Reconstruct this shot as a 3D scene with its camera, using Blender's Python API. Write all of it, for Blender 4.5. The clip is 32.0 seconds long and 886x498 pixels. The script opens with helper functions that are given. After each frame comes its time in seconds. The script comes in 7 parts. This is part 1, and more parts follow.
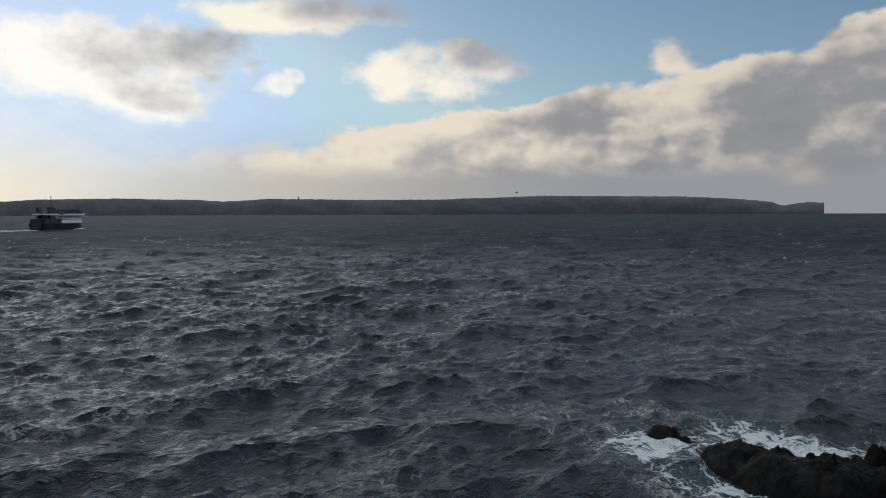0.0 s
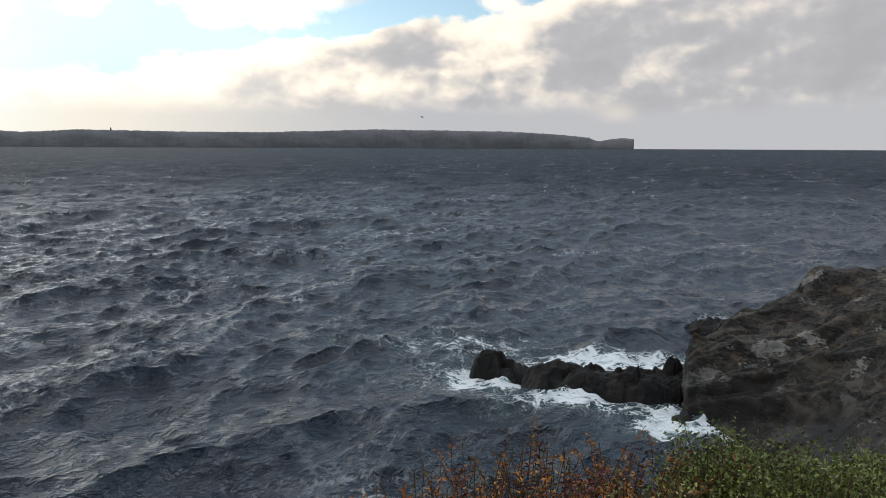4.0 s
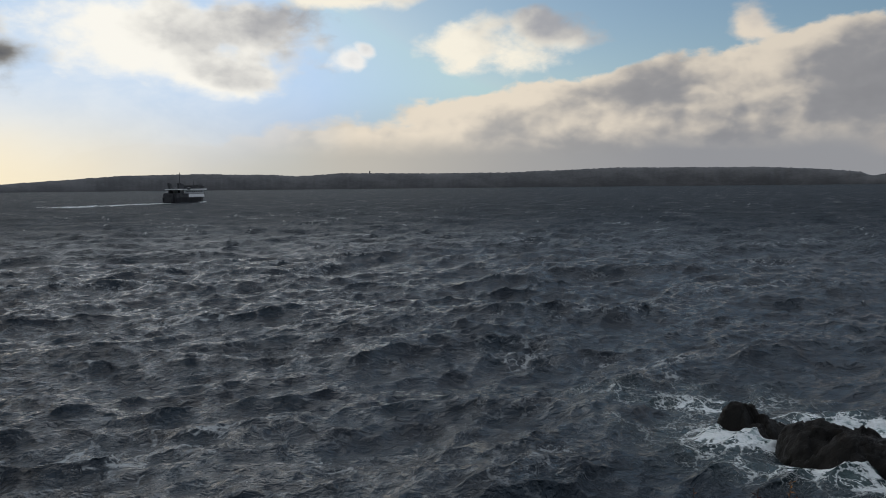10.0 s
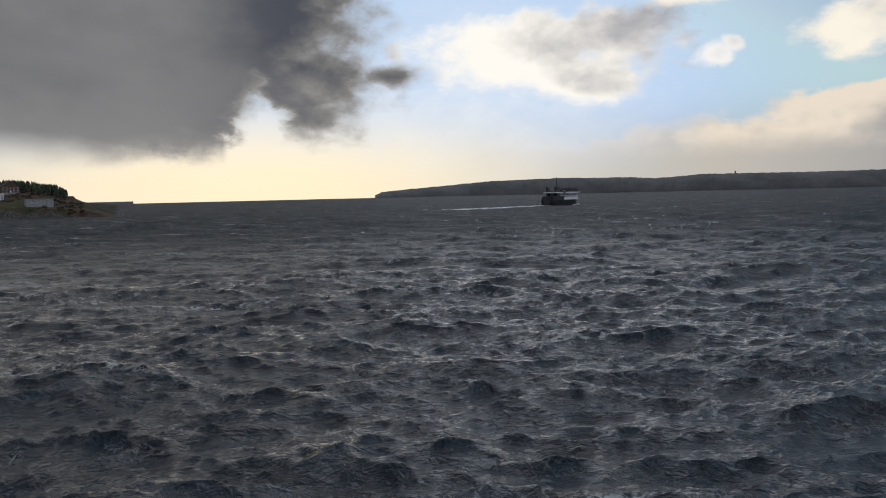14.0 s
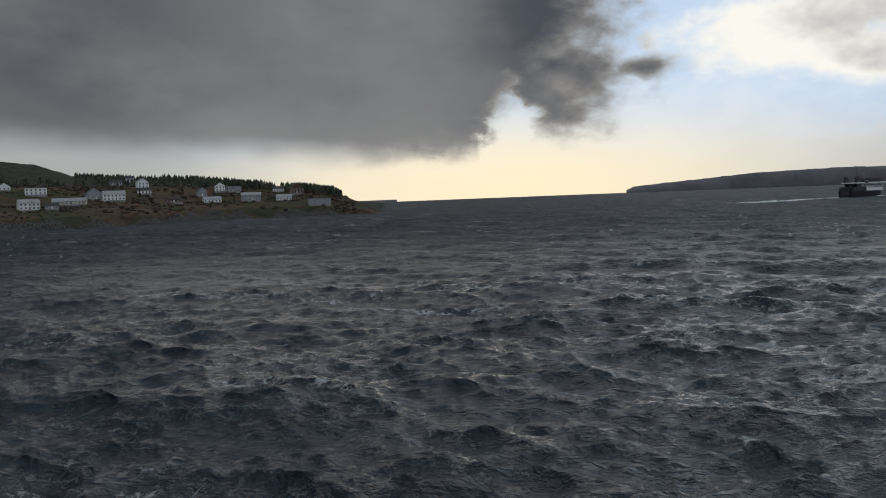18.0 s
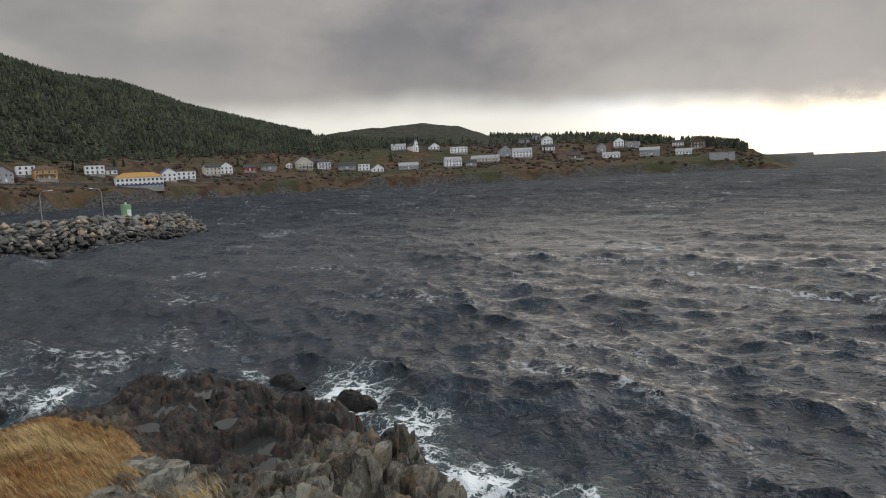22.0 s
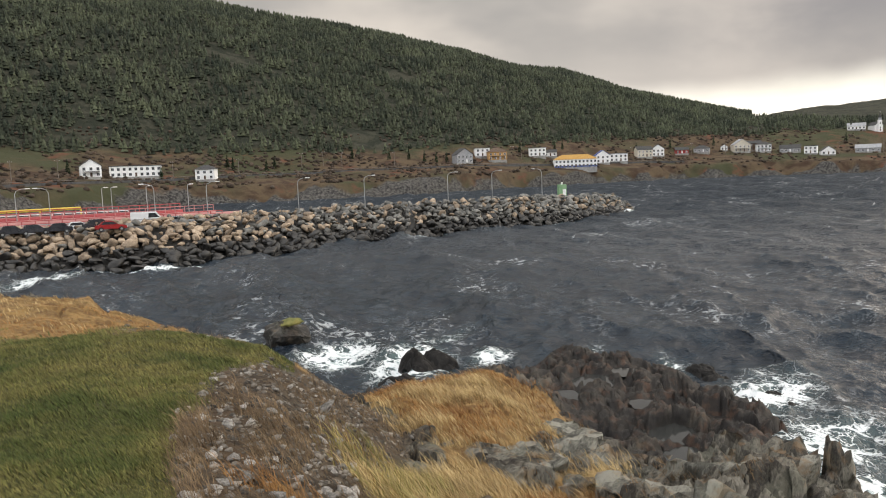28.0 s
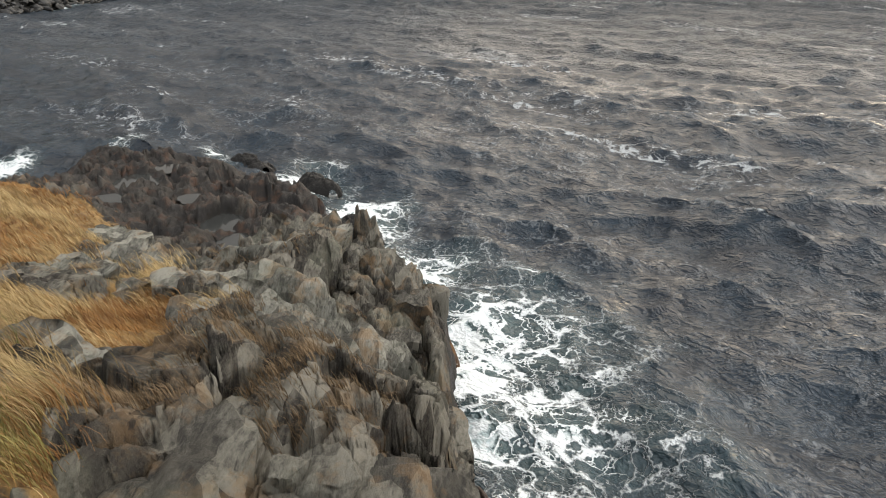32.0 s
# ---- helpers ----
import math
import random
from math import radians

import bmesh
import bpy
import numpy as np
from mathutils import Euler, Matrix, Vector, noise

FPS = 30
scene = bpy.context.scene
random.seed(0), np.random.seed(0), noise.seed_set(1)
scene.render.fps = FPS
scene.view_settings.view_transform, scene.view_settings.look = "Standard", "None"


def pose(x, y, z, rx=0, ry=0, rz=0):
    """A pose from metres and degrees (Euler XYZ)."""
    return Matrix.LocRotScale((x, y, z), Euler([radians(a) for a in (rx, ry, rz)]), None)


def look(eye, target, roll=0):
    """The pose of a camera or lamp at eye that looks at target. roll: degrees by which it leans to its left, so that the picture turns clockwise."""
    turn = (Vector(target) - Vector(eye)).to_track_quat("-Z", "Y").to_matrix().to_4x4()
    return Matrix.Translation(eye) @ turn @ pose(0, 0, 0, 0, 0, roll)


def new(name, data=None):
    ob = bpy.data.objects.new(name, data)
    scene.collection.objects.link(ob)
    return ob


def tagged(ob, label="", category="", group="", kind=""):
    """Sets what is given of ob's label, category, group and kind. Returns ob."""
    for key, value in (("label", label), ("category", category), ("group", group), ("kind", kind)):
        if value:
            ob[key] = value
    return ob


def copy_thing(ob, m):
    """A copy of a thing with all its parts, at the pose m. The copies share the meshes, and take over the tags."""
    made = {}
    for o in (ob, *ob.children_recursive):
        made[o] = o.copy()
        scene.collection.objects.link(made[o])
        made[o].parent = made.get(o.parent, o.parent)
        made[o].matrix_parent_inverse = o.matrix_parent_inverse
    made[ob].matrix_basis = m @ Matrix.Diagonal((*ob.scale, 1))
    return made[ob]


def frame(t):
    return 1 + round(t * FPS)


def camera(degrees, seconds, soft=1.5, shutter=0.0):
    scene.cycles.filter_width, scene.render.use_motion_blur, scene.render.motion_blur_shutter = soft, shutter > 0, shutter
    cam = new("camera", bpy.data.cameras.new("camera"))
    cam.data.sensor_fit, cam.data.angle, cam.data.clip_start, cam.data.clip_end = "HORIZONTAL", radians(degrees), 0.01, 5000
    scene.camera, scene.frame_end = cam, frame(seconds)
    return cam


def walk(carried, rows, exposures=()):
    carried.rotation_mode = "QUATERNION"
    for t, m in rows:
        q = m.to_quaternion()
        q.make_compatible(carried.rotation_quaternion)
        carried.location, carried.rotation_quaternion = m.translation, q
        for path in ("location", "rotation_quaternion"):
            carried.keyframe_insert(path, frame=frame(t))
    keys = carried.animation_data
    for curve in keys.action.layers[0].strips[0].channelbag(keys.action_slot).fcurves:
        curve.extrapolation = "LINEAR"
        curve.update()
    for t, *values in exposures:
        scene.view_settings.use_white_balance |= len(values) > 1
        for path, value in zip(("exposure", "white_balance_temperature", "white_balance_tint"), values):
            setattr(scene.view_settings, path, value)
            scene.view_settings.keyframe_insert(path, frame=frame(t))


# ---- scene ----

# ---------------------------------------------------------------- camera
EYE = 12.0  # metres above the sea
cam = camera(61.67, 32.0, 1.0)
PATH = [
    (0.0, 87.18, 0.15, 13.25),
    (0.5, 86.91, 0.34, 9.69),
    (1.0, 85.70, 0.42, 6.85),
    (1.5, 84.37, 0.44, 4.53),
    (2.0, 83.15, 0.09, 2.26),
    (2.5, 82.63, 0.35, 1.61),
    (3.0, 82.39, -0.02, 1.01),
    (3.5, 82.27, -0.19, 0.66),
    (5.5, 81.72, -0.26, -0.17),
    (6.0, 81.71, -0.25, -0.21),
    (6.5, 81.63, -0.37, -0.30),
    (7.0, 81.54, -0.49, 0.07),
    (7.5, 81.80, -0.24, 2.07),
    (8.0, 82.58, 0.18, 5.06),
    (8.5, 83.36, 0.62, 9.38),
    (9.0, 84.57, 0.53, 12.87),
    (9.5, 84.93, 0.66, 15.49),
    (10.0, 85.15, 0.57, 18.65),
    (10.5, 85.32, 0.58, 24.58),
    (11.0, 85.34, 0.83, 29.11),
    (11.5, 85.33, 1.03, 31.80),
    (12.0, 85.51, 1.27, 35.18),
    (12.5, 85.70, 1.43, 38.26),
    (13.0, 85.54, 1.24, 39.37),
    (13.5, 85.68, 1.40, 41.57),
    (14.0, 85.80, 1.33, 45.68),
    (14.5, 85.95, 1.32, 48.35),
    (16.5, 86.09, 1.69, 56.64),
    (17.0, 86.19, 1.89, 58.27),
    (17.5, 86.11, 2.00, 61.76),
    (18.0, 86.07, 2.22, 64.75),
    (18.5, 85.82, 2.44, 67.50),
    (19.0, 85.69, 2.40, 74.83),
    (19.5, 85.54, 2.48, 78.62),
    (20.0, 85.47, 2.49, 82.57),
    (20.5, 85.58, 2.41, 85.69),
    (21.0, 85.67, 2.49, 89.74),
    (21.5, 84.92, 2.79, 92.81),
    (22.0, 83.95, 2.76, 94.68),
    (22.5, 83.84, 2.76, 96.90),
    (23.0, 83.93, 2.62, 100.58),
    (23.5, 83.91, 2.93, 104.91),
    (24.0, 84.07, 3.23, 108.75),
    (24.5, 84.32, 3.41, 114.04),
    (25.0, 84.65, 3.48, 117.22),
    (25.5, 85.05, 3.41, 121.48),
    (27.5, 85.17, 2.47, 127.81),
    (28.0, 84.04, 2.19, 126.92),
    (28.5, 82.00, 1.74, 121.78),
    (29.0, 80.06, 1.33, 117.04),
    (29.5, 78.18, 0.70, 111.46),
    (30.0, 76.61, 0.48, 108.19),
    (30.5, 74.38, 0.30, 104.78),
    (31.0, 72.27, -0.27, 100.73),
    (31.5, 69.65, -1.00, 96.13),
    (32.0, 67.80, -1.25, 92.86),
]
EXPOSURE = [(0.0, 0.0, 6200, 10), (1.0, 0.25, 6200, 10), (2.0, 0.55, 6300, 10), (3.0, 0.8, 6350, 10), (7.0, 0.8, 6350, 10), (8.0, 0.45, 6300, 10),
            (9.0, 0.02, 6250, 10), (10.0, -0.06, 6250, 10), (13.0, 0.0, 6300, 12), (18.0, -0.05, 6250, 10), (19.0, 0.05, 6200, 10), (20.0, 0.33, 6400, 10), (21.0, 0.66, 6500, 11), (22.0, 1.0, 6850, 12),
            (23.0, 1.28, 6980, 12), (24.0, 1.45, 7050, 12), (25.0, 1.55, 7150, 12), (28.0, 1.62, 7300, 13), (30.0, 1.74, 7350, 13), (32.0, 1.76, 7300, 12)]
walk(cam, [(t, pose(0, 0, EYE, *r)) for t, *r in PATH], EXPOSURE)


# ---------------------------------------------------------------- node helpers
class Nodes:
    """Short hand for building a node tree."""

    def __init__(self, tree):
        self.tree = tree
        tree.nodes.clear()

    def put(self, kind, **ins):
        node = self.tree.nodes.new(kind)
        for key, value in ins.items():
            self.plug(node.inputs[key.replace("_", " ")], value)
        return node

    def plug(self, socket, value):
        if isinstance(value, bpy.types.NodeSocket):
            self.tree.links.new(value, socket)
        elif isinstance(value, (tuple, list)) and len(value) == 3 and socket.type == "RGBA":
            socket.default_value = (*value, 1)
        else:
            socket.default_value = value

    def math(self, op, a, b=0.0, c=0.0, clamp=False):
        node = self.tree.nodes.new("ShaderNodeMath")
        node.operation, node.use_clamp = op, clamp
        for socket, value in zip(node.inputs, (a, b, c)):
            self.plug(socket, value)
        return node.outputs[0]

    def add(self, a, b): return self.math("ADD", a, b)
    def sub(self, a, b): return self.math("SUBTRACT", a, b)
    def mul(self, a, b): return self.math("MULTIPLY", a, b)
    def top(self, a, b): return self.math("MAXIMUM", a, b)
    def low(self, a, b): return self.math("MINIMUM", a, b)

    def vec(self, op, a, b=None):
        node = self.tree.nodes.new("ShaderNodeVectorMath")
        node.operation = op
        self.plug(node.inputs[0], a)
        if b is not None:
            self.plug(node.inputs[1], b)
        return node.outputs[1] if op in ("LENGTH", "DISTANCE", "DOT_PRODUCT") else node.outputs[0]

    def step(self, value, lo, hi, a=0.0, b=1.0):
        node = self.tree.nodes.new("ShaderNodeMapRange")
        node.interpolation_type = "SMOOTHSTEP"
        for socket, v in zip(node.inputs, (value, lo, hi, a, b)):
            self.plug(socket, v)
        return node.outputs[0]

    def mix(self, fac, a, b, blend="MIX"):
        node = self.tree.nodes.new("ShaderNodeMix")
        node.data_type, node.blend_type = "RGBA", blend
        self.plug(node.inputs[0], fac), self.plug(node.inputs[6], a), self.plug(node.inputs[7], b)
        return node.outputs[2]

    def noise(self, vector, scale, detail=4.0, rough=0.55, dist=0.0):
        node = self.put("ShaderNodeTexNoise", Scale=scale, Detail=detail, Roughness=rough, Distortion=dist)
        if vector is not None:
            self.plug(node.inputs["Vector"], vector)
        return node.outputs[0]

    def voronoi(self, vector, scale, feature="F1", rand=1.0):
        node = self.tree.nodes.new("ShaderNodeTexVoronoi")
        node.feature = feature
        self.plug(node.inputs["Vector"], vector)
        node.inputs["Scale"].default_value, node.inputs["Randomness"].default_value = scale, rand
        return node

    def turned(self, vector, along, across, degrees):
        node = self.put("ShaderNodeMapping", Vector=vector)
        node.vector_type = "TEXTURE"
        node.inputs["Rotation"].default_value, node.inputs["Scale"].default_value = (0, 0, radians(degrees)), (1 / along, 1 / across, 1)
        return node.outputs[0]

    def mapped(self, vector, scale=(1, 1, 1), rot=(0, 0, 0), loc=(0, 0, 0)):
        node = self.put("ShaderNodeMapping", Vector=vector)
        node.inputs["Scale"].default_value, node.inputs["Rotation"].default_value = scale, rot
        node.inputs["Location"].default_value = loc
        return node.outputs[0]


# ---------------------------------------------------------------- sky
SUN_AZ, SUN_EL = -56.0, 17.0
world = bpy.data.worlds.new("sky")
scene.world = world
world.use_nodes = True
w = Nodes(world.node_tree)
way = w.put("ShaderNodeTexCoord").outputs["Generated"]
sep = w.put("ShaderNodeSeparateXYZ", Vector=way)
wx, wy, wz = sep.outputs
AZ = w.mul(w.math("ARCTAN2", wx, wy), 57.2958)
EL = w.mul(w.math("ARCSINE", wz), 57.2958)
TRUE_AZ, TRUE_EL = AZ, EL
drift = w.put("ShaderNodeTexNoise", Vector=w.mapped(way, (1, 1, 1.7)), Scale=6.0, Detail=2.0, Roughness=0.5)
bent = w.put("ShaderNodeSeparateXYZ", Vector=drift.outputs["Color"]).outputs
AZ = w.add(AZ, w.mul(w.sub(bent[0], 0.5), 7.0))
EL = w.add(EL, w.mul(w.sub(bent[1], 0.5), 2.6))
sky = w.tree.nodes.new("ShaderNodeTexSky")
sky.sky_type, sky.sun_disc = "NISHITA", False
sky.sun_elevation, sky.sun_rotation = radians(SUN_EL), radians(SUN_AZ)
blue = w.vec("MINIMUM", w.vec("MULTIPLY", sky.outputs[0], (0.084, 0.092, 0.096)), (0.50, 0.66, 0.86))


def billows(scale, offset=(0, 0, 0), detail=2.5):
    """Rounded cauliflower heads: high in each head, low in the clefts between them."""
    at = w.mapped(way, (1, 1, 1.5), loc=offset)
    shake = w.vec("SCALE", w.vec("SUBTRACT", w.put("ShaderNodeTexNoise", Vector=at, Scale=scale * 1.3, Detail=4.0).outputs["Color"], (0.5, 0.5, 0.5)))
    shake.node.inputs["Scale"].default_value = 0.8 / scale
    node = w.tree.nodes.new("ShaderNodeTexVoronoi")
    node.feature, node.normalize = "SMOOTH_F1", True
    w.plug(node.inputs["Vector"], w.vec("ADD", at, shake))
    for key, value in (("Scale", scale), ("Detail", detail), ("Roughness", 0.5), ("Lacunarity", 2.1), ("Smoothness", 0.5)):
        node.inputs[key].default_value = value
    return w.sub(1.0, node.outputs["Distance"])


heads = billows(13.0)
heads_sunward = billows(13.0, (-0.012, 0.006, 0.016))
puffs = w.noise(w.mapped(way, (1, 1, 2.0)), 9.0, 6, 0.55)
soft = w.noise(w.mapped(way, (1, 1, 2.4)), 7.0, 4, 0.45)
ragged = w.add(w.mul(w.sub(heads, 0.62), 2.4), w.mul(w.sub(puffs, 0.5), 3.2))
lit = w.add(w.mul(w.sub(heads_sunward, heads), 2.6), w.mul(w.sub(soft, 0.5), 1.8))


def blob(a, e, width, height):
    """1 at the middle of an oval of the sky, 0 at its rim, negative outside."""
    u = w.mul(w.sub(AZ, a), 1 / width)
    v = w.mul(w.sub(EL, e), 1 / height)
    return w.sub(1.0, w.math("SQRT", w.add(w.mul(u, u), w.mul(v, v))))


def merged(*parts_of):
    out = parts_of[0]
    for p in parts_of[1:]:
        out = w.top(out, p)
    return out


# the glow of the hidden sun and the haze above the horizon
glow = w.step(blob(-60, 1.2, 31, 8.0), 0.0, 1.0)
haze = w.step(TRUE_EL, 8.0, 0.5)
warm = w.mix(w.step(blob(-62, 0.0, 44, 14), 0.0, 0.8), (0.40, 0.42, 0.46), (0.92, 0.80, 0.58))
col = w.mix(w.mul(haze, 0.85), blue, warm)
veil = w.noise(w.mapped(way, (1, 1, 2.2)), 5.0, 5, 0.6, 0.4)
col = w.mix(w.mul(w.step(blob(-42, 8, 22, 10), 0.0, 1.0), w.step(veil, 0.30, 0.70, 0.25, 0.85)), col, (0.86, 0.89, 0.90))
col = w.mix(w.mul(glow, 0.95), col, w.mix(w.step(EL, 7.0, 1.0), (1.10, 1.0, 0.80), (1.10, 0.92, 0.60)))


def cumulus(col, shapes, a0, e0, across, up, lit_tone, grey_tone):
    """Lays a heap cloud over the sky: bright towards the sun, grey towards its far upper side, with torn edges."""
    body = w.add(merged(*(blob(*q) for q in shapes)), w.mul(ragged, 0.62))
    body = w.add(body, w.mul(w.sub(torn, 0.5), 0.9))
    turn_away = w.add(w.add(w.mul(w.sub(AZ, a0), across), w.mul(w.sub(EL, e0), up)), w.add(w.mul(lit, 0.55), w.mul(w.sub(body, 0.4), 0.35)))
    tone = w.mix(w.step(turn_away, -0.35, 0.75), lit_tone, grey_tone)
    return w.mix(w.step(body, -0.15, 0.62), col, tone)


# white cumulus over the island
torn = w.noise(w.mapped(way, (1, 1, 1.6)), 26.0, 5, 0.6, 0.3)
col = cumulus(col, ((-40, 10.4, 7.5, 3.2), (-32.5, 11.2, 5.5, 2.6), (-36, 8.4, 4.5, 1.6)), -35.0, 10.6, 0.085, 0.10, (1.02, 0.97, 0.86), (0.40, 0.395, 0.40))
col = cumulus(col, ((-23, 14.4, 8.5, 1.2), (-15.0, 10.4, 4.6, 1.7), (-10.6, 11.2, 3.4, 1.2)), -13.2, 10.8, 0.10, 0.26, (0.98, 0.90, 0.74), (0.385, 0.385, 0.40))
col = cumulus(col, ((-26.0, 9.5, 0.9, 0.9), (-25.2, 10.1, 0.8, 0.6)), -24.0, 10.5, 0.1, 0.1, (0.95, 0.92, 0.86), (0.6, 0.59, 0.58))
col = cumulus(col, ((4.0, 10.8, 2.0, 1.0),), 5.0, 10.8, 0.12, 0.22, (0.78, 0.68, 0.55), (0.46, 0.44, 0.43))

# the long bank behind the island: its top climbs to the right, lit along the top and grey below
rise = w.add(w.mul(w.add(AZ, 30.0), 0.140), 4.4)
rise = w.add(rise, w.mul(w.step(AZ, -24.0, -12.0), 0.7))
rise = w.add(rise, w.mul(w.step(AZ, 6.0, 20.0), 1.5))
bank = w.mul(w.sub(w.add(w.add(rise, w.mul(ragged, 1.15)), w.mul(w.sub(torn, 0.5), 0.9)), EL), 0.5)
bank = w.low(bank, w.mul(w.add(AZ, 49.0), 0.022))
bank_dark = w.mix(w.step(AZ, -30.0, 2.0), (0.56, 0.52, 0.46), (0.30, 0.294, 0.297))
rolls = w.noise(w.mapped(way, (1, 1, 1.9)), 7.0, 4, 0.5)
bank_lit = w.add(w.add(w.mul(lit, 0.85), w.mul(w.sub(rolls, 0.5), 1.9)), w.mul(bank, 0.62))
bank_shade = w.mix(w.step(bank_lit, -0.05, 1.05), w.mix(w.step(AZ, -18.0, 12.0), (0.84, 0.73, 0.58), (0.72, 0.63, 0.51)), bank_dark)
bank_shade = w.mix(w.mul(w.step(bank_lit, 0.7, 1.6), 0.5), bank_shade, w.mix(w.step(AZ, -30.0, 2.0), (0.52, 0.49, 0.44), (0.225, 0.222, 0.23)))
under = w.mix(w.step(AZ, -42.0, 2.0), (0.66, 0.60, 0.49), (0.31, 0.308, 0.315))
below = w.mix(w.step(w.add(TRUE_EL, w.mul(w.sub(rolls, 0.5), 3.0)), 3.9, 2.2), bank_shade, under)
below = w.mix(w.mul(w.step(blob(11.8, 2.3, 2.4, 1.3), 0.0, 0.9), 0.35), below, (0.60, 0.52, 0.43))
col = w.mix(w.step(bank, -0.02, w.add(0.26, w.mul(w.step(AZ, -14.0, -40.0), 0.7))), col, below)

# the dark deck over the village, with rain haze under its landward side
col = w.mix(w.mul(w.step(AZ, -74.0, -90.0), 0.85), col, (0.41, 0.405, 0.385))
edge = w.mul(w.sub(-50.0, AZ), 0.11)
base = w.mul(w.sub(EL, w.add(w.add(2.5, w.mul(w.step(AZ, -68.0, -56.0), 1.6)), w.mul(w.step(AZ, -74.0, -88.0), 1.5))), 0.26)
broken_edge = w.step(AZ, -77.0, -63.0)
deck = w.add(w.low(edge, base), w.mul(ragged, w.add(0.06, w.mul(broken_edge, 0.26))))
deck = w.add(deck, w.mul(w.sub(torn, 0.5), w.mul(broken_edge, 0.45)))
rent = w.add(w.add(blob(-58.8, 6.8, 2.6, 4.0), w.mul(ragged, 0.8)), w.mul(w.sub(torn, 0.5), 2.2))
deck = w.sub(deck, w.mul(w.step(rent, -0.1, 0.9), 0.60))
wisp = w.add(w.add(blob(-48.9, 9.0, 2.6, 1.1), w.mul(ragged, 0.7)), w.mul(w.sub(torn, 0.5), 0.7))
deck = w.top(deck, w.mul(w.sub(wisp, 0.1), 0.55))
lump = w.add(w.mul(w.noise(w.mapped(way, (1, 1, 2.0)), 3.4, 5, 0.55), 0.8), w.mul(heads, 0.16))
grey = w.mix(w.step(lump, 0.36, 0.64), (0.074, 0.080, 0.095), (0.168, 0.166, 0.168))
even = w.noise(w.mapped(way, (1, 1, 2.3)), 3.4, 4, 0.5)
pale = w.mix(w.step(even, 0.32, 0.68), (0.138, 0.142, 0.146), (0.232, 0.229, 0.222))
grey = w.mix(w.step(AZ, -97.0, -122.0), grey, pale)
skirt = w.mix(w.step(AZ, -74.0, -92.0), (0.47, 0.455, 0.415), w.mix(w.step(AZ, -97.0, -110.0), (0.19, 0.188, 0.182), (0.26, 0.256, 0.245)))
grey = w.mix(w.mul(w.step(AZ, -82.0, -97.0), w.step(AZ, -122.0, -104.0, 0.0, 0.18)), grey, (0.27, 0.265, 0.255))
grey = w.mix(w.mul(w.step(w.add(EL, w.mul(w.sub(even, 0.5), 5.0)), 10.0, 2.0), w.step(AZ, -71.0, -84.0, 0.15, 0.65)), grey, skirt)
grey = w.mix(w.mul(w.step(AZ, -92.0, -78.0), w.step(AZ, -58.0, -68.0, 0.0, 0.42)), grey, (0.285, 0.279, 0.266))
silver = w.mul(w.step(deck, 0.75, 0.05), w.step(AZ, -80.0, -56.0))
grey = w.mix(w.mul(silver, 0.5), grey, (0.60, 0.55, 0.46))
col = w.mix(w.step(deck, -0.08, w.add(0.65, w.mul(broken_edge, -0.20))), col, grey)
# past the parts that are seen the deck thins out into an even overcast
far_side = w.top(w.step(TRUE_AZ, 40.0, 70.0), w.step(TRUE_EL, 17.0, 34.0))
aloft = w.mix(w.step(TRUE_AZ, -68.0, -36.0), (0.32, 0.345, 0.37), (0.86, 0.91, 0.97))
aloft = w.mix(w.step(TRUE_AZ, 30.0, 70.0), aloft, (0.55, 0.60, 0.67))
col = w.mix(w.mul(far_side, 0.75), col, aloft)
out = w.put("ShaderNodeOutputWorld")
back = w.put("ShaderNodeBackground", Color=col, Strength=1.0)
w.tree.links.new(back.outputs[0], out.inputs[0])

sun_data = bpy.data.lights.new("sun", "SUN")
sun_data.energy, sun_data.angle, sun_data.color = 0.5, radians(74), (1.0, 0.92, 0.80)
sun = new("sun", sun_data)
a, e = radians(SUN_AZ), radians(SUN_EL)
sun.matrix_world = look((math.sin(a) * math.cos(e) * 90, math.cos(a) * math.cos(e) * 90, math.sin(e) * 90), (0, 0, 0))


# ---------------------------------------------------------------- materials
def shader(name):
    m = bpy.data.materials.new(name)
    m.use_nodes = True
    n = Nodes(m.node_tree)
    bsdf = n.put("ShaderNodeBsdfPrincipled")
    outp = n.put("ShaderNodeOutputMaterial")
    n.tree.links.new(bsdf.outputs[0], outp.inputs[0])
    return m, n, bsdf


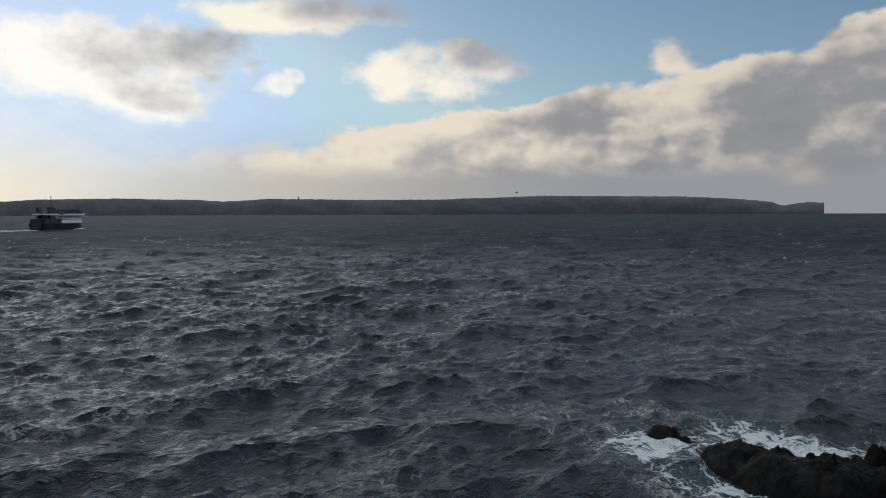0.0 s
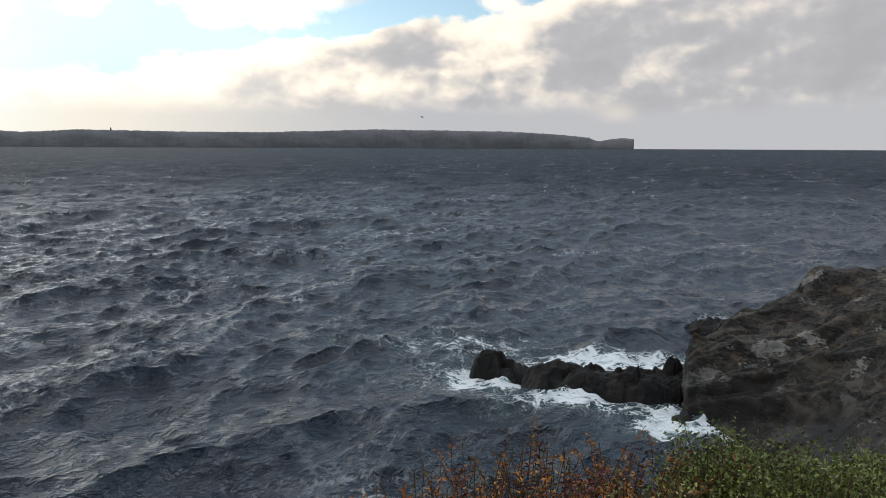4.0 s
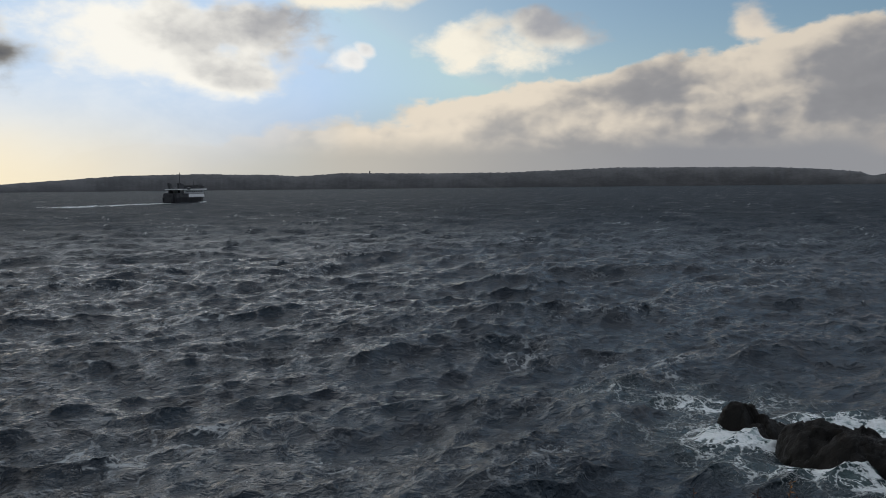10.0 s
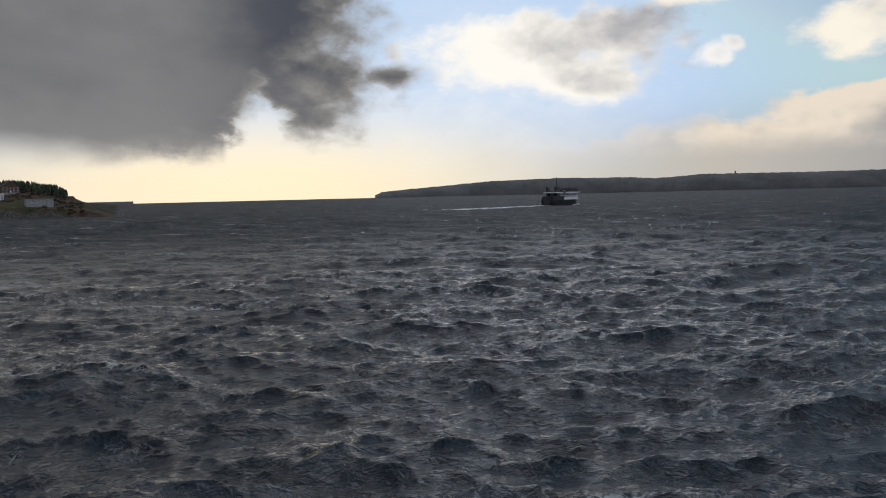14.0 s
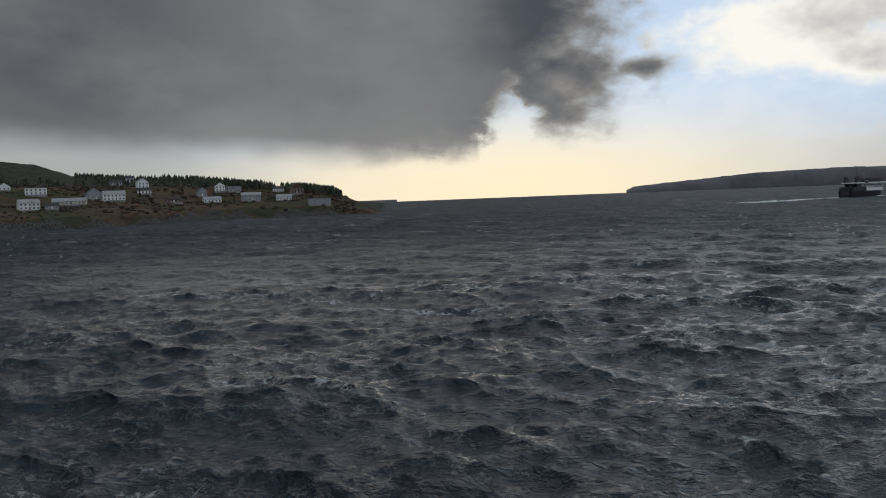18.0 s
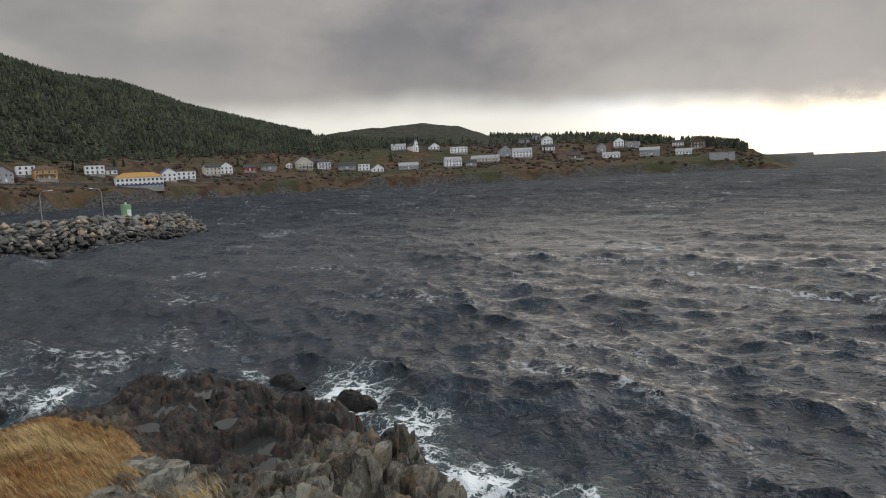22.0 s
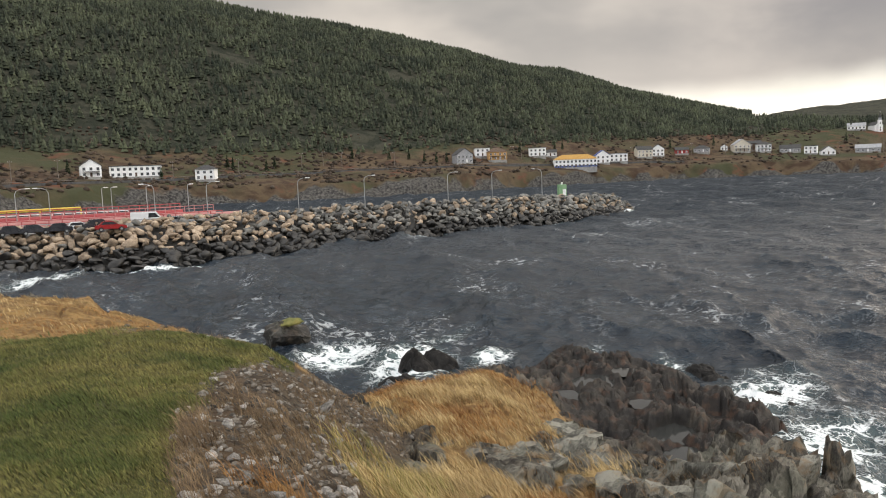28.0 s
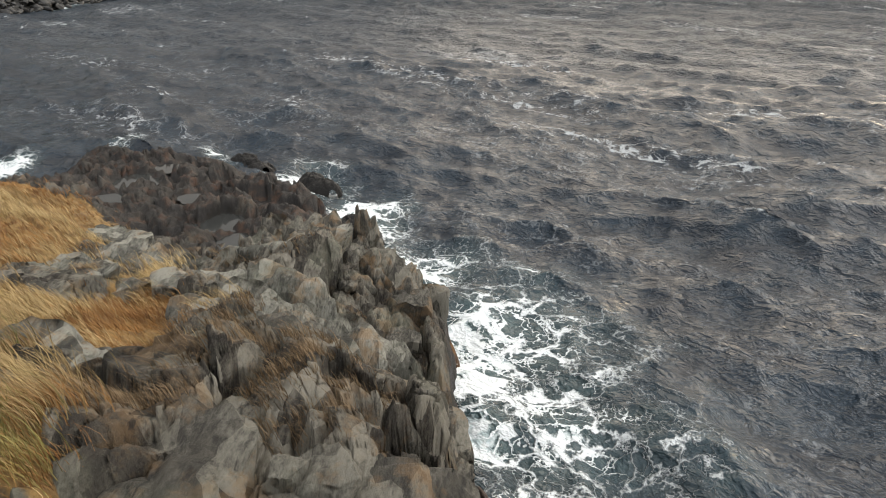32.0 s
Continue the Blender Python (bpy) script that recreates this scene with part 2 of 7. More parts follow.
def surface(name, a, b, scale=3.0, rough=0.8, bump=0.3, grain=40.0, spec=0.3, metal=0.0, random_by=0.0, squash=(1, 1, 1), islands=False):
    """A material of two colours mixed at two scales, with fine relief."""
    m, n, bsdf = shader(name)
    co = n.mapped(n.put("ShaderNodeTexCoord").outputs["Object"], squash)
    big, fine = n.noise(co, scale, 5, 0.6, 0.4), n.noise(co, grain, 4, 0.65)
    fac = n.step(n.add(n.mul(big, 0.7), n.mul(fine, 0.3)), 0.36, 0.64)
    c = n.mix(fac, a, b)
    if random_by:
        r = n.put("ShaderNodeNewGeometry").outputs["Random Per Island"] if islands else n.put("ShaderNodeObjectInfo").outputs["Random"]
        c = n.mix(1.0, c, n.mix(r, (1 - random_by,) * 3, (1 + random_by,) * 3), "MULTIPLY")
    n.plug(bsdf.inputs["Base Color"], c)
    n.plug(bsdf.inputs["Roughness"], n.step(fine, 0.2, 0.8, min(1, rough + 0.1), max(0.02, rough - 0.12)))
    bsdf.inputs["Specular IOR Level"].default_value, bsdf.inputs["Metallic"].default_value = spec, metal
    if bump:
        node = n.put("ShaderNodeBump", Strength=bump, Distance=0.02, Height=n.add(n.mul(big, 2.0), fine))
        n.plug(bsdf.inputs["Normal"], node.outputs[0])
    return m


def rock_colour(n, pos, dark, mid, light, strike, warmth=0.5, green=0.35, bedded=False):
    """Colour and height of cleaved rock: fine upright layers, flakes, blotches and rust."""
    if bedded:
        pos = n.mapped(pos, (1, 1, 1), (radians(82), radians(22), 0))
        strike = 0.0
    lay = n.mapped(pos, (0.9, 4.5, 0.9), (radians(9), 0, strike))
    layers = n.noise(lay, 2.2, 6, 0.65)
    blotch = n.noise(pos, 0.8, 5, 0.62)
    flake = n.noise(n.mapped(pos, (1.0, 2.2, 0.9), (radians(9), 0, strike)), 6.0, 7, 0.75)
    grain = n.noise(pos, 38.0, 4, 0.7)
    tone = n.put("ShaderNodeSeparateXYZ", Vector=n.voronoi(n.mapped(pos, (1.0, 2.6, 1.0), (radians(9), 0, strike)), 1.4).outputs["Color"]).outputs[0]
    c = n.mix(n.step(n.add(n.mul(layers, 0.5), n.mul(flake, 0.5)), 0.38, 0.58), dark, mid)
    c = n.mix(n.step(n.add(n.mul(blotch, 0.4), n.add(n.mul(flake, 0.4), n.mul(tone, 0.14))), 0.42, 0.58), c, light)
    c = n.mix(n.mul(n.step(n.noise(pos, 1.3, 6, 0.7), 0.50, 0.64), warmth), c, (0.21, 0.13, 0.065))
    c = n.mix(n.mul(n.step(n.noise(pos, 0.45, 4, 0.6), 0.52, 0.66), green), c, (0.13, 0.135, 0.10))
    c = n.mix(n.mul(n.step(grain, 0.58, 0.72), 0.4), c, light)
    c = n.mix(1.0, c, n.mix(tone, (0.78, 0.78, 0.78), (1.2, 1.2, 1.2)), "MULTIPLY")
    # near-black where the layers dip: crevice shade put into the colour
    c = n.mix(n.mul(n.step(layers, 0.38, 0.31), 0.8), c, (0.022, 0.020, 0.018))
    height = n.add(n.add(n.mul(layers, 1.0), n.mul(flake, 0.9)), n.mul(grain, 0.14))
    return c, height, blotch, flake


def rock_material(name, dark, mid, light, wet_to=-9.0, lichen=0.0, strike=radians(8), warmth=0.5, green=0.35, bedded=False, spec=0.35):
    """Foliated rock with a dark wet foot."""
    m, n, bsdf = shader(name)
    pos = n.put("ShaderNodeNewGeometry").outputs["Position"]
    c, height, blotch, flake = rock_colour(n, pos, dark, mid, light, strike, warmth, green, bedded)
    if lichen:
        pale = n.step(n.add(n.noise(pos, 0.5, 3, 0.6), n.mul(n.sub(flake, 0.5), 0.5)), 0.60, 0.68)
        c = n.mix(n.mul(pale, lichen), c, (0.42, 0.41, 0.37))
    z = n.put("ShaderNodeSeparateXYZ", Vector=pos).outputs[2]
    wet = n.step(n.add(z, n.mul(n.sub(blotch, 0.5), 1.6)), wet_to, wet_to + 1.1, 1.0, 0.0)
    c = n.mix(n.mul(wet, 0.82), c, (0.014, 0.013, 0.012))
    n.plug(bsdf.inputs["Base Color"], c)
    n.plug(bsdf.inputs["Roughness"], n.mix(wet, n.step(flake, 0.2, 0.8, 0.95, 0.7), (0.45, 0.45, 0.45)))
    bsdf.inputs["Specular IOR Level"].default_value = spec
    node = n.put("ShaderNodeBump", Strength=1.0, Distance=0.06, Height=height)
    n.plug(bsdf.inputs["Normal"], node.outputs[0])
    return m


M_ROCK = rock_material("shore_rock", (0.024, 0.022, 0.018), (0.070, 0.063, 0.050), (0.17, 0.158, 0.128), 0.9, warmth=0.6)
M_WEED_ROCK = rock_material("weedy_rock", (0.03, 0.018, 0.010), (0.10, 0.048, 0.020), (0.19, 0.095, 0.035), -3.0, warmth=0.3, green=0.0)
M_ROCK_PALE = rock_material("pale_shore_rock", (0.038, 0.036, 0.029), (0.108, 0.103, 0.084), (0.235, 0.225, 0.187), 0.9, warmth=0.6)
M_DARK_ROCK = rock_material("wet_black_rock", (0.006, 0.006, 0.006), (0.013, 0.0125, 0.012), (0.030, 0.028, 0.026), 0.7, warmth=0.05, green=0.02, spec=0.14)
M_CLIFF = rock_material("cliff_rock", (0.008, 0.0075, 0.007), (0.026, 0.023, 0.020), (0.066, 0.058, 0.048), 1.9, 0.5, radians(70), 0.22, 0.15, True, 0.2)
def boulder_material(name, islands):
    """Quarried armour stone: mostly grey, with a long stretch of tan granite near the root of the mole."""
    m, n, bsdf = shader(name)
    pos = n.put("ShaderNodeNewGeometry").outputs["Position"]
    pick = n.put("ShaderNodeNewGeometry").outputs["Random Per Island"] if islands else n.put("ShaderNodeObjectInfo").outputs["Random"]
    again = n.math("FRACT", n.mul(pick, 17.3))
    big, fine = n.noise(pos, 0.9, 5, 0.62, 0.3), n.noise(pos, 9.0, 5, 0.7)
    fac = n.step(n.add(n.mul(big, 0.55), n.mul(fine, 0.45)), 0.36, 0.64)
    grey = n.mix(fac, (0.075, 0.075, 0.070), (0.25, 0.24, 0.215))
    tan = n.mix(fac, (0.17, 0.125, 0.085), (0.46, 0.36, 0.265))
    east = n.step(n.put("ShaderNodeSeparateXYZ", Vector=pos).outputs[0], -108.0, -64.0, 0.22, 0.9)
    c = n.mix(n.math("LESS_THAN", pick, east), grey, tan)
    c = n.mix(1.0, c, n.mix(again, (0.6, 0.6, 0.6), (1.3, 1.3, 1.3)), "MULTIPLY")
    n.plug(bsdf.inputs["Base Color"], c)
    bsdf.inputs["Roughness"].default_value, bsdf.inputs["Specular IOR Level"].default_value = 0.9, 0.25
    node = n.put("ShaderNodeBump", Strength=0.7, Distance=0.08, Height=n.add(big, fine))
    n.plug(bsdf.inputs["Normal"], node.outputs[0])
    return m


M_BOULDER, M_BOULDER_ALL = boulder_material("armour_stone", False), boulder_material("armour_stone_mass", True)
M_BOULDER_WET = surface("wet_armour_stone", (0.018, 0.017, 0.016), (0.05, 0.047, 0.042), 1.1, 0.5, 0.5, 9.0, 0.4, 0, 0.3, islands=True)
M_STRAW = surface("dry_grass", (0.25, 0.165, 0.075), (0.56, 0.415, 0.205), 0.9, 0.75, 0, 30, 0.2, 0, 0.35, islands=True)
M_RUSSET = surface("russet_grass", (0.16, 0.075, 0.028), (0.36, 0.19, 0.07), 1.2, 0.8, 0, 30, 0.2, 0, 0.4, islands=True)
M_SEDGE = surface("green_gold_grass", (0.12, 0.115, 0.035), (0.36, 0.28, 0.10), 0.9, 0.7, 0, 30, 0.2, 0, 0.5, islands=True)
M_CLOVER = surface("dark_green_turf", (0.048, 0.068, 0.017), (0.12, 0.122, 0.035), 0.6, 0.7, 0, 20, 0.2, 0, 0.6, islands=True)
M_LAWN_BLADE = surface("grass_blade", (0.062, 0.076, 0.020), (0.175, 0.148, 0.050), 0.6, 0.7, 0, 20, 0.2, 0, 0.6, islands=True)
M_STEM = surface("brown_stem", (0.05, 0.03, 0.018), (0.13, 0.08, 0.045), 6, 0.8, 0.2)
M_LEAF_RED = surface("rust_leaf", (0.17, 0.06, 0.025), (0.36, 0.15, 0.05), 3, 0.7, 0, 40, 0.2, 0, 0.5, islands=True)
M_LEAF_GREEN = surface("green_leaf", (0.055, 0.085, 0.018), (0.20, 0.22, 0.052), 2, 0.6, 0, 40, 0.3, 0, 0.5, islands=True)
M_LEAF_OLIVE = surface("olive_leaf", (0.05, 0.05, 0.018), (0.14, 0.12, 0.045), 3, 0.7, 0, 40, 0.2, 0, 0.5, islands=True)
M_LEAF_PURPLE = surface("plum_leaf", (0.06, 0.018, 0.018), (0.14, 0.05, 0.045), 3, 0.7, 0, 40, 0.2, 0, 0.5, islands=True)
M_DEAD = surface("dead_stalk", (0.09, 0.06, 0.034), (0.23, 0.158, 0.092), 1.5, 0.85, 0, 30, 0.2, 0, 0.4, islands=True)
M_LEAF_ORANGE = surface("orange_leaf", (0.24, 0.09, 0.02), (0.46, 0.22, 0.05), 3, 0.7, 0, 40, 0.2, 0, 0.5, islands=True)
M_STONE = surface("pale_stone", (0.12, 0.11, 0.097), (0.36, 0.335, 0.30), 5, 0.9, 0.5, 30, 0.25, 0, 0.4)
M_STONE_ALL = surface("gravel_stone", (0.05, 0.042, 0.034), (0.21, 0.185, 0.155), 5, 0.9, 0.5, 30, 0.25, 0, 0.6, islands=True)
M_SPRUCE = surface("spruce_needles", (0.020, 0.026, 0.018), (0.066, 0.074, 0.044), 0.035, 0.85, 0, 3, 0.15, 0, 0.42, islands=True)
M_SPRUCE_ONE = surface("spruce_crown", (0.014, 0.026, 0.012), (0.036, 0.056, 0.026), 0.6, 0.85, 0, 5, 0.15, 0, 0.3)
M_BARK = surface("bark", (0.05, 0.04, 0.03), (0.12, 0.10, 0.08), 3, 0.9, 0.4)
M_SCRUB = surface("autumn_scrub", (0.042, 0.034, 0.027), (0.088, 0.064, 0.047), 0.2, 0.9, 0, 2, 0.1, 0, 0.5, islands=True)
# far cliffs: pale grey because the distance haze is put into the colour
M_ISLAND = surface("hazed_island_cliff", (0.115, 0.115, 0.118), (0.165, 0.163, 0.165), 0.006, 0.95, 0.0, 0.05, 0.1, squash=(1, 1, 3))
M_WHITE = surface("white_clapboard", (0.78, 0.78, 0.77), (0.88, 0.88, 0.86), 0.8, 0.6, 0.1, 20)
M_CREAM = surface("cream_clapboard", (0.52, 0.47, 0.38), (0.62, 0.57, 0.47), 0.8, 0.6, 0.1, 20)
M_GREY = surface("grey_siding", (0.26, 0.27, 0.28), (0.36, 0.36, 0.36), 0.8, 0.7, 0.1, 20)
M_OCHRE = surface("ochre_siding", (0.42, 0.24, 0.09), (0.52, 0.31, 0.13), 0.8, 0.7, 0.1, 20)
M_RED = surface("red_siding", (0.26, 0.03, 0.03), (0.36, 0.05, 0.045), 0.8, 0.6, 0.1, 20)
M_BLUE = surface("blue_paint", (0.03, 0.06, 0.20), (0.05, 0.09, 0.28), 0.8, 0.5, 0.05, 20)
M_BROWN = surface("brown_shingle", (0.08, 0.055, 0.04), (0.15, 0.10, 0.07), 1.5, 0.85, 0.3, 15)
M_ROOF = surface("dark_roof_shingle", (0.035, 0.035, 0.037), (0.08, 0.078, 0.075), 1.5, 0.85, 0.3, 15)
M_ROOF_GOLD = surface("golden_roof", (0.36, 0.20, 0.05), (0.48, 0.28, 0.08), 1.5, 0.7, 0.2, 15)
M_PANE = surface("window_pane", (0.02, 0.024, 0.03), (0.05, 0.055, 0.06), 0.7, 0.12, 0, 3, 0.6)
M_TRIM = surface("white_trim", (0.68, 0.68, 0.67), (0.8, 0.8, 0.79), 3, 0.5, 0, 30)
M_POLE = surface("weathered_pole", (0.12, 0.10, 0.085), (0.22, 0.19, 0.165), 2, 0.9, 0.3)
M_GALV = surface("galvanised_steel", (0.26, 0.27, 0.27), (0.38, 0.39, 0.39), 4, 0.45, 0.05, 40, 0.5, 0.7)
M_RAIL_RED = surface("red_painted_steel", (0.30, 0.045, 0.05), (0.42, 0.08, 0.08), 3, 0.5, 0.05)
M_RAIL_PINK = surface("faded_pink_deck", (0.40, 0.17, 0.16), (0.5, 0.24, 0.22), 0.6, 0.8, 0.1)
M_YELLOW = surface("yellow_painted_steel", (0.52, 0.37, 0.04), (0.65, 0.48, 0.08), 2, 0.5, 0.05)
M_CONCRETE = surface("concrete", (0.24, 0.235, 0.22), (0.36, 0.35, 0.33), 0.5, 0.9, 0.3, 12)
M_ASPHALT = surface("asphalt", (0.035, 0.035, 0.036), (0.07, 0.068, 0.066), 0.4, 0.9, 0.2, 20)
M_CAR_WHITE = surface("white_car_paint", (0.66, 0.66, 0.66), (0.74, 0.74, 0.74), 1, 0.25, 0, 20, 0.5)
M_CAR_DARK = surface("dark_car_paint", (0.02, 0.022, 0.026), (0.04, 0.042, 0.05), 1, 0.25, 0, 20, 0.5)
M_CAR_RED = surface("red_car_paint", (0.26, 0.012, 0.015), (0.32, 0.02, 0.02), 1, 0.25, 0, 20, 0.5)
M_CAR_SILVER = surface("silver_car_paint", (0.30, 0.31, 0.32), (0.38, 0.39, 0.40), 1, 0.3, 0, 20, 0.5, 0.4)
M_TYRE = surface("tyre_rubber", (0.012, 0.012, 0.012), (0.03, 0.03, 0.03), 5, 0.85, 0.1)
M_GREEN = surface("green_panel", (0.16, 0.30, 0.16), (0.24, 0.40, 0.22), 2, 0.5, 0)
M_HULL = surface("black_hull_paint", (0.012, 0.013, 0.016), (0.03, 0.03, 0.034), 0.3, 0.5, 0, 3)
M_SHIP_WHITE = surface("white_ship_paint", (0.70, 0.70, 0.70), (0.80, 0.80, 0.79), 0.3, 0.45, 0, 3)
M_SHIP_DARK = surface("dark_ship_steel", (0.03, 0.032, 0.036), (0.06, 0.062, 0.066), 0.3, 0.5, 0, 3)
M_FOAM = surface("sea_foam", (0.62, 0.66, 0.66), (0.80, 0.83, 0.83), 2.5, 0.9, 0.4, 14, 0.2)
M_GULL = surface("gull_feathers", (0.10, 0.10, 0.11), (0.2, 0.2, 0.21), 8, 0.8, 0)


# ---------------------------------------------------------------- arithmetic for shapes
def hashed(i, j, seed):
    h = np.sin(i * 127.1 + j * 311.7 + seed * 74.7) * 43758.5453
    return h - np.floor(h)


def vnoise(x, y, seed=0):
    i, j = np.floor(x), np.floor(y)
    u, v = x - i, y - j
    u, v = u * u * (3 - 2 * u), v * v * (3 - 2 * v)
    a, b = hashed(i, j, seed), hashed(i + 1, j, seed)
    c, d = hashed(i, j + 1, seed), hashed(i + 1, j + 1, seed)
    return (a * (1 - u) + b * u) * (1 - v) + (c * (1 - u) + d * u) * v


def fbm(x, y, seed=0, octaves=5, gain=0.5):
    total, amp, norm = 0.0, 1.0, 0.0
    for k in range(octaves):
        total = total + amp * vnoise(x * 2 ** k + 17 * k, y * 2 ** k - 9 * k, seed + k)
        norm, amp = norm + amp, amp * gain
    return total / norm - 0.5


def facets(x, y, seed=0):
    """Nearest of scattered points: a random number, a plane tilted at random through it and the nearness of the next one."""
    i, j = np.floor(x), np.floor(y)
    best, second = np.full(x.shape, 9.0), np.full(x.shape, 9.0)
    value, tilt = np.zeros(x.shape), np.zeros(x.shape)
    for a in (-1, 0, 1):
        for b in (-1, 0, 1):
            px, py = i + a + hashed(i + a, j + b, seed), j + b + hashed(i + a, j + b, seed + 5)
            d = np.maximum(np.abs(x - px), np.abs(y - py)) + 0.3 * np.hypot(x - px, y - py)
            nearer = d < best
            second = np.where(nearer, best, np.minimum(second, d))
            best = np.where(nearer, d, best)
            value = np.where(nearer, hashed(i + a, j + b, seed + 11), value)
            tilt = np.where(nearer, (hashed(i + a, j + b, seed + 13) - 0.5) * (x - px) + (hashed(i + a, j + b, seed + 17) - 0.5) * (y - py), tilt)
    return value - 0.5, tilt, second - best


def cells(x, y, seed=0):
    """Distance to the second nearest minus the nearest of scattered points, and the nearest point's random number."""
    i, j = np.floor(x), np.floor(y)
    best, second, value = np.full(x.shape, 9.0), np.full(x.shape, 9.0), np.zeros(x.shape)
    for a in (-1, 0, 1):
        for b in (-1, 0, 1):
            px, py = i + a + hashed(i + a, j + b, seed), j + b + hashed(i + a, j + b, seed + 5)
            d = np.hypot(x - px, y - py)
            r = hashed(i + a, j + b, seed + 11)
            nearer = d < best
            second = np.where(nearer, best, np.minimum(second, d))
            value, best = np.where(nearer, r, value), np.where(nearer, d, best)
    return second - best, value


def smooth(x, lo, hi):
    t = np.clip((x - lo) / (hi - lo), 0, 1)
    return t * t * (3 - 2 * t)


def polar(az, r):
    a = np.radians(az)
    return r * np.sin(a), r * np.cos(a)


def mesh_of(name, verts, faces, material, shade=True):
    """A mesh from arrays of corners and of faces with 3 or 4 corners each."""
    me = bpy.data.meshes.new(name)
    verts, faces = np.asarray(verts, np.float32), np.asarray(faces, np.int32)
    k = faces.shape[1]
    me.vertices.add(len(verts))
    me.vertices.foreach_set("co", verts.ravel())
    me.loops.add(faces.size)
    me.loops.foreach_set("vertex_index", faces.ravel())
    me.polygons.add(len(faces))
    me.polygons.foreach_set("loop_start", np.arange(0, faces.size, k, dtype=np.int32))
    if shade:
        me.polygons.foreach_set("use_smooth", np.ones(len(faces), bool))
    me.update(calc_edges=True)
    me.validate()
    if material:
        me.materials.append(material)
    return me


def grid_faces(rows, cols, closed=False):
    i = np.arange(rows - 1)[:, None]
    j = np.arange(cols if closed else cols - 1)[None, :]
    k = (j + 1) % cols
    return np.stack([i * cols + j, i * cols + k, (i + 1) * cols + k, (i + 1) * cols + j], -1).reshape(-1, 4)


def attribute(me, name, values):
    me.attributes.new(name, "FLOAT", "POINT").data.foreach_set("value", np.asarray(values, np.float32).ravel())


# ---------------------------------------------------------------- the sea
WAVE_AZ = 132.0  # the way the waves run
rng = np.random.default_rng(4)


def wave_tile(size, n, wind, height, chop, longest, shortest, seed):
    """A square of wind sea that repeats: height, two sideways shifts and how much the crests fold."""
    g = np.random.default_rng(seed)
    k1 = np.fft.fftfreq(n, size / n) * 2 * np.pi
    kx, ky = np.meshgrid(k1, k1, indexing="ij")
    k = np.hypot(kx, ky)
    k[0, 0] = 1
    a = np.radians(WAVE_AZ)
    along = (kx * math.sin(a) + ky * math.cos(a)) / k
    peak = wind * wind / 9.81
    spec = np.exp(-1 / (k * peak) ** 2) / k ** 3.5 * (0.045 + np.abs(along) ** (2.6 + 3 * np.exp(-k * k))) * np.where(along < 0, 0.2, 1)
    spec *= np.exp(-(k * shortest / 6.28) ** 2) * (k > 6.28 / longest)
    h = np.sqrt(spec) * (g.normal(size=(n, n)) + 1j * g.normal(size=(n, n)))
    h[0, 0] = 0
    z = np.fft.ifft2(h).real
    gain = height / z.std()
    sx, sy = np.fft.ifft2(-1j * kx / k * h).real * gain, np.fft.ifft2(-1j * ky / k * h).real * gain
    z = z * gain
    cell = size / n
    jac = (1 + chop * np.gradient(sx, cell, axis=0)) * (1 + chop * np.gradient(sy, cell, axis=1)) - (chop * np.gradient(sx, cell, axis=1)) ** 2
    return size, z, sx * chop, sy * chop, jac


def sampled(tile, field, x, y):
    size, n = tile[0], tile[1].shape[0]
    u, v = (x / size % 1) * n, (y / size % 1) * n
    i, j = np.floor(u).astype(int), np.floor(v).astype(int)
    u, v = u - i, v - j
    i, j = i % n, j % n
    p, q = (i + 1) % n, (j + 1) % n
    f = tile[field]
    return f[i, j] * (1 - u) * (1 - v) + f[p, j] * u * (1 - v) + f[i, q] * (1 - u) * v + f[p, q] * u * v


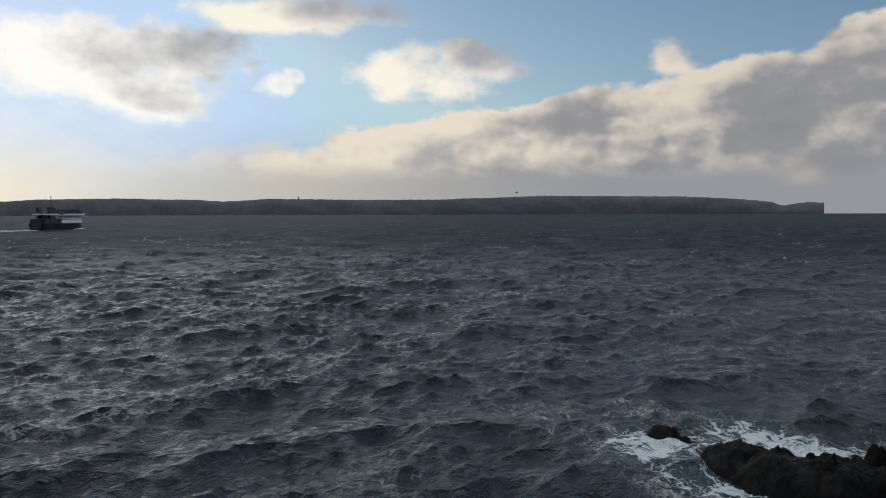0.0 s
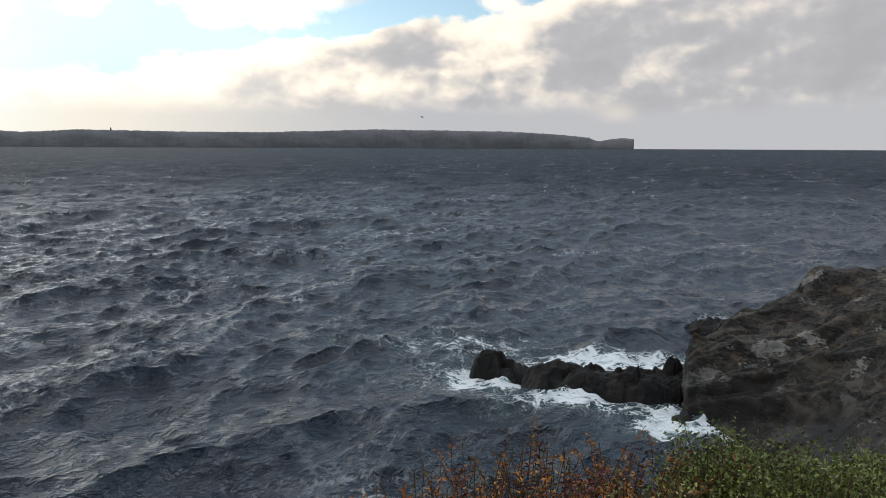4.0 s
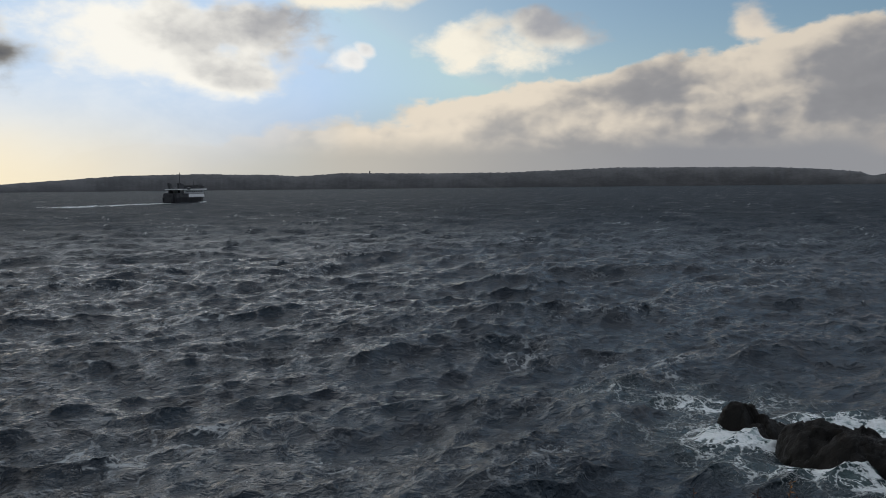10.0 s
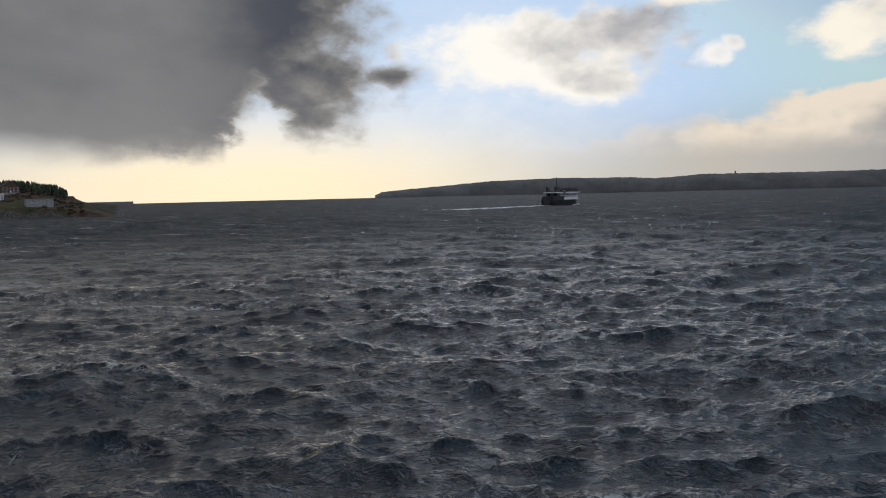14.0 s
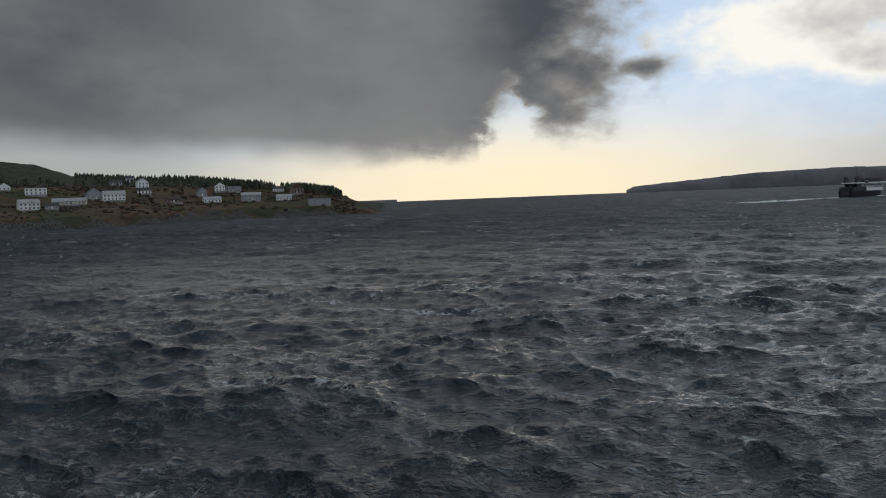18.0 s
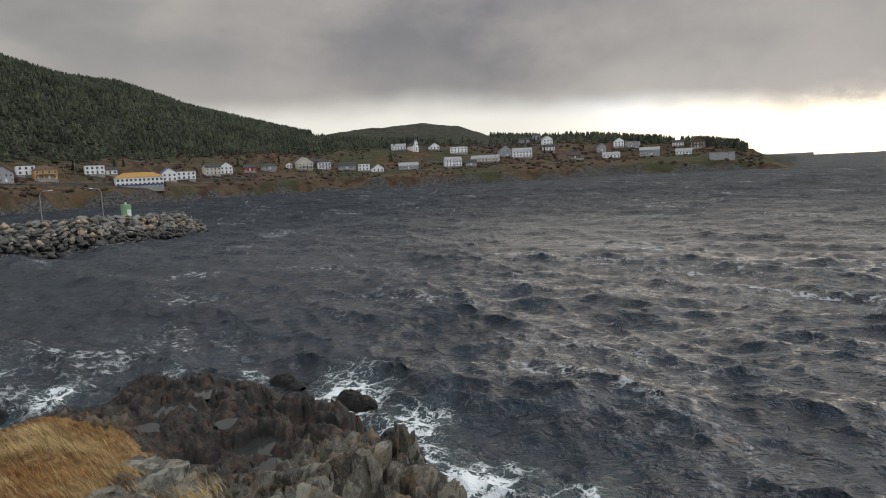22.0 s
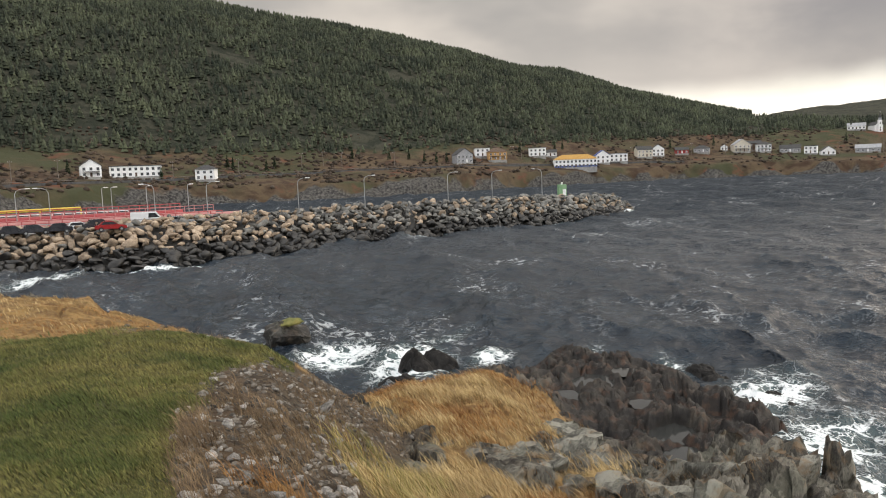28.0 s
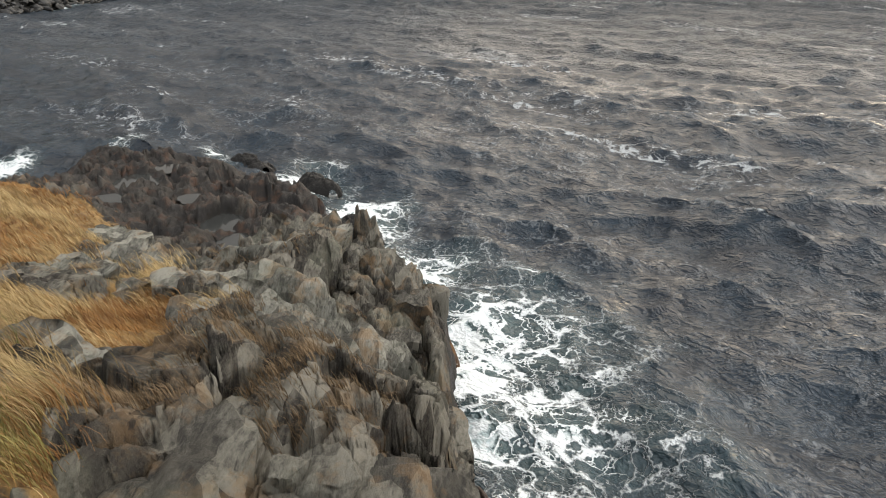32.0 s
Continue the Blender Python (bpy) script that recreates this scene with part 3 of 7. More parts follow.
def sea_material():
    m, n, bsdf = shader("sea_water")
    pos = n.put("ShaderNodeNewGeometry").outputs["Position"]
    own = n.put("ShaderNodeTexCoord").outputs["Object"]
    turn = 90.0 - WAVE_AZ
    ripples = n.noise(n.turned(own, 1.15, 0.85, turn), 0.95, 4, 0.55, 0.4)
    chop = n.noise(n.turned(own, 1.15, 0.85, turn), 0.33, 3, 0.5, 0.5)
    fine = n.noise(n.turned(own, 1.15, 0.85, turn), 5.0, 3, 0.6)
    small = n.noise(n.turned(own, 1.15, 0.85, turn), 2.7, 3, 0.55, 0.6)
    wide = n.noise(n.turned(own, 1.2, 0.8, turn), 0.085, 5, 0.65, 0.4)
    crisp = n.sub(1.0, n.math("ABSOLUTE", n.sub(n.mul(small, 4.0), 2.0)))
    sharp = n.sub(1.0, n.math("ABSOLUTE", n.sub(n.mul(chop, 4.0), 2.0)))
    sharper = n.sub(1.0, n.math("ABSOLUTE", n.sub(n.mul(ripples, 4.0), 2.0)))
    # foam on breaking crests
    crest = n.put("ShaderNodeAttribute")
    crest.attribute_name = "crest"
    wob = n.vec("SCALE", n.vec("SUBTRACT", n.put("ShaderNodeTexNoise", Vector=own, Scale=0.5, Detail=5.0, Roughness=0.6).outputs["Color"], (0.5, 0.5, 0.5)), None)
    wob.node.inputs["Scale"].default_value = 3.2
    spread = n.vec("ADD", n.turned(own, 1.0, 0.7, turn), wob)
    lace = n.low(n.voronoi(spread, 0.6, "DISTANCE_TO_EDGE").outputs["Distance"], n.mul(n.voronoi(spread, 1.5, "DISTANCE_TO_EDGE").outputs["Distance"], 1.5))
    web = n.sub(1.0, n.step(lace, 0.0, 0.2))
    patches = n.noise(n.turned(own, 1.2, 0.5, turn), 0.09, 5, 0.6, 0.5)
    caps = n.mul(crest.outputs["Fac"], n.mul(n.step(web, 0.2, 0.75), n.step(small, 0.36, 0.58)))
    # foam that the rocks along the shore churn up
    churn = None
    for x, y, rx, ry, rz, much in SURF:
        at = n.put("ShaderNodeMapping", Vector=pos)
        at.vector_type = "TEXTURE"
        at.inputs["Location"].default_value, at.inputs["Rotation"].default_value, at.inputs["Scale"].default_value = (x, y, 0), (0, 0, radians(rz)), (rx, ry, 50)
        one = n.mul(n.math("SUBTRACT", 1.0, n.vec("LENGTH", at.outputs[0])), much)
        churn = one if churn is None else n.top(churn, one)
    warp = n.noise(pos, 0.22, 6, 0.62, 0.6)
    churn = n.step(n.add(churn, n.mul(n.sub(warp, 0.5), 1.3)), 0.0, 1.0)
    thick = n.mul(n.mul(churn, churn), n.add(-0.10, n.mul(ripples, 0.62)))
    surf = n.mul(n.step(n.sub(lace, thick), 0.035, -0.05), n.step(churn, 0.02, 0.2))
    streaks = n.mul(n.step(n.add(patches, n.mul(n.sub(web, 0.5), 0.14)), 0.63, 0.72), n.mul(web, n.step(ripples, 0.42, 0.62)))
    threads = n.mul(n.mul(n.step(lace, 0.06, 0.0), n.step(patches, 0.44, 0.60)), n.step(ripples, 0.40, 0.58, 0.0, 0.32))
    streaks = n.top(streaks, threads)
    foam = n.math("MINIMUM", n.top(n.top(caps, surf), n.mul(streaks, 0.5)), 0.95)
    far_off = n.put("ShaderNodeAttribute")
    far_off.attribute_name = "far_water"
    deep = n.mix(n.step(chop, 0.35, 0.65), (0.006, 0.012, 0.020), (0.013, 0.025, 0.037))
    # far water is lightened and streaked in base colour, standing in for reflected sky
    deep = n.mix(n.mul(far_off.outputs["Fac"], 0.8), deep, n.mix(n.step(wide, 0.36, 0.64), (0.018, 0.024, 0.031), (0.036, 0.043, 0.050)))
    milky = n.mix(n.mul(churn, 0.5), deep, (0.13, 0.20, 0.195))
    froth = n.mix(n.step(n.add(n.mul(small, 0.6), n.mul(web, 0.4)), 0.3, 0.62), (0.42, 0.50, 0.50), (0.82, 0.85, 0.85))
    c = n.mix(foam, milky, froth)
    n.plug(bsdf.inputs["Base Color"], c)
    n.plug(bsdf.inputs["Roughness"], n.top(n.step(foam, 0.0, 0.6, 0.09, 0.85), n.add(0.05, n.mul(far_off.outputs["Fac"], 0.55))))
    bsdf.inputs["IOR"].default_value, bsdf.inputs["Specular IOR Level"].default_value = 1.333, 0.5
    n.plug(bsdf.inputs["Specular IOR Level"], n.step(far_off.outputs["Fac"], 0.0, 1.0, 0.46, 0.06))
    height = n.add(n.add(n.mul(sharp, 0.10), n.mul(sharper, 0.15)), n.add(n.mul(fine, 0.009), n.mul(crisp, 0.042)))
    height = n.add(height, n.mul(wide, n.mul(far_off.outputs["Fac"], 2.0)))
    height = n.add(height, n.mul(foam, 0.10))
    node = n.put("ShaderNodeBump", Strength=1.0, Distance=1.0, Height=height)
    n.plug(bsdf.inputs["Normal"], node.outputs[0])
    return m


# middle, half lengths and turn of the churned water round each rock
SURF = [(*polar(4, 37.5), 9, 6, 0, 0.8), (*polar(11, 33), 9, 3.4, -8, 0.85), (*polar(12.5, 40.5), 10, 5.0, -8, 1.0), (*polar(21, 31.5), 4, 2.2, 0, 1.5), (*polar(2, 44), 12, 6, 0, 0.5), (*polar(17.2, 30.5), 3.5, 3, 0, 1.2), (*polar(24, 52), 10, 5, 35, 0.9),
        (*polar(-91, 19.6), 2.8, 3.0, 0, 1.4), (*polar(-88, 16.2), 2.2, 2.4, 0, 1.1), (*polar(-82, 13.2), 3.5, 2.5, 0, 0.8),
        (*polar(-89, 22.5), 7.5, 7.5, 0, 0.74), (*polar(-95.2, 27.5), 6.2, 4.4, -25, 0.95), (*polar(-92.5, 21.6), 4.8, 2.8, -40, 1.15), (*polar(-99.5, 33.5), 6.5, 3.6, -15, 0.95), (*polar(-103.5, 40), 6.0, 3.4, 10, 0.9), (*polar(-76, 18), 7, 4.5, 20, 0.45), (*polar(-83, 17), 6.5, 5, 0, 0.7), (*polar(-110, 46), 4, 1.5, 30, 0.7), (*polar(-116, 48.5), 5, 1.4, 15, 0.6),
        (*polar(-130, 46.5), 7, 3.6, 35, 1.25), (*polar(-135.5, 49.5), 5.5, 3.4, 30, 1.4), (*polar(-124, 47), 5, 2, 20, 0.7), (*polar(-127, 55), 5, 1.8, 10, 0.6),
        (*polar(-148, 113), 13, 1.8, -30, 1.0), (*polar(-128, 143), 12, 1.2, -14, 0.7), (*polar(-119, 163), 13, 1.5, -12, 0.7), (*polar(-113, 192), 6, 2.2, 0, 0.9), (*polar(-156, 106), 9, 4, 25, 1.0)]


def build_sea():
    tile = wave_tile(211.0, 1024, 5.2, 0.29, -1.1, 60, 0.5, 7)
    swell = wave_tile(613.0, 256, 8.2, 0.30, -1.0, 120, 9.0, 3)
    r, rings = 0.02, []
    while r < 4950:
        rings.append(r)
        r += min(max(0.25, r * r / 15500), 0.03 * r + 0.3)
    rings.append(4960.0)
    rings = np.array(rings)
    az = np.concatenate([np.arange(-168, 30, 0.13), np.arange(30, 112, 0.25), np.arange(112, 192, 2.0)]) % 360
    spokes = len(az)
    A, R = np.meshgrid(az, rings)
    x, y = polar(A, R)
    gap = np.maximum(np.gradient(rings)[:, None], R * radians(0.13))
    calm = 1 / (1 + (gap / 5.0) ** 2)
    lively = 1 / (1 + (gap / 34.0) ** 2)
    gust = 0.75 + 0.9 * (fbm(x / 160, y / 160, 21, 3) + 0.3)
    z = (sampled(tile, 1, x, y) * lively + sampled(swell, 1, x, y) * (R < 3000)) * gust
    dx = (sampled(tile, 2, x, y) + sampled(swell, 2, x, y)) * calm
    dy = (sampled(tile, 3, x, y) + sampled(swell, 3, x, y)) * calm
    fold = sampled(tile, 4, x, y)
    crest = smooth(0.31 - fold * (1.5 - 0.5 * gust), 0.0, 0.32) * smooth(fbm(x / 26, y / 26, 23, 3), -0.08, 0.10)
    crest = crest * (1 - 0.65 * smooth(np.log(R), math.log(120), math.log(900)))
    quads = grid_faces(len(rings), spokes, True)
    behind = (R.ravel()[quads[:, 0]] > 75) & (A.ravel()[quads[:, 0]] > 62) & (A.ravel()[quads[:, 0]] < 178)
    lee = (R.ravel()[quads[:, 0]] > 730) & (A.ravel()[quads[:, 0]] > 178) & (A.ravel()[quads[:, 0]] < 288)
    behind = behind | lee
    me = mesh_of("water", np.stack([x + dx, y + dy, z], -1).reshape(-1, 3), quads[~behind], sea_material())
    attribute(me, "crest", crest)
    # rises with distance from the lookout: rougher, less glossy, painted lighter
    attribute(me, "far_water", smooth(np.log(R), math.log(45), math.log(420)))
    return tagged(new("water", me), "dark choppy sea with small whitecaps and foam along the rocks", "sea", kind="structure")


sea = build_sea()


# ---------------------------------------------------------------- the island on the horizon
def build_island():
    """A flat-topped island with cliffs all round and a notch before its northern end."""
    az = np.linspace(-50.9, 13.9, 900)
    knots = [-50.9, -50.4, -47.3, -42, -37, -31.7, -29.6, -26.3, -20, -13.4, -5.6, 4.3, 8.2, 10.6, 11.2, 11.6, 12.2, 13.0, 13.9]
    tops = [0.05, 0.30, 0.56, 0.95, 1.07, 0.98, 0.86, 1.08, 1.00, 1.02, 1.28, 1.17, 0.95, 0.70, 0.44, 0.46, 0.60, 0.66, 0.60]
    far = 4300 + 350 * smooth(az, -20, -50)
    top = EYE + far * np.tan(np.radians(np.interp(az, knots, tops))) + 3 * fbm(az * 1.2, az * 0, 2, 3) + 1.5 * (vnoise(az * 5, az * 0, 8) > 0.6)
    levels = [(-3, 0), (0, 0), (0.42, 14), (0.78, 40), (0.97, 75), (1.0, 130), (1.0, 420), (0.0, 600)]
    V = []
    for f, back in levels:
        gully = 26 * fbm(az * 3, az * 0 + f * 3, 5, 4) * (0 < f < 0.98)
        d = far + back + gully
        x, y = polar(az, d)
        V.append(np.stack([x, y, np.where(f < 0, -3, top * f)], -1))
    return tagged(new("island", mesh_of("island", np.concatenate(V), grid_faces(len(levels), len(az)), M_ISLAND)),
                  "long low dark island with steep cliffs across the strait", "island", kind="structure")


build_island()
spit = mesh_of("far_point", [(*polar(a, 4500 + b), z) for z, b in ((-2, 0), (7, 0), (13, 60), (14, 400)) for a in np.linspace(-75, -68.3, 40)], grid_faces(4, 40), M_ISLAND)
tagged(new("far_point", spit), "faint low cliff point far along the coast", "headland", kind="structure")


# ---------------------------------------------------------------- land across the cove
def far_land(az):
    """Shoreline distance, terrace height, foot of the wood and ridge for a bearing."""
    k = [-185, -160, -147, -138, -133, -125, -118, -110, -104, -95, -87, -82, -75, -72, -70, -68.6]
    shore = np.interp(az, k, [150, 330, 385, 392, 396, 440, 492, 560, 588, 608, 628, 705, 700, 690, 655, 640])
    terrace = np.interp(az, k, [16, 17, 15.5, 13, 13, 16, 15, 15, 16, 13, 15, 15, 14, 10, 2.5, -4])
    wood = np.interp(az, k, [190, 130, 105, 110, 120, 110, 120, 120, 130, 170, 170, 130, 120, 70, 40, 40])
    wood_el = np.interp(az, k, [2.6, 2.6, 2.1, 2.1, 1.7, 2.1, 1.9, 2.0, 1.9, 1.8, 1.7, 1.5, 1.1, 0.4, -0.75, -1.5])
    ridge = np.interp(az, k, [700, 900, 1000, 1020, 1030, 1050, 1060, 1050, 1020, 1900, 1800, 880, 830, 780, 700, 680])
    ridge_el = np.interp(az, [-185, -160, -150, -143, -138.4, -132.6, -125, -121.7, -117.5, -113.4, -107.5, -104, -101, -96.6, -93.3, -91.2, -88, -81.5, -78, -76, -73.2, -72.2, -70, -68.6],
                         [11, 12.4, 12.2, 11.6, 10.75, 9.9, 8.4, 7.25, 6.7, 5.2, 3.75, 2.9, 3.05, 3.25, 3.0, 2.2, 2.0, 1.75, 1.3, 1.2, 0.75, 0.2, -0.8, -1.5])
    return shore, terrace, wood, wood_el, ridge, ridge_el


def far_z(az, r):
    shore, terrace, wood, wood_el, ridge, ridge_el = far_land(az)
    s = r - shore
    zw = EYE + (shore + wood) * np.tan(np.radians(wood_el))
    zr = EYE + ridge * np.tan(np.radians(ridge_el))
    x, y = polar(az, r)
    ragged = fbm(x / 17, y / 17, 3, 5)
    z = -2.5 + (terrace * 0.62 + 2.5) * smooth(s + ragged * 26, -5, 18)
    z = z + terrace * 0.38 * smooth(s, 10, 55)
    z = z + (zw - terrace) * smooth(s, 45, wood + 10)
    t = np.clip((r - shore - wood) / np.maximum(ridge - shore - wood, 1), 0, 1.6)
    up = np.where(t < 1, np.sin(np.minimum(t, 1) * np.pi / 2) ** 1.15, np.cos((t - 1) * np.pi / 2.2))
    z = z + (zr - zw) * up
    return z + ragged * np.clip(s / 60, 0.25, 2.0) * 2.2 + fbm(x / 90, y / 90, 6, 4) * np.clip(s - 90, 0, 400) * 0.03


def far_material():
    m, n, bsdf = shader("hillside")
    pos = n.put("ShaderNodeNewGeometry").outputs["Position"]
    kind = n.put("ShaderNodeAttribute")
    kind.attribute_name = "kind"
    big, mid, fine = n.noise(pos, 0.018, 5, 0.6, 0.5), n.noise(pos, 0.09, 5, 0.62, 0.4), n.noise(pos, 0.8, 4, 0.65)
    turf = n.mix(n.step(mid, 0.38, 0.6), (0.055, 0.035, 0.024), (0.10, 0.072, 0.045))
    turf = n.mix(n.step(big, 0.42, 0.6), turf, (0.052, 0.054, 0.029))
    turf = n.mix(n.step(n.noise(pos, 0.05, 4, 0.6), 0.56, 0.68), turf, (0.12, 0.055, 0.035))
    stone = n.mix(n.step(fine, 0.35, 0.65), (0.026, 0.025, 0.024), (0.115, 0.108, 0.098))
    floor = n.mix(n.step(mid, 0.4, 0.62), (0.024, 0.027, 0.019), (0.05, 0.049, 0.035))
    k = n.add(kind.outputs["Fac"], n.mul(n.sub(mid, 0.5), 0.5))
    c = n.mix(n.step(k, 0.35, 0.65), stone, turf)
    c = n.mix(n.step(k, 1.35, 1.65), c, floor)
    n.plug(bsdf.inputs["Base Color"], c)
    bsdf.inputs["Roughness"].default_value, bsdf.inputs["Specular IOR Level"].default_value = 0.95, 0.1
    node = n.put("ShaderNodeBump", Strength=0.8, Distance=1.2, Height=n.add(mid, n.mul(fine, 0.5)))
    n.plug(bsdf.inputs["Normal"], node.outputs[0])
    return m


def build_far_land():
    az = np.linspace(-185, -68.5, 930)
    steps = np.concatenate([np.linspace(-14, 30, 34), np.linspace(33, 160, 44), np.geomspace(165, 2300, 70)])
    A, S = np.meshgrid(az, steps)
    R = far_land(A)[0] + S
    x, y = polar(A, R)
    z = far_z(A, R)
    kind = smooth(S, 3, 9 + 60 * np.clip(fbm(x / 24, y / 24, 9) + 0.06, 0, 1)) + smooth(S, far_land(A)[2] - 15, far_land(A)[2] + 25)
    me = mesh_of("hillside", np.stack([x, y, z], -1).reshape(-1, 3), grid_faces(len(steps), len(az)), far_material())
    attribute(me, "kind", kind)
    tagged(new("hillside", me), "autumn-brown shore and dark wooded hill across the cove", "hill", kind="structure")


build_far_land()


# ---------------------------------------------------------------- the near ground
COLUMNS = {  # bearing: distances and heights of the ground from the camera's feet outwards
    -185: ((0, 10, 30, 60, 110, 160), (10.4, 9.8, 9.4, 9, 9, 9)),
    -170: ((0, 8, 20, 36, 44, 52, 70), (10.4, 9.6, 9.0, 8.7, 6.5, 1.5, 0.8)),
    -158: ((0, 8, 16, 26, 33, 38, 46), (10.4, 9.6, 9.2, 8.5, 7.7, 3.0, -2)),
    -153: ((0, 8, 16, 25, 31, 37, 43), (10.4, 9.6, 9.15, 8.3, 7.7, 2.5, -2)),
    -147: ((0, 8, 15, 20, 24, 30, 38), (10.4, 9.5, 9.1, 8.2, 7.3, 3.0, -2)),
    -141: ((0, 6, 12, 16, 20, 28, 36), (10.4, 9.5, 9.0, 8.4, 6.4, 2.8, -2)),
    -136: ((0, 5.5, 11, 16, 18.5, 26, 36, 41), (10.4, 9.3, 8.2, 7.3, 6.7, 3.4, 0.3, -2)),
    -131: ((0, 5, 10, 16, 23, 30, 36, 42), (10.4, 9.1, 7.5, 5.8, 4.4, 3.3, 0.6, -2)),
    -124: ((0, 4, 9, 16, 27, 32, 38, 44), (10.4, 8.9, 7.3, 5.5, 3.8, 3.2, 1.3, -2)),
    -117: ((0, 4, 9, 16, 23, 28, 44, 47.5), (10.4, 8.6, 6.9, 4.8, 3.0, 1.6, 1.3, -2)),
    -110: ((0, 3.5, 9, 15, 21, 24, 41, 45), (10.4, 8.6, 6.9, 5.0, 3.6, 1.6, 1.0, -2)),
    -104: ((0, 3.2, 9, 14, 21.5, 23.2, 36, 40), (10.4, 8.6, 6.8, 4.8, 4.1, 1.4, 0.7, -2)),
    -101.3: ((0, 3.1, 8.5, 13, 20.4, 22.6, 33, 36.5), (10.4, 8.6, 6.7, 4.6, 3.9, 1.4, 0.55, -2)),
    -99: ((0, 3, 8, 12, 19, 21.8, 23.0, 26.5, 28.5), (10.4, 8.6, 6.6, 4.4, 3.7, 3.4, 0.6, 0.2, -2)),
    -95: ((0, 3, 8, 12, 17, 20.6, 21.6, 23), (10.4, 8.5, 6.2, 4.0, 3.3, 2.9, -1.0, -2)),
    -92: ((0, 3, 8, 12, 16, 19.4, 20.2, 22), (10.4, 8.4, 6.0, 3.6, 2.7, 2.0, -1.0, -2)),
    -90: ((0, 3, 7, 11, 14, 15.4, 16.6), (10.4, 8.4, 5.6, 2.4, 0.8, -1.0, -2)),
    -82: ((0, 3, 6, 9, 11, 13), (10.4, 8.2, 5, 1.4, -1, -2)),
    -40: ((0, 3, 6, 9, 11, 13), (10.4, 8.6, 5.2, 1, -1, -2)),
    -5: ((0, 3, 5.2, 8, 12, 15), (10.4, 9.5, 8.2, 4.5, 0, -2)),
    10: ((0, 3, 6, 9, 14, 20, 24), (10.4, 9.5, 8.4, 5.8, 1, -1, -2)),
    17.2: ((0, 3, 7, 10, 15, 21, 30, 40), (10.4, 9.5, 8.2, 6.2, 1.4, -1.2, -2, -2)),
    18.6: ((0, 3, 7, 10, 15, 24, 31.0, 32.4, 35.0, 36.5, 38, 40), (10.4, 9.5, 8.2, 6.4, 1.6, -1.2, -1.4, 1.9, 3.2, 2.6, -1, -2)),
    22: ((0, 4, 8, 11, 16, 24, 30.5, 33, 37.5, 40, 43, 46), (10.4, 9.3, 8.3, 6.8, 2.2, -0.5, 0.2, 2.7, 4.5, 3.2, -1, -2)),
    27: ((0, 4, 8, 12, 18, 24, 29, 33, 40, 43, 47, 50), (10.4, 9.3, 8.3, 6.9, 3.0, 0.8, 1.4, 3.7, 5.7, 4, -1, -2)),
    32: ((0, 4, 9, 13, 20, 26, 30, 35, 42, 46, 50, 54), (10.4, 9.3, 8.2, 7.2, 4.5, 3.2, 3.8, 5.4, 6.8, 5, -1, -2)),
    45: ((0, 10, 30, 50, 60, 70), (10.4, 9.9, 8.5, 7.5, 3, -2)),
    90: ((0, 30, 60, 90, 110), (10.4, 10.5, 10, 8, -2)),
    130: ((0, 40, 100, 200, 400), (10.4, 11, 13, 15, 20)),
    175: ((0, 10, 30, 60, 110, 160), (10.4, 9.8, 9.4, 9, 9, 9)),
}


def near_z(az, r):
    """The plain height of the near ground, with no small relief."""
    az, r = np.broadcast_arrays(np.asarray(az, float), np.asarray(r, float))
    az = np.where(az > 175, az - 360, az)
    keys = np.array(sorted(COLUMNS))
    H = np.stack([np.interp(r, *COLUMNS[int(k) if k == int(k) else float(k)]) for k in keys])
    i = np.clip(np.searchsorted(keys, az) - 1, 0, len(keys) - 2)
    f = np.clip((az - keys[i]) / (keys[i + 1] - keys[i]), 0, 1)
    pick = lambda q: np.take_along_axis(H, q[None], 0)[0]
    return pick(i) * (1 - f) + pick(i + 1) * f


STRIKE = radians(-97)


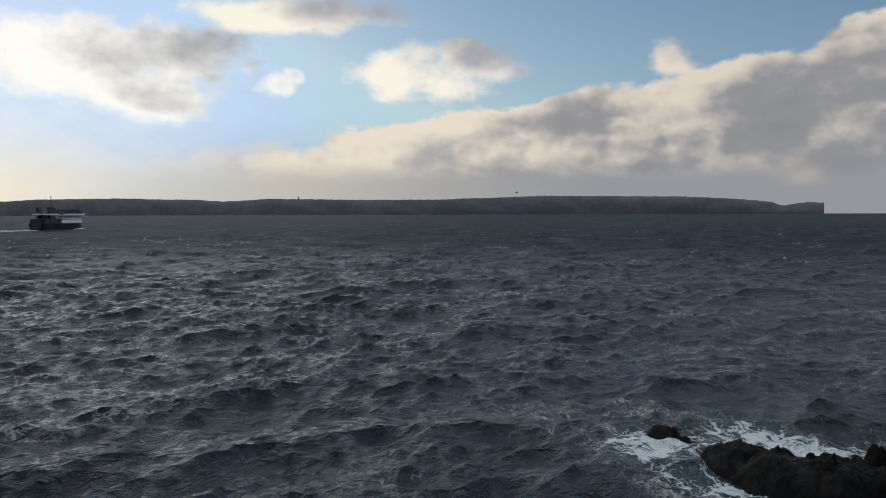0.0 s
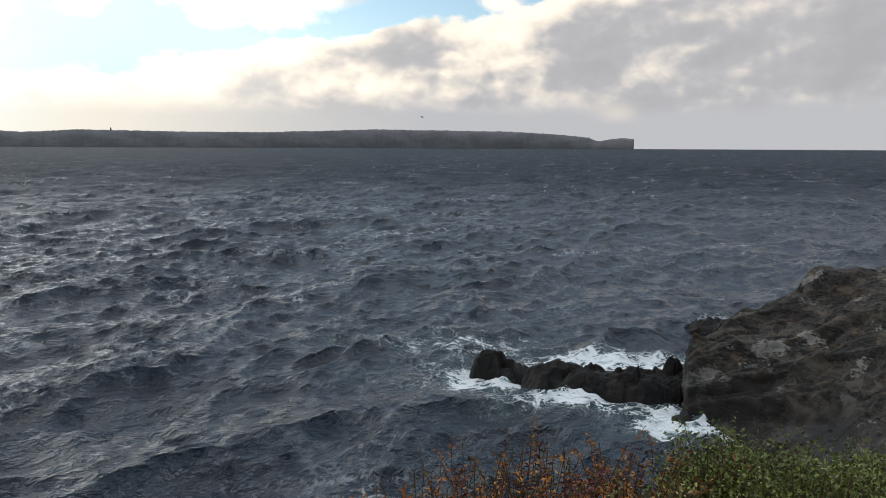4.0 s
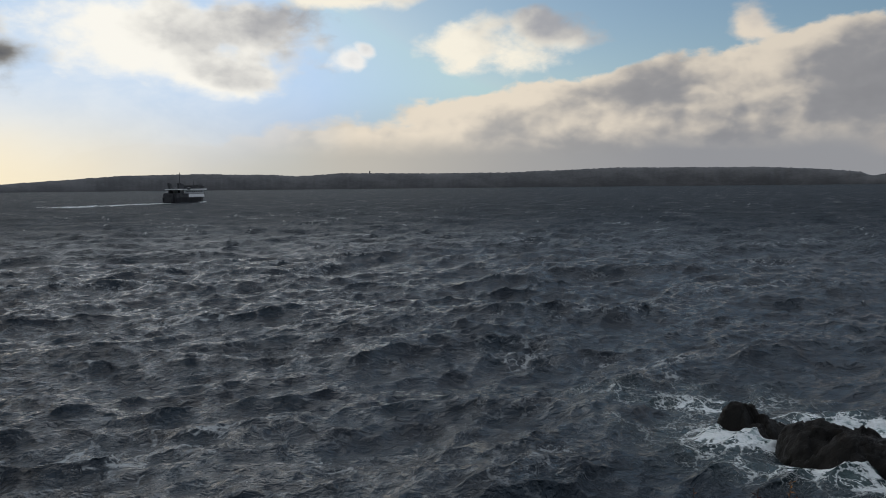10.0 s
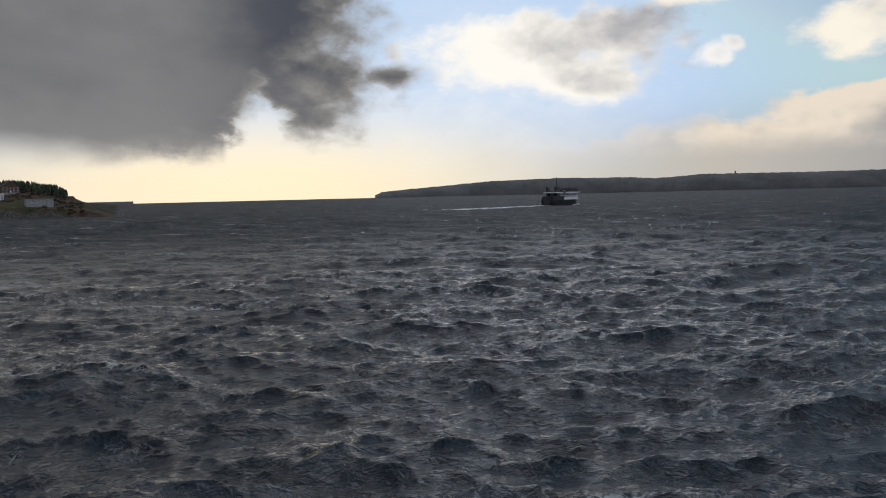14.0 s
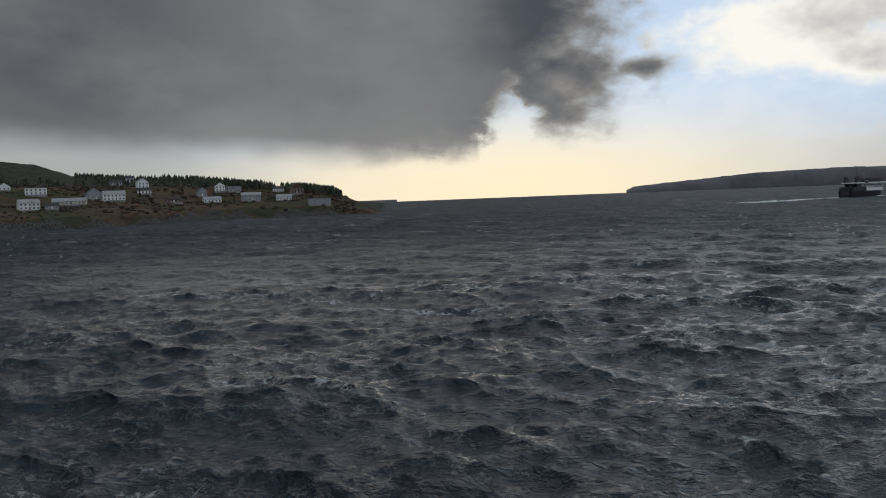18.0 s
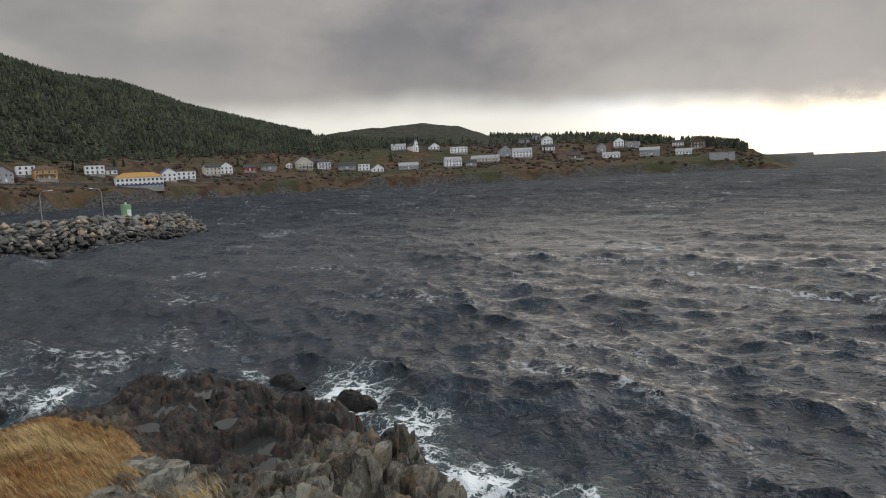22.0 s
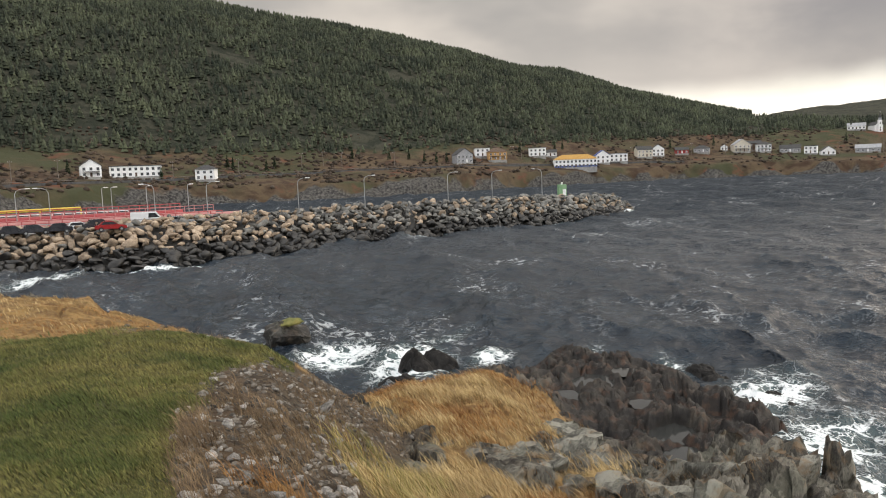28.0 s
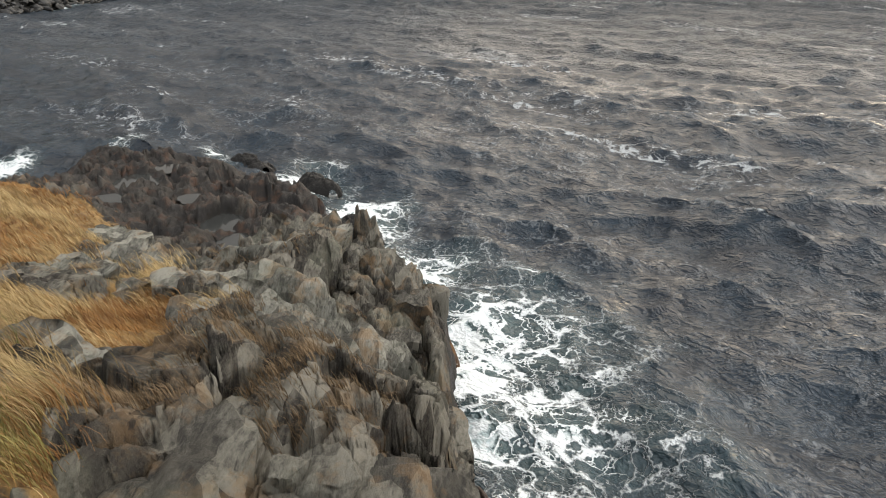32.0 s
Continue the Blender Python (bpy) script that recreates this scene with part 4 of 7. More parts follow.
def cover(az, r):
    """Shares of lawn, dry grass and gravel on the near ground; the rest is rock."""
    x, y = polar(az, r)
    rag = fbm(x / 2.2, y / 2.2, 31, 4)
    lawn_from = np.interp(az, [-185, -153, -150, -148.7, -147.2, -142.4, -139], [-3, -1, 4, 5.7, 7.7, 11.8, 14.5])
    lawn = smooth(16.2 - r + rag * 5, -0.8, 0.8) * smooth(r - lawn_from + rag * 4.5, -0.9, 1.1) * (az < -139)
    lawn = np.maximum(lawn, smooth(az, 8, 14) * smooth(9.5 - r + rag * 3, 0, 2) * (az < 60))
    lawn = np.maximum(lawn, ((az > 55) & (r < 100)) * 1.0)
    upto = np.interp(r, [0, 4.3, 6, 9.2, 10.6, 13, 15.7, 19, 21, 23, 27, 30, 33, 35], [-127, -125, -123, -121.3, -114.5, -114, -114.5, -115.5, -119.5, -118.5, -117.6, -118.6, -123, -126])
    since = np.interp(r, [4, 5.5, 8, 12, 16, 20, 25, 30, 40], [-131.5, -132.3, -133.0, -131.3, -129.6, -129.4, -132, -137, -143])
    straw = smooth(upto - az + rag * 7, -0.8, 0.8) * smooth(az - since + rag * 9, -1.0, 1.0) * smooth(34.5 - r + rag * 6, 0, 1.5)
    straw = straw * (1 - smooth(1 - np.hypot((az + 122.6) / 4.6, (r - 16.2) / 2.4) + rag * 0.9, 0, 0.3))
    straw = straw * (1 - smooth(1 - np.hypot((az + 118.0) / 3.0, (r - 20.0) / 3.4) + rag * 0.9, 0, 0.3))
    straw = straw * (1 - smooth(1 - np.hypot((az + 123.0) / 3.4, (r - 8.0) / 1.1) + rag * 0.9, 0, 0.3))
    straw = np.maximum(straw, smooth(1 - np.hypot((az + 139) / 5.0, (r - 5.4) / 1.0) + rag, 0, 0.3) * 0.8)
    straw = np.maximum(straw, smooth(1 - np.hypot((az + 111.5) / 1.6, (r - 13.0) / 1.2) + rag, 0, 0.3))
    straw = straw * np.where(r < 24, smooth(fbm(x / 2.6, y / 2.6, 35, 3) + 0.004 * r, -0.13, -0.05), 1)
    field = smooth(-138.5 - az + rag * 6, -1, 1) * smooth(r - 15.5 + rag * 5, -0.8, 0.8) * smooth(33.5 - r + rag * 5, -0.8, 0.8)
    straw = np.maximum(straw, field * 0.75)
    straw = np.maximum(straw, ((az > -92) & (az < 14)) * smooth(7.5 - r + rag * 3, 0, 2))
    gravel = smooth(since - az + rag * 6, -1, 1) * smooth(21 - r + rag * 6, -0.8, 1.0) * (1 - lawn) * (az < -100)
    straw = straw * (1 - lawn)
    return lawn, straw, gravel * (1 - straw)


def ground_z(az, r):
    """The ground with its relief: jagged slabs where it is rock."""
    x, y = polar(az, r)
    z = near_z(az, r)
    lawn, straw, gravel = cover(az, r)
    rock = np.clip(1 - lawn - straw * 0.8 - gravel, 0, 1) * smooth(r, 2.5, 5)
    strike = np.where(az > 15, radians(118), STRIKE)
    v, u = x * np.sin(strike) + y * np.cos(strike), x * np.cos(strike) - y * np.sin(strike)
    u = u + fbm(x / 5, y / 5, 40, 3) * 1.8 + fbm(x / 1.2, y / 1.2, 41, 3) * 0.25
    v = v + fbm(x / 1.5, y / 1.5, 42, 3) * 0.6
    jag = 0.0
    for wide, long, tall, tip, groove, seed in ((1.9, 2.8, 0.75, 1.0, 0.35, 50), (0.75, 1.3, 0.32, 0.5, 0.2, 60), (0.24, 0.6, 0.11, 0.18, 0.06, 70)):
        c, t, e = facets(u / wide, v / long, seed)
        jag = jag + c * tall + t * tip - groove * (1 - smooth(e, 0, 0.10))
    jag = jag + 0.05 * fbm(u / 0.12, v / 0.5, 44, 2)
    jag = np.where(z < 2.4, np.maximum(jag, -0.4) + 0.12, jag)
    jag = np.where((az < -116.5) & (r < 24), np.minimum(jag, 0.2), jag)
    low = smooth(z, 1.4, 3.2) * 0.25 + 0.75
    steep = np.where(az > 15, 0.16, 1.0)
    dip = -0.36 * x + 0.10 * y + 0.7 * fbm(x / 4, y / 4, 81, 4)
    bed = (z + dip) / 0.85 + 0.10 * fbm(x / 0.9, y / 0.9, 82, 4)
    thin = (z + dip) / 0.27 + 0.2 * fbm(x / 0.6, y / 0.6, 83, 3)
    ledges = 0.60 * (smooth(bed % 1, 0.55, 0.95) - bed % 1) + 0.16 * (smooth(thin % 1, 0.5, 0.95) - thin % 1) + 0.3
    z = z + np.where(az > 15, rock * smooth(z, -1.0, 1.0), 0) * (ledges + 0.7 * fbm(x / 2.5, y / 2.5, 84, 5))
    z = z + rock * jag * low * steep + fbm(x / 3, y / 3, 12, 5) * (0.9 * rock + 0.35)
    z = z + gravel * (0.12 * fbm(x * 2.4, y * 2.4, 14, 5) + 0.25 * fbm(x * 0.8, y * 0.8, 16, 3)) + straw * 0.35 * fbm(x * 0.9, y * 0.9, 15, 3)
    ridges = 0.5 - np.abs(fbm(x / 1.1, y / 1.1, 86, 4) * 2.2) + 0.5 * (0.3 - np.abs(fbm(x / 0.4, y / 0.4, 87, 3) * 2))
    z = z + np.where((az < -80) & (r > 22), rock * (1 - smooth(z, 2.2, 3.4)) * smooth(z, 0.2, 0.9), 0) * 0.55 * ridges
    for a, d, w in POOLS:
        px, py = polar(a, d)
        near = np.hypot(x - px, (y - py) * 1.3) * (1 + 1.3 * fbm(x / 0.9, y / 0.9, 77, 3))
        z = np.where(near < w * 2.2, z + (near_z(np.asarray(a), np.asarray(d)) - 0.12 - z) * (1 - smooth(near, w * 0.8, w * 1.8)), z)
    return z


POOLS = [(-116.2, 36.0, 1.0), (-118.0, 32.8, 0.6), (-110.4, 29.2, 0.85), (-109.4, 26.6, 0.8), (-113.6, 38.5, 0.6), (-112.0, 33.0, 0.5)]


def ground_material():
    m, n, bsdf = shader("near_ground")
    pos = n.put("ShaderNodeNewGeometry").outputs["Position"]
    masks = []
    for name in ("lawn", "straw", "gravel"):
        node = n.put("ShaderNodeAttribute")
        node.attribute_name = name
        masks.append(node.outputs["Fac"])
    rock = M_ROCK.node_tree
    # turf, dead grass and gravel
    big, mid, fine = n.noise(pos, 0.5, 5, 0.6, 0.4), n.noise(pos, 3.0, 5, 0.65), n.noise(pos, 28.0, 4, 0.7)
    green = n.mix(n.step(big, 0.38, 0.6), (0.042, 0.048, 0.017), (0.078, 0.074, 0.028))
    green = n.mix(n.step(mid, 0.5, 0.72), green, (0.11, 0.086, 0.036))
    dead = n.mix(n.step(mid, 0.36, 0.64), (0.15, 0.085, 0.035), (0.32, 0.20, 0.08))
    pebble = n.voronoi(pos, 14.0).outputs["Color"]
    tone = n.put("ShaderNodeSeparateXYZ", Vector=pebble).outputs[0]
    grit = n.mix(n.step(tone, 0.1, 0.95), (0.036, 0.027, 0.019), (0.115, 0.088, 0.062))
    grit = n.mix(n.step(n.add(n.mul(big, 0.5), n.mul(mid, 0.5)), 0.42, 0.60), grit, (0.085, 0.055, 0.032))
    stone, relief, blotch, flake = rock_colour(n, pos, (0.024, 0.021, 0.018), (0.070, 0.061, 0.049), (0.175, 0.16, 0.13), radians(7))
    z = n.put("ShaderNodeSeparateXYZ", Vector=pos).outputs[2]
    damp = n.step(n.add(z, n.mul(n.sub(big, 0.5), 2.2)), 1.7, 3.4, 1.0, 0.0)
    weed = n.mix(n.step(n.noise(pos, 1.6, 4, 0.6), 0.5, 0.7), (0.018, 0.016, 0.015), (0.065, 0.034, 0.022))
    stone = n.mix(n.mul(damp, 0.92), stone, weed)
    c = n.mix(masks[2], stone, grit)
    c = n.mix(n.step(n.add(masks[1], n.mul(n.sub(mid, 0.5), 0.8)), 0.35, 0.65), c, dead)
    c = n.mix(n.step(n.add(masks[0], n.mul(n.sub(mid, 0.5), 0.6)), 0.35, 0.65), c, green)
    n.plug(bsdf.inputs["Base Color"], c)
    n.plug(bsdf.inputs["Roughness"], n.mix(n.mul(damp, n.sub(1.0, masks[0])), (0.9, 0.9, 0.9), (0.6, 0.6, 0.6)))
    bsdf.inputs["Specular IOR Level"].default_value = 0.2
    height = n.add(relief, n.mul(fine, 0.15))
    node = n.put("ShaderNodeBump", Strength=1.0, Distance=0.06, Height=height)
    n.plug(bsdf.inputs["Normal"], node.outputs[0])
    return m


M_GROUND = ground_material()


def ground_patch(name, az, r, material, label):
    A, R = np.meshgrid(az, np.concatenate([[-0.05, 0.7, 1.3], r]))
    x, y = polar(A, R)
    z, shares = ground_z(A, R), cover(A, R)
    bare = np.clip(1 - sum(shares), 0, 1) * smooth(R, 3, 6) * smooth(60 - R, 0, 8)
    x = x + bare * (0.30 * fbm(z / 0.45 + 0.4 * x, 0.5 * y, 101, 4) + 0.4 * fbm(z / 1.6, x / 1.9 + y / 2.5, 102, 3))
    y = y + bare * (0.26 * fbm(z / 0.4 + 0.4 * y, 0.5 * x, 103, 4) + 0.3 * fbm(z / 1.3, x / 2.1 - y / 2.3, 104, 3))
    me = mesh_of(name, np.stack([x, y, z], -1).reshape(-1, 3), grid_faces(len(r) + 3, len(az)), material, False)
    for key, value in zip(("lawn", "straw", "gravel"), shares):
        attribute(me, key, value)
    return tagged(new(name, me), label, "ground", kind="structure")


ground_patch("ground", np.linspace(-176, -80, 760), np.geomspace(1.8, 56, 560), M_GROUND, "cliff-top lawn, gravel bank, dry grass and jagged grey shore rock")
ground_patch("ground_slope", np.linspace(-80, 15.5, 160), np.geomspace(1.8, 24, 80), M_GROUND, "grassy slope falling steeply to the sea")
ground_patch("cliff", np.linspace(15.5, 46, 330), np.concatenate([np.geomspace(1.8, 27, 50), np.linspace(27.2, 47, 330), np.geomspace(47.3, 75, 24)]), M_CLIFF, "dark brown rock headland with pale streaks above the surf")
ground_patch("ground_inland", np.linspace(46, 184, 90), np.geomspace(1.8, 400, 60), M_GROUND, "rough grass inland behind the lookout")


# ---------------------------------------------------------------- builders
def part(name, bm, material, parent=None, label="", smooth_it=False):
    """Links a bmesh as one mesh object under its thing."""
    me = bpy.data.meshes.new(name)
    if smooth_it:
        for f in bm.faces:
            f.smooth = True
    bm.to_mesh(me)
    bm.free()
    me.materials.append(material)
    ob = new(name, me)
    ob.parent = parent
    return tagged(ob, label)


def shared(name, me, parent=None, m=None, label=""):
    """An object on a mesh that others use as well."""
    ob = new(name, me)
    ob.parent = parent
    if m is not None:
        ob.matrix_basis = m
    return tagged(ob, label)


def thing(name, m, label, category, group="", kind=""):
    ob = new(name)
    ob.empty_display_size = 0.3
    ob.matrix_basis = m
    return tagged(ob, label, category, group, kind)


def box(bm, x, y, z, sx, sy, sz, bevel=0.0, rz=0.0):
    """A box with its middle at x, y and its foot at z."""
    made = bmesh.ops.create_cube(bm, size=1, matrix=Matrix.Translation((x, y, z + sz / 2)) @ Matrix.Rotation(radians(rz), 4, "Z") @ Matrix.Diagonal((sx, sy, sz, 1)))
    if bevel:
        edges = list({e for v in made["verts"] for e in v.link_edges})
        bmesh.ops.bevel(bm, geom=edges, offset=bevel, segments=2, profile=0.6, affect="EDGES")
    return bm


def boxed(*args, **kw):
    return box(bmesh.new(), *args, **kw)


def tube(bm, a, b, r0, r1=None, sides=8):
    a, b = Vector(a), Vector(b)
    d = b - a
    m = Matrix.Translation((a + b) / 2) @ d.to_track_quat("Z", "Y").to_matrix().to_4x4()
    bmesh.ops.create_cone(bm, cap_ends=True, segments=sides, radius1=r0, radius2=r0 if r1 is None else r1, depth=d.length, matrix=m)
    return bm


def tubed(*args, **kw):
    return tube(bmesh.new(), *args, **kw)


def prism(bm, outline, y0, y1):
    """An outline in x, z pushed from y0 to y1."""
    near = [bm.verts.new((x, y0, z)) for x, z in outline]
    far = [bm.verts.new((x, y1, z)) for x, z in outline]
    n = len(outline)
    bm.faces.new(near)
    bm.faces.new(far[::-1])
    for i in range(n):
        bm.faces.new((near[i], far[i], far[(i + 1) % n], near[(i + 1) % n]))
    bmesh.ops.recalc_face_normals(bm, faces=bm.faces)
    return bm


def facing(az, r, z, turn=0.0):
    """A pose at a bearing whose -y side looks back at the lookout, turned by some degrees."""
    x, y = polar(az, r)
    return pose(float(x), float(y), float(z), 0, 0, -az + turn)


ICO = {}


def ico(level):
    if level not in ICO:
        bm = bmesh.new()
        bmesh.ops.create_icosphere(bm, subdivisions=level, radius=1)
        bm.verts.ensure_lookup_table()
        ICO[level] = (np.array([v.co[:] for v in bm.verts]), np.array([[v.index for v in f.verts] for f in bm.faces]))
        bm.free()
    return ICO[level]


def lumpy(level, seed, size, jag=0.35, flat=True):
    """Corners and faces of a broken stone."""
    v, f = ico(level)
    g = np.random.default_rng(seed)
    p = v.copy()
    for _ in range(16):  # chop it by random planes
        nrm = g.normal(size=3)
        nrm /= np.linalg.norm(nrm)
        off = g.uniform(1 - jag * 1.6, 0.97)
        d = p @ nrm - off
        p = p - np.outer(np.clip(d, 0, None), nrm)
    k = 1 + 0.10 * jag * (fbm(v[:, 0] * 3 + seed, v[:, 1] * 3 + v[:, 2] * 2, seed, 3))
    return p * k[:, None] * np.asarray(size), f


# ---------------------------------------------------------------- breakwater and ferry quay
MOLE_AZ = np.array([-166, -160, -156, -152, -147.5, -142, -135, -130, -124, -120, -116.5, -114.2, -112.8])
MOLE_D = np.array([112, 116, 117, 115, 115, 122, 132, 141, 150, 159, 174, 186, 192.0])
MOLE_CREST = np.array([5.9, 6.0, 5.7, 6.1, 6.4, 6.2, 6.1, 5.9, 5.8, 5.6, 5.0, 4.4, 1.2])
BOULDERS = [mesh_of("boulder", *lumpy(2, 100 + k, (1, 0.85, 0.72), 0.42), M_BOULDER, False) for k in range(8)]


def build_breakwater():
    core = thing("breakwater", Matrix(), "long rubble breakwater of big grey and tan boulders", "breakwater")
    az = np.linspace(-166, -112.8, 160)
    d, top = np.interp(az, MOLE_AZ, MOLE_D), np.interp(az, MOLE_AZ, MOLE_CREST)
    rows = []
    for back, f in ((-2, -0.35), (1.5, 0.02), (9, 0.72), (12.5, 0.86), (17, 0.86), (26, -0.4)):
        x, y = polar(az, d + back)
        rows.append(np.stack([x, y, np.where(f < 0, -2, top * f)], -1))
    body = new("body", mesh_of("body", np.concatenate(rows), grid_faces(6, 160), M_BOULDER_WET))
    body.parent = core
    g = np.random.default_rng(11)
    rest, faces, count, made = [[], []], [[], []], [0, 0], 0
    arc = np.concatenate([[0], np.cumsum(np.hypot(*(np.diff(q) for q in polar(az, d))))])
    for s in np.arange(0.4, arc[-1], 1.15):
        a0 = np.interp(s, arc, az)
        for k in range(12):
            t = k / 11
            size = g.uniform(0.48, 1.1) * (1.1 - 0.1 * t)
            a = a0 + g.uniform(-0.45, 0.45) * 0.8
            back = t * 11.0 - 0.3 + g.uniform(-0.4, 0.4)
            x, y = polar(a, np.interp(a, az, d) + back)
            z = np.interp(a, az, top) * min(1, t * 1.12) - 0.25 + g.uniform(-0.25, 0.3)
            rot = Euler((g.normal(0, 0.35), g.normal(0, 0.35), g.uniform(0, 6.28))).to_matrix()
            if -150 < a0 < -121 and 5 <= k <= 11 and made < 300 and g.random() < 0.5:
                made += 1
                shared("boulder", BOULDERS[made % 8], core, Matrix.LocRotScale((float(x), float(y), float(z)), Euler((g.normal(0, 0.35), g.normal(0, 0.35), g.uniform(0, 6.28))), (size * g.uniform(1.0, 1.6), size, size * g.uniform(0.7, 1.0))))
                continue
            v, f = lumpy(2, 200 + (made + k * 7 + int(s * 3)) % 23, (size * g.uniform(1.0, 1.6), size, size * 0.75), 0.42)
            wet = 0 if t > 0.36 + g.normal(0, 0.05) else 1
            rest[wet].append(v @ np.array(rot).T + np.array([x, y, z]))
            faces[wet].append(f + count[wet])
            count[wet] += len(v)
    for wet, name, mat in ((0, "rubble", M_BOULDER_ALL), (1, "wet_rubble", M_BOULDER_WET)):
        ob = new(name, mesh_of(name, np.concatenate(rest[wet]), np.concatenate(faces[wet]), mat, False))
        ob.parent = core
        tagged(ob, "black wet stones at the waterline" if wet else "", kind="stuff")


build_breakwater()
QUAY = 5.0


def on_quay(az, el):
    return EYE - QUAY, (EYE - QUAY) / math.tan(radians(-el))


def build_quay():
    q = thing("ferry_quay", Matrix(), "concrete ferry quay behind the breakwater", "quay")
    az = np.linspace(-172, -139, 60)
    near = np.interp(az, MOLE_AZ, MOLE_D) + 13
    V = []
    for back, z in ((0, -2), (0, QUAY), (48, QUAY), (48, -2)):
        x, y = polar(az, near + back * smooth(az, -138, -146))
        V.append(np.stack([x, y, np.full(60, z)], -1))
    ob = new("deck", mesh_of("deck", np.concatenate(V), grid_faces(4, 60), M_CONCRETE, False))
    ob.parent = q
    apron = mesh_of("lane_surface", np.concatenate([np.stack([*polar(az[4:46], near[4:46] + b), np.full(42, QUAY + 0.03)], -1) for b in (3, 14)]), grid_faces(2, 42), M_ASPHALT, False)
    ob = new("lane_surface", apron)
    ob.parent = q
    ramp = mesh_of("loading_deck", np.concatenate([np.stack([*polar(az[2:54], near[2:54] + b), np.full(52, z)], -1) for b, z in ((20, QUAY), (20, QUAY + 0.5), (27, QUAY + 0.5), (27, QUAY))]), grid_faces(4, 52), M_RAIL_PINK, False)
    ob = new("loading_deck", ramp)
    ob.parent = q
    tagged(ob, "faded red raised loading deck")


build_quay()


def railing(a0, a1, back, z, posts, material, label):
    r = thing("railing", Matrix(), label, "railing", "quay railings")
    az = np.linspace(a0, a1, posts)
    x, y = polar(az, np.interp(az, MOLE_AZ, MOLE_D) + back)
    pts = [Vector((float(p), float(q), z)) for p, q in zip(x, y)]
    for name, h, rad in (("top_rail", 1.1, 0.07), ("middle_rail", 0.6, 0.05)):
        bm = bmesh.new()
        for p, q in zip(pts, pts[1:]):
            tube(bm, p + Vector((0, 0, h)), q + Vector((0, 0, h)), rad, sides=5)
        part(name, bm, material, r)
    me = None
    for p in pts:
        if me is None:
            ob = part("post", tubed((0, 0, 0), (0, 0, 1.15), 0.07, sides=6), material, r)
            me = ob.data
            ob.location = p
        else:
            shared("post", me, r, Matrix.Translation(p))


railing(-164, -143.6, 19.6, QUAY + 0.5, 26, M_RAIL_RED, "red steel railing along the quay")
railing(-166, -147, 27, QUAY + 0.5, 22, M_RAIL_RED, "red steel railing along the loading deck")
railing(-166, -149, 33, QUAY, 20, M_RAIL_RED, "red steel railing at the far quay edge")
railing(-158, -144, 15.5, QUAY, 16, M_GALV, "grey steel guard rail beside the parking lane")
railing(-163.5, -144.2, 23.5, QUAY + 1.5, 30, M_RAIL_PINK, "faded red railing of the raised walkway")
railing(-165, -146.5, 30, QUAY + 1.9, 28, M_RAIL_RED, "red steel railing of the upper walkway")
railing(-163, -150, 37, QUAY + 0.9, 20, M_TRIM, "white steel railing at the ferry ramp")
for a0, a1, back, z, name, mat, label in ((-164, -144, 25, QUAY + 1.35, "walkway", M_RAIL_PINK, "faded red raised walkway on the quay"), (-165, -146.3, 31, QUAY + 1.75, "walkway", M_RAIL_RED, "red upper walkway on the quay")):
    az = np.linspace(a0, a1, 40)
    mid = np.interp(az, MOLE_AZ, MOLE_D) + back
    V = np.concatenate([np.stack([*polar(az, mid + b), np.full(40, z + c)], -1) for b, c in ((-1.6, -1.35), (-1.6, 0.12), (1.6, 0.12), (1.6, -1.35))])
    tagged(new(name, mesh_of(name, V, grid_faces(4, 40), mat, False)), label, "walkway")
gantry = thing("pipe_gantry", Matrix(), "yellow steel beam on posts over the ramp", "gantry")
pts = [Vector((*polar(a, 160 + 0.3 * (a + 160)), QUAY + 2.6)) for a in np.linspace(-163, -153, 5)]
bm = bmesh.new()
for p, q in zip(pts, pts[1:]):
    tube(bm, p, q, 0.28, sides=8)
part("beam", bm, M_YELLOW, gantry)
for p in pts:
    part("post", tubed((p.x, p.y, QUAY), p, 0.16), M_YELLOW, gantry)


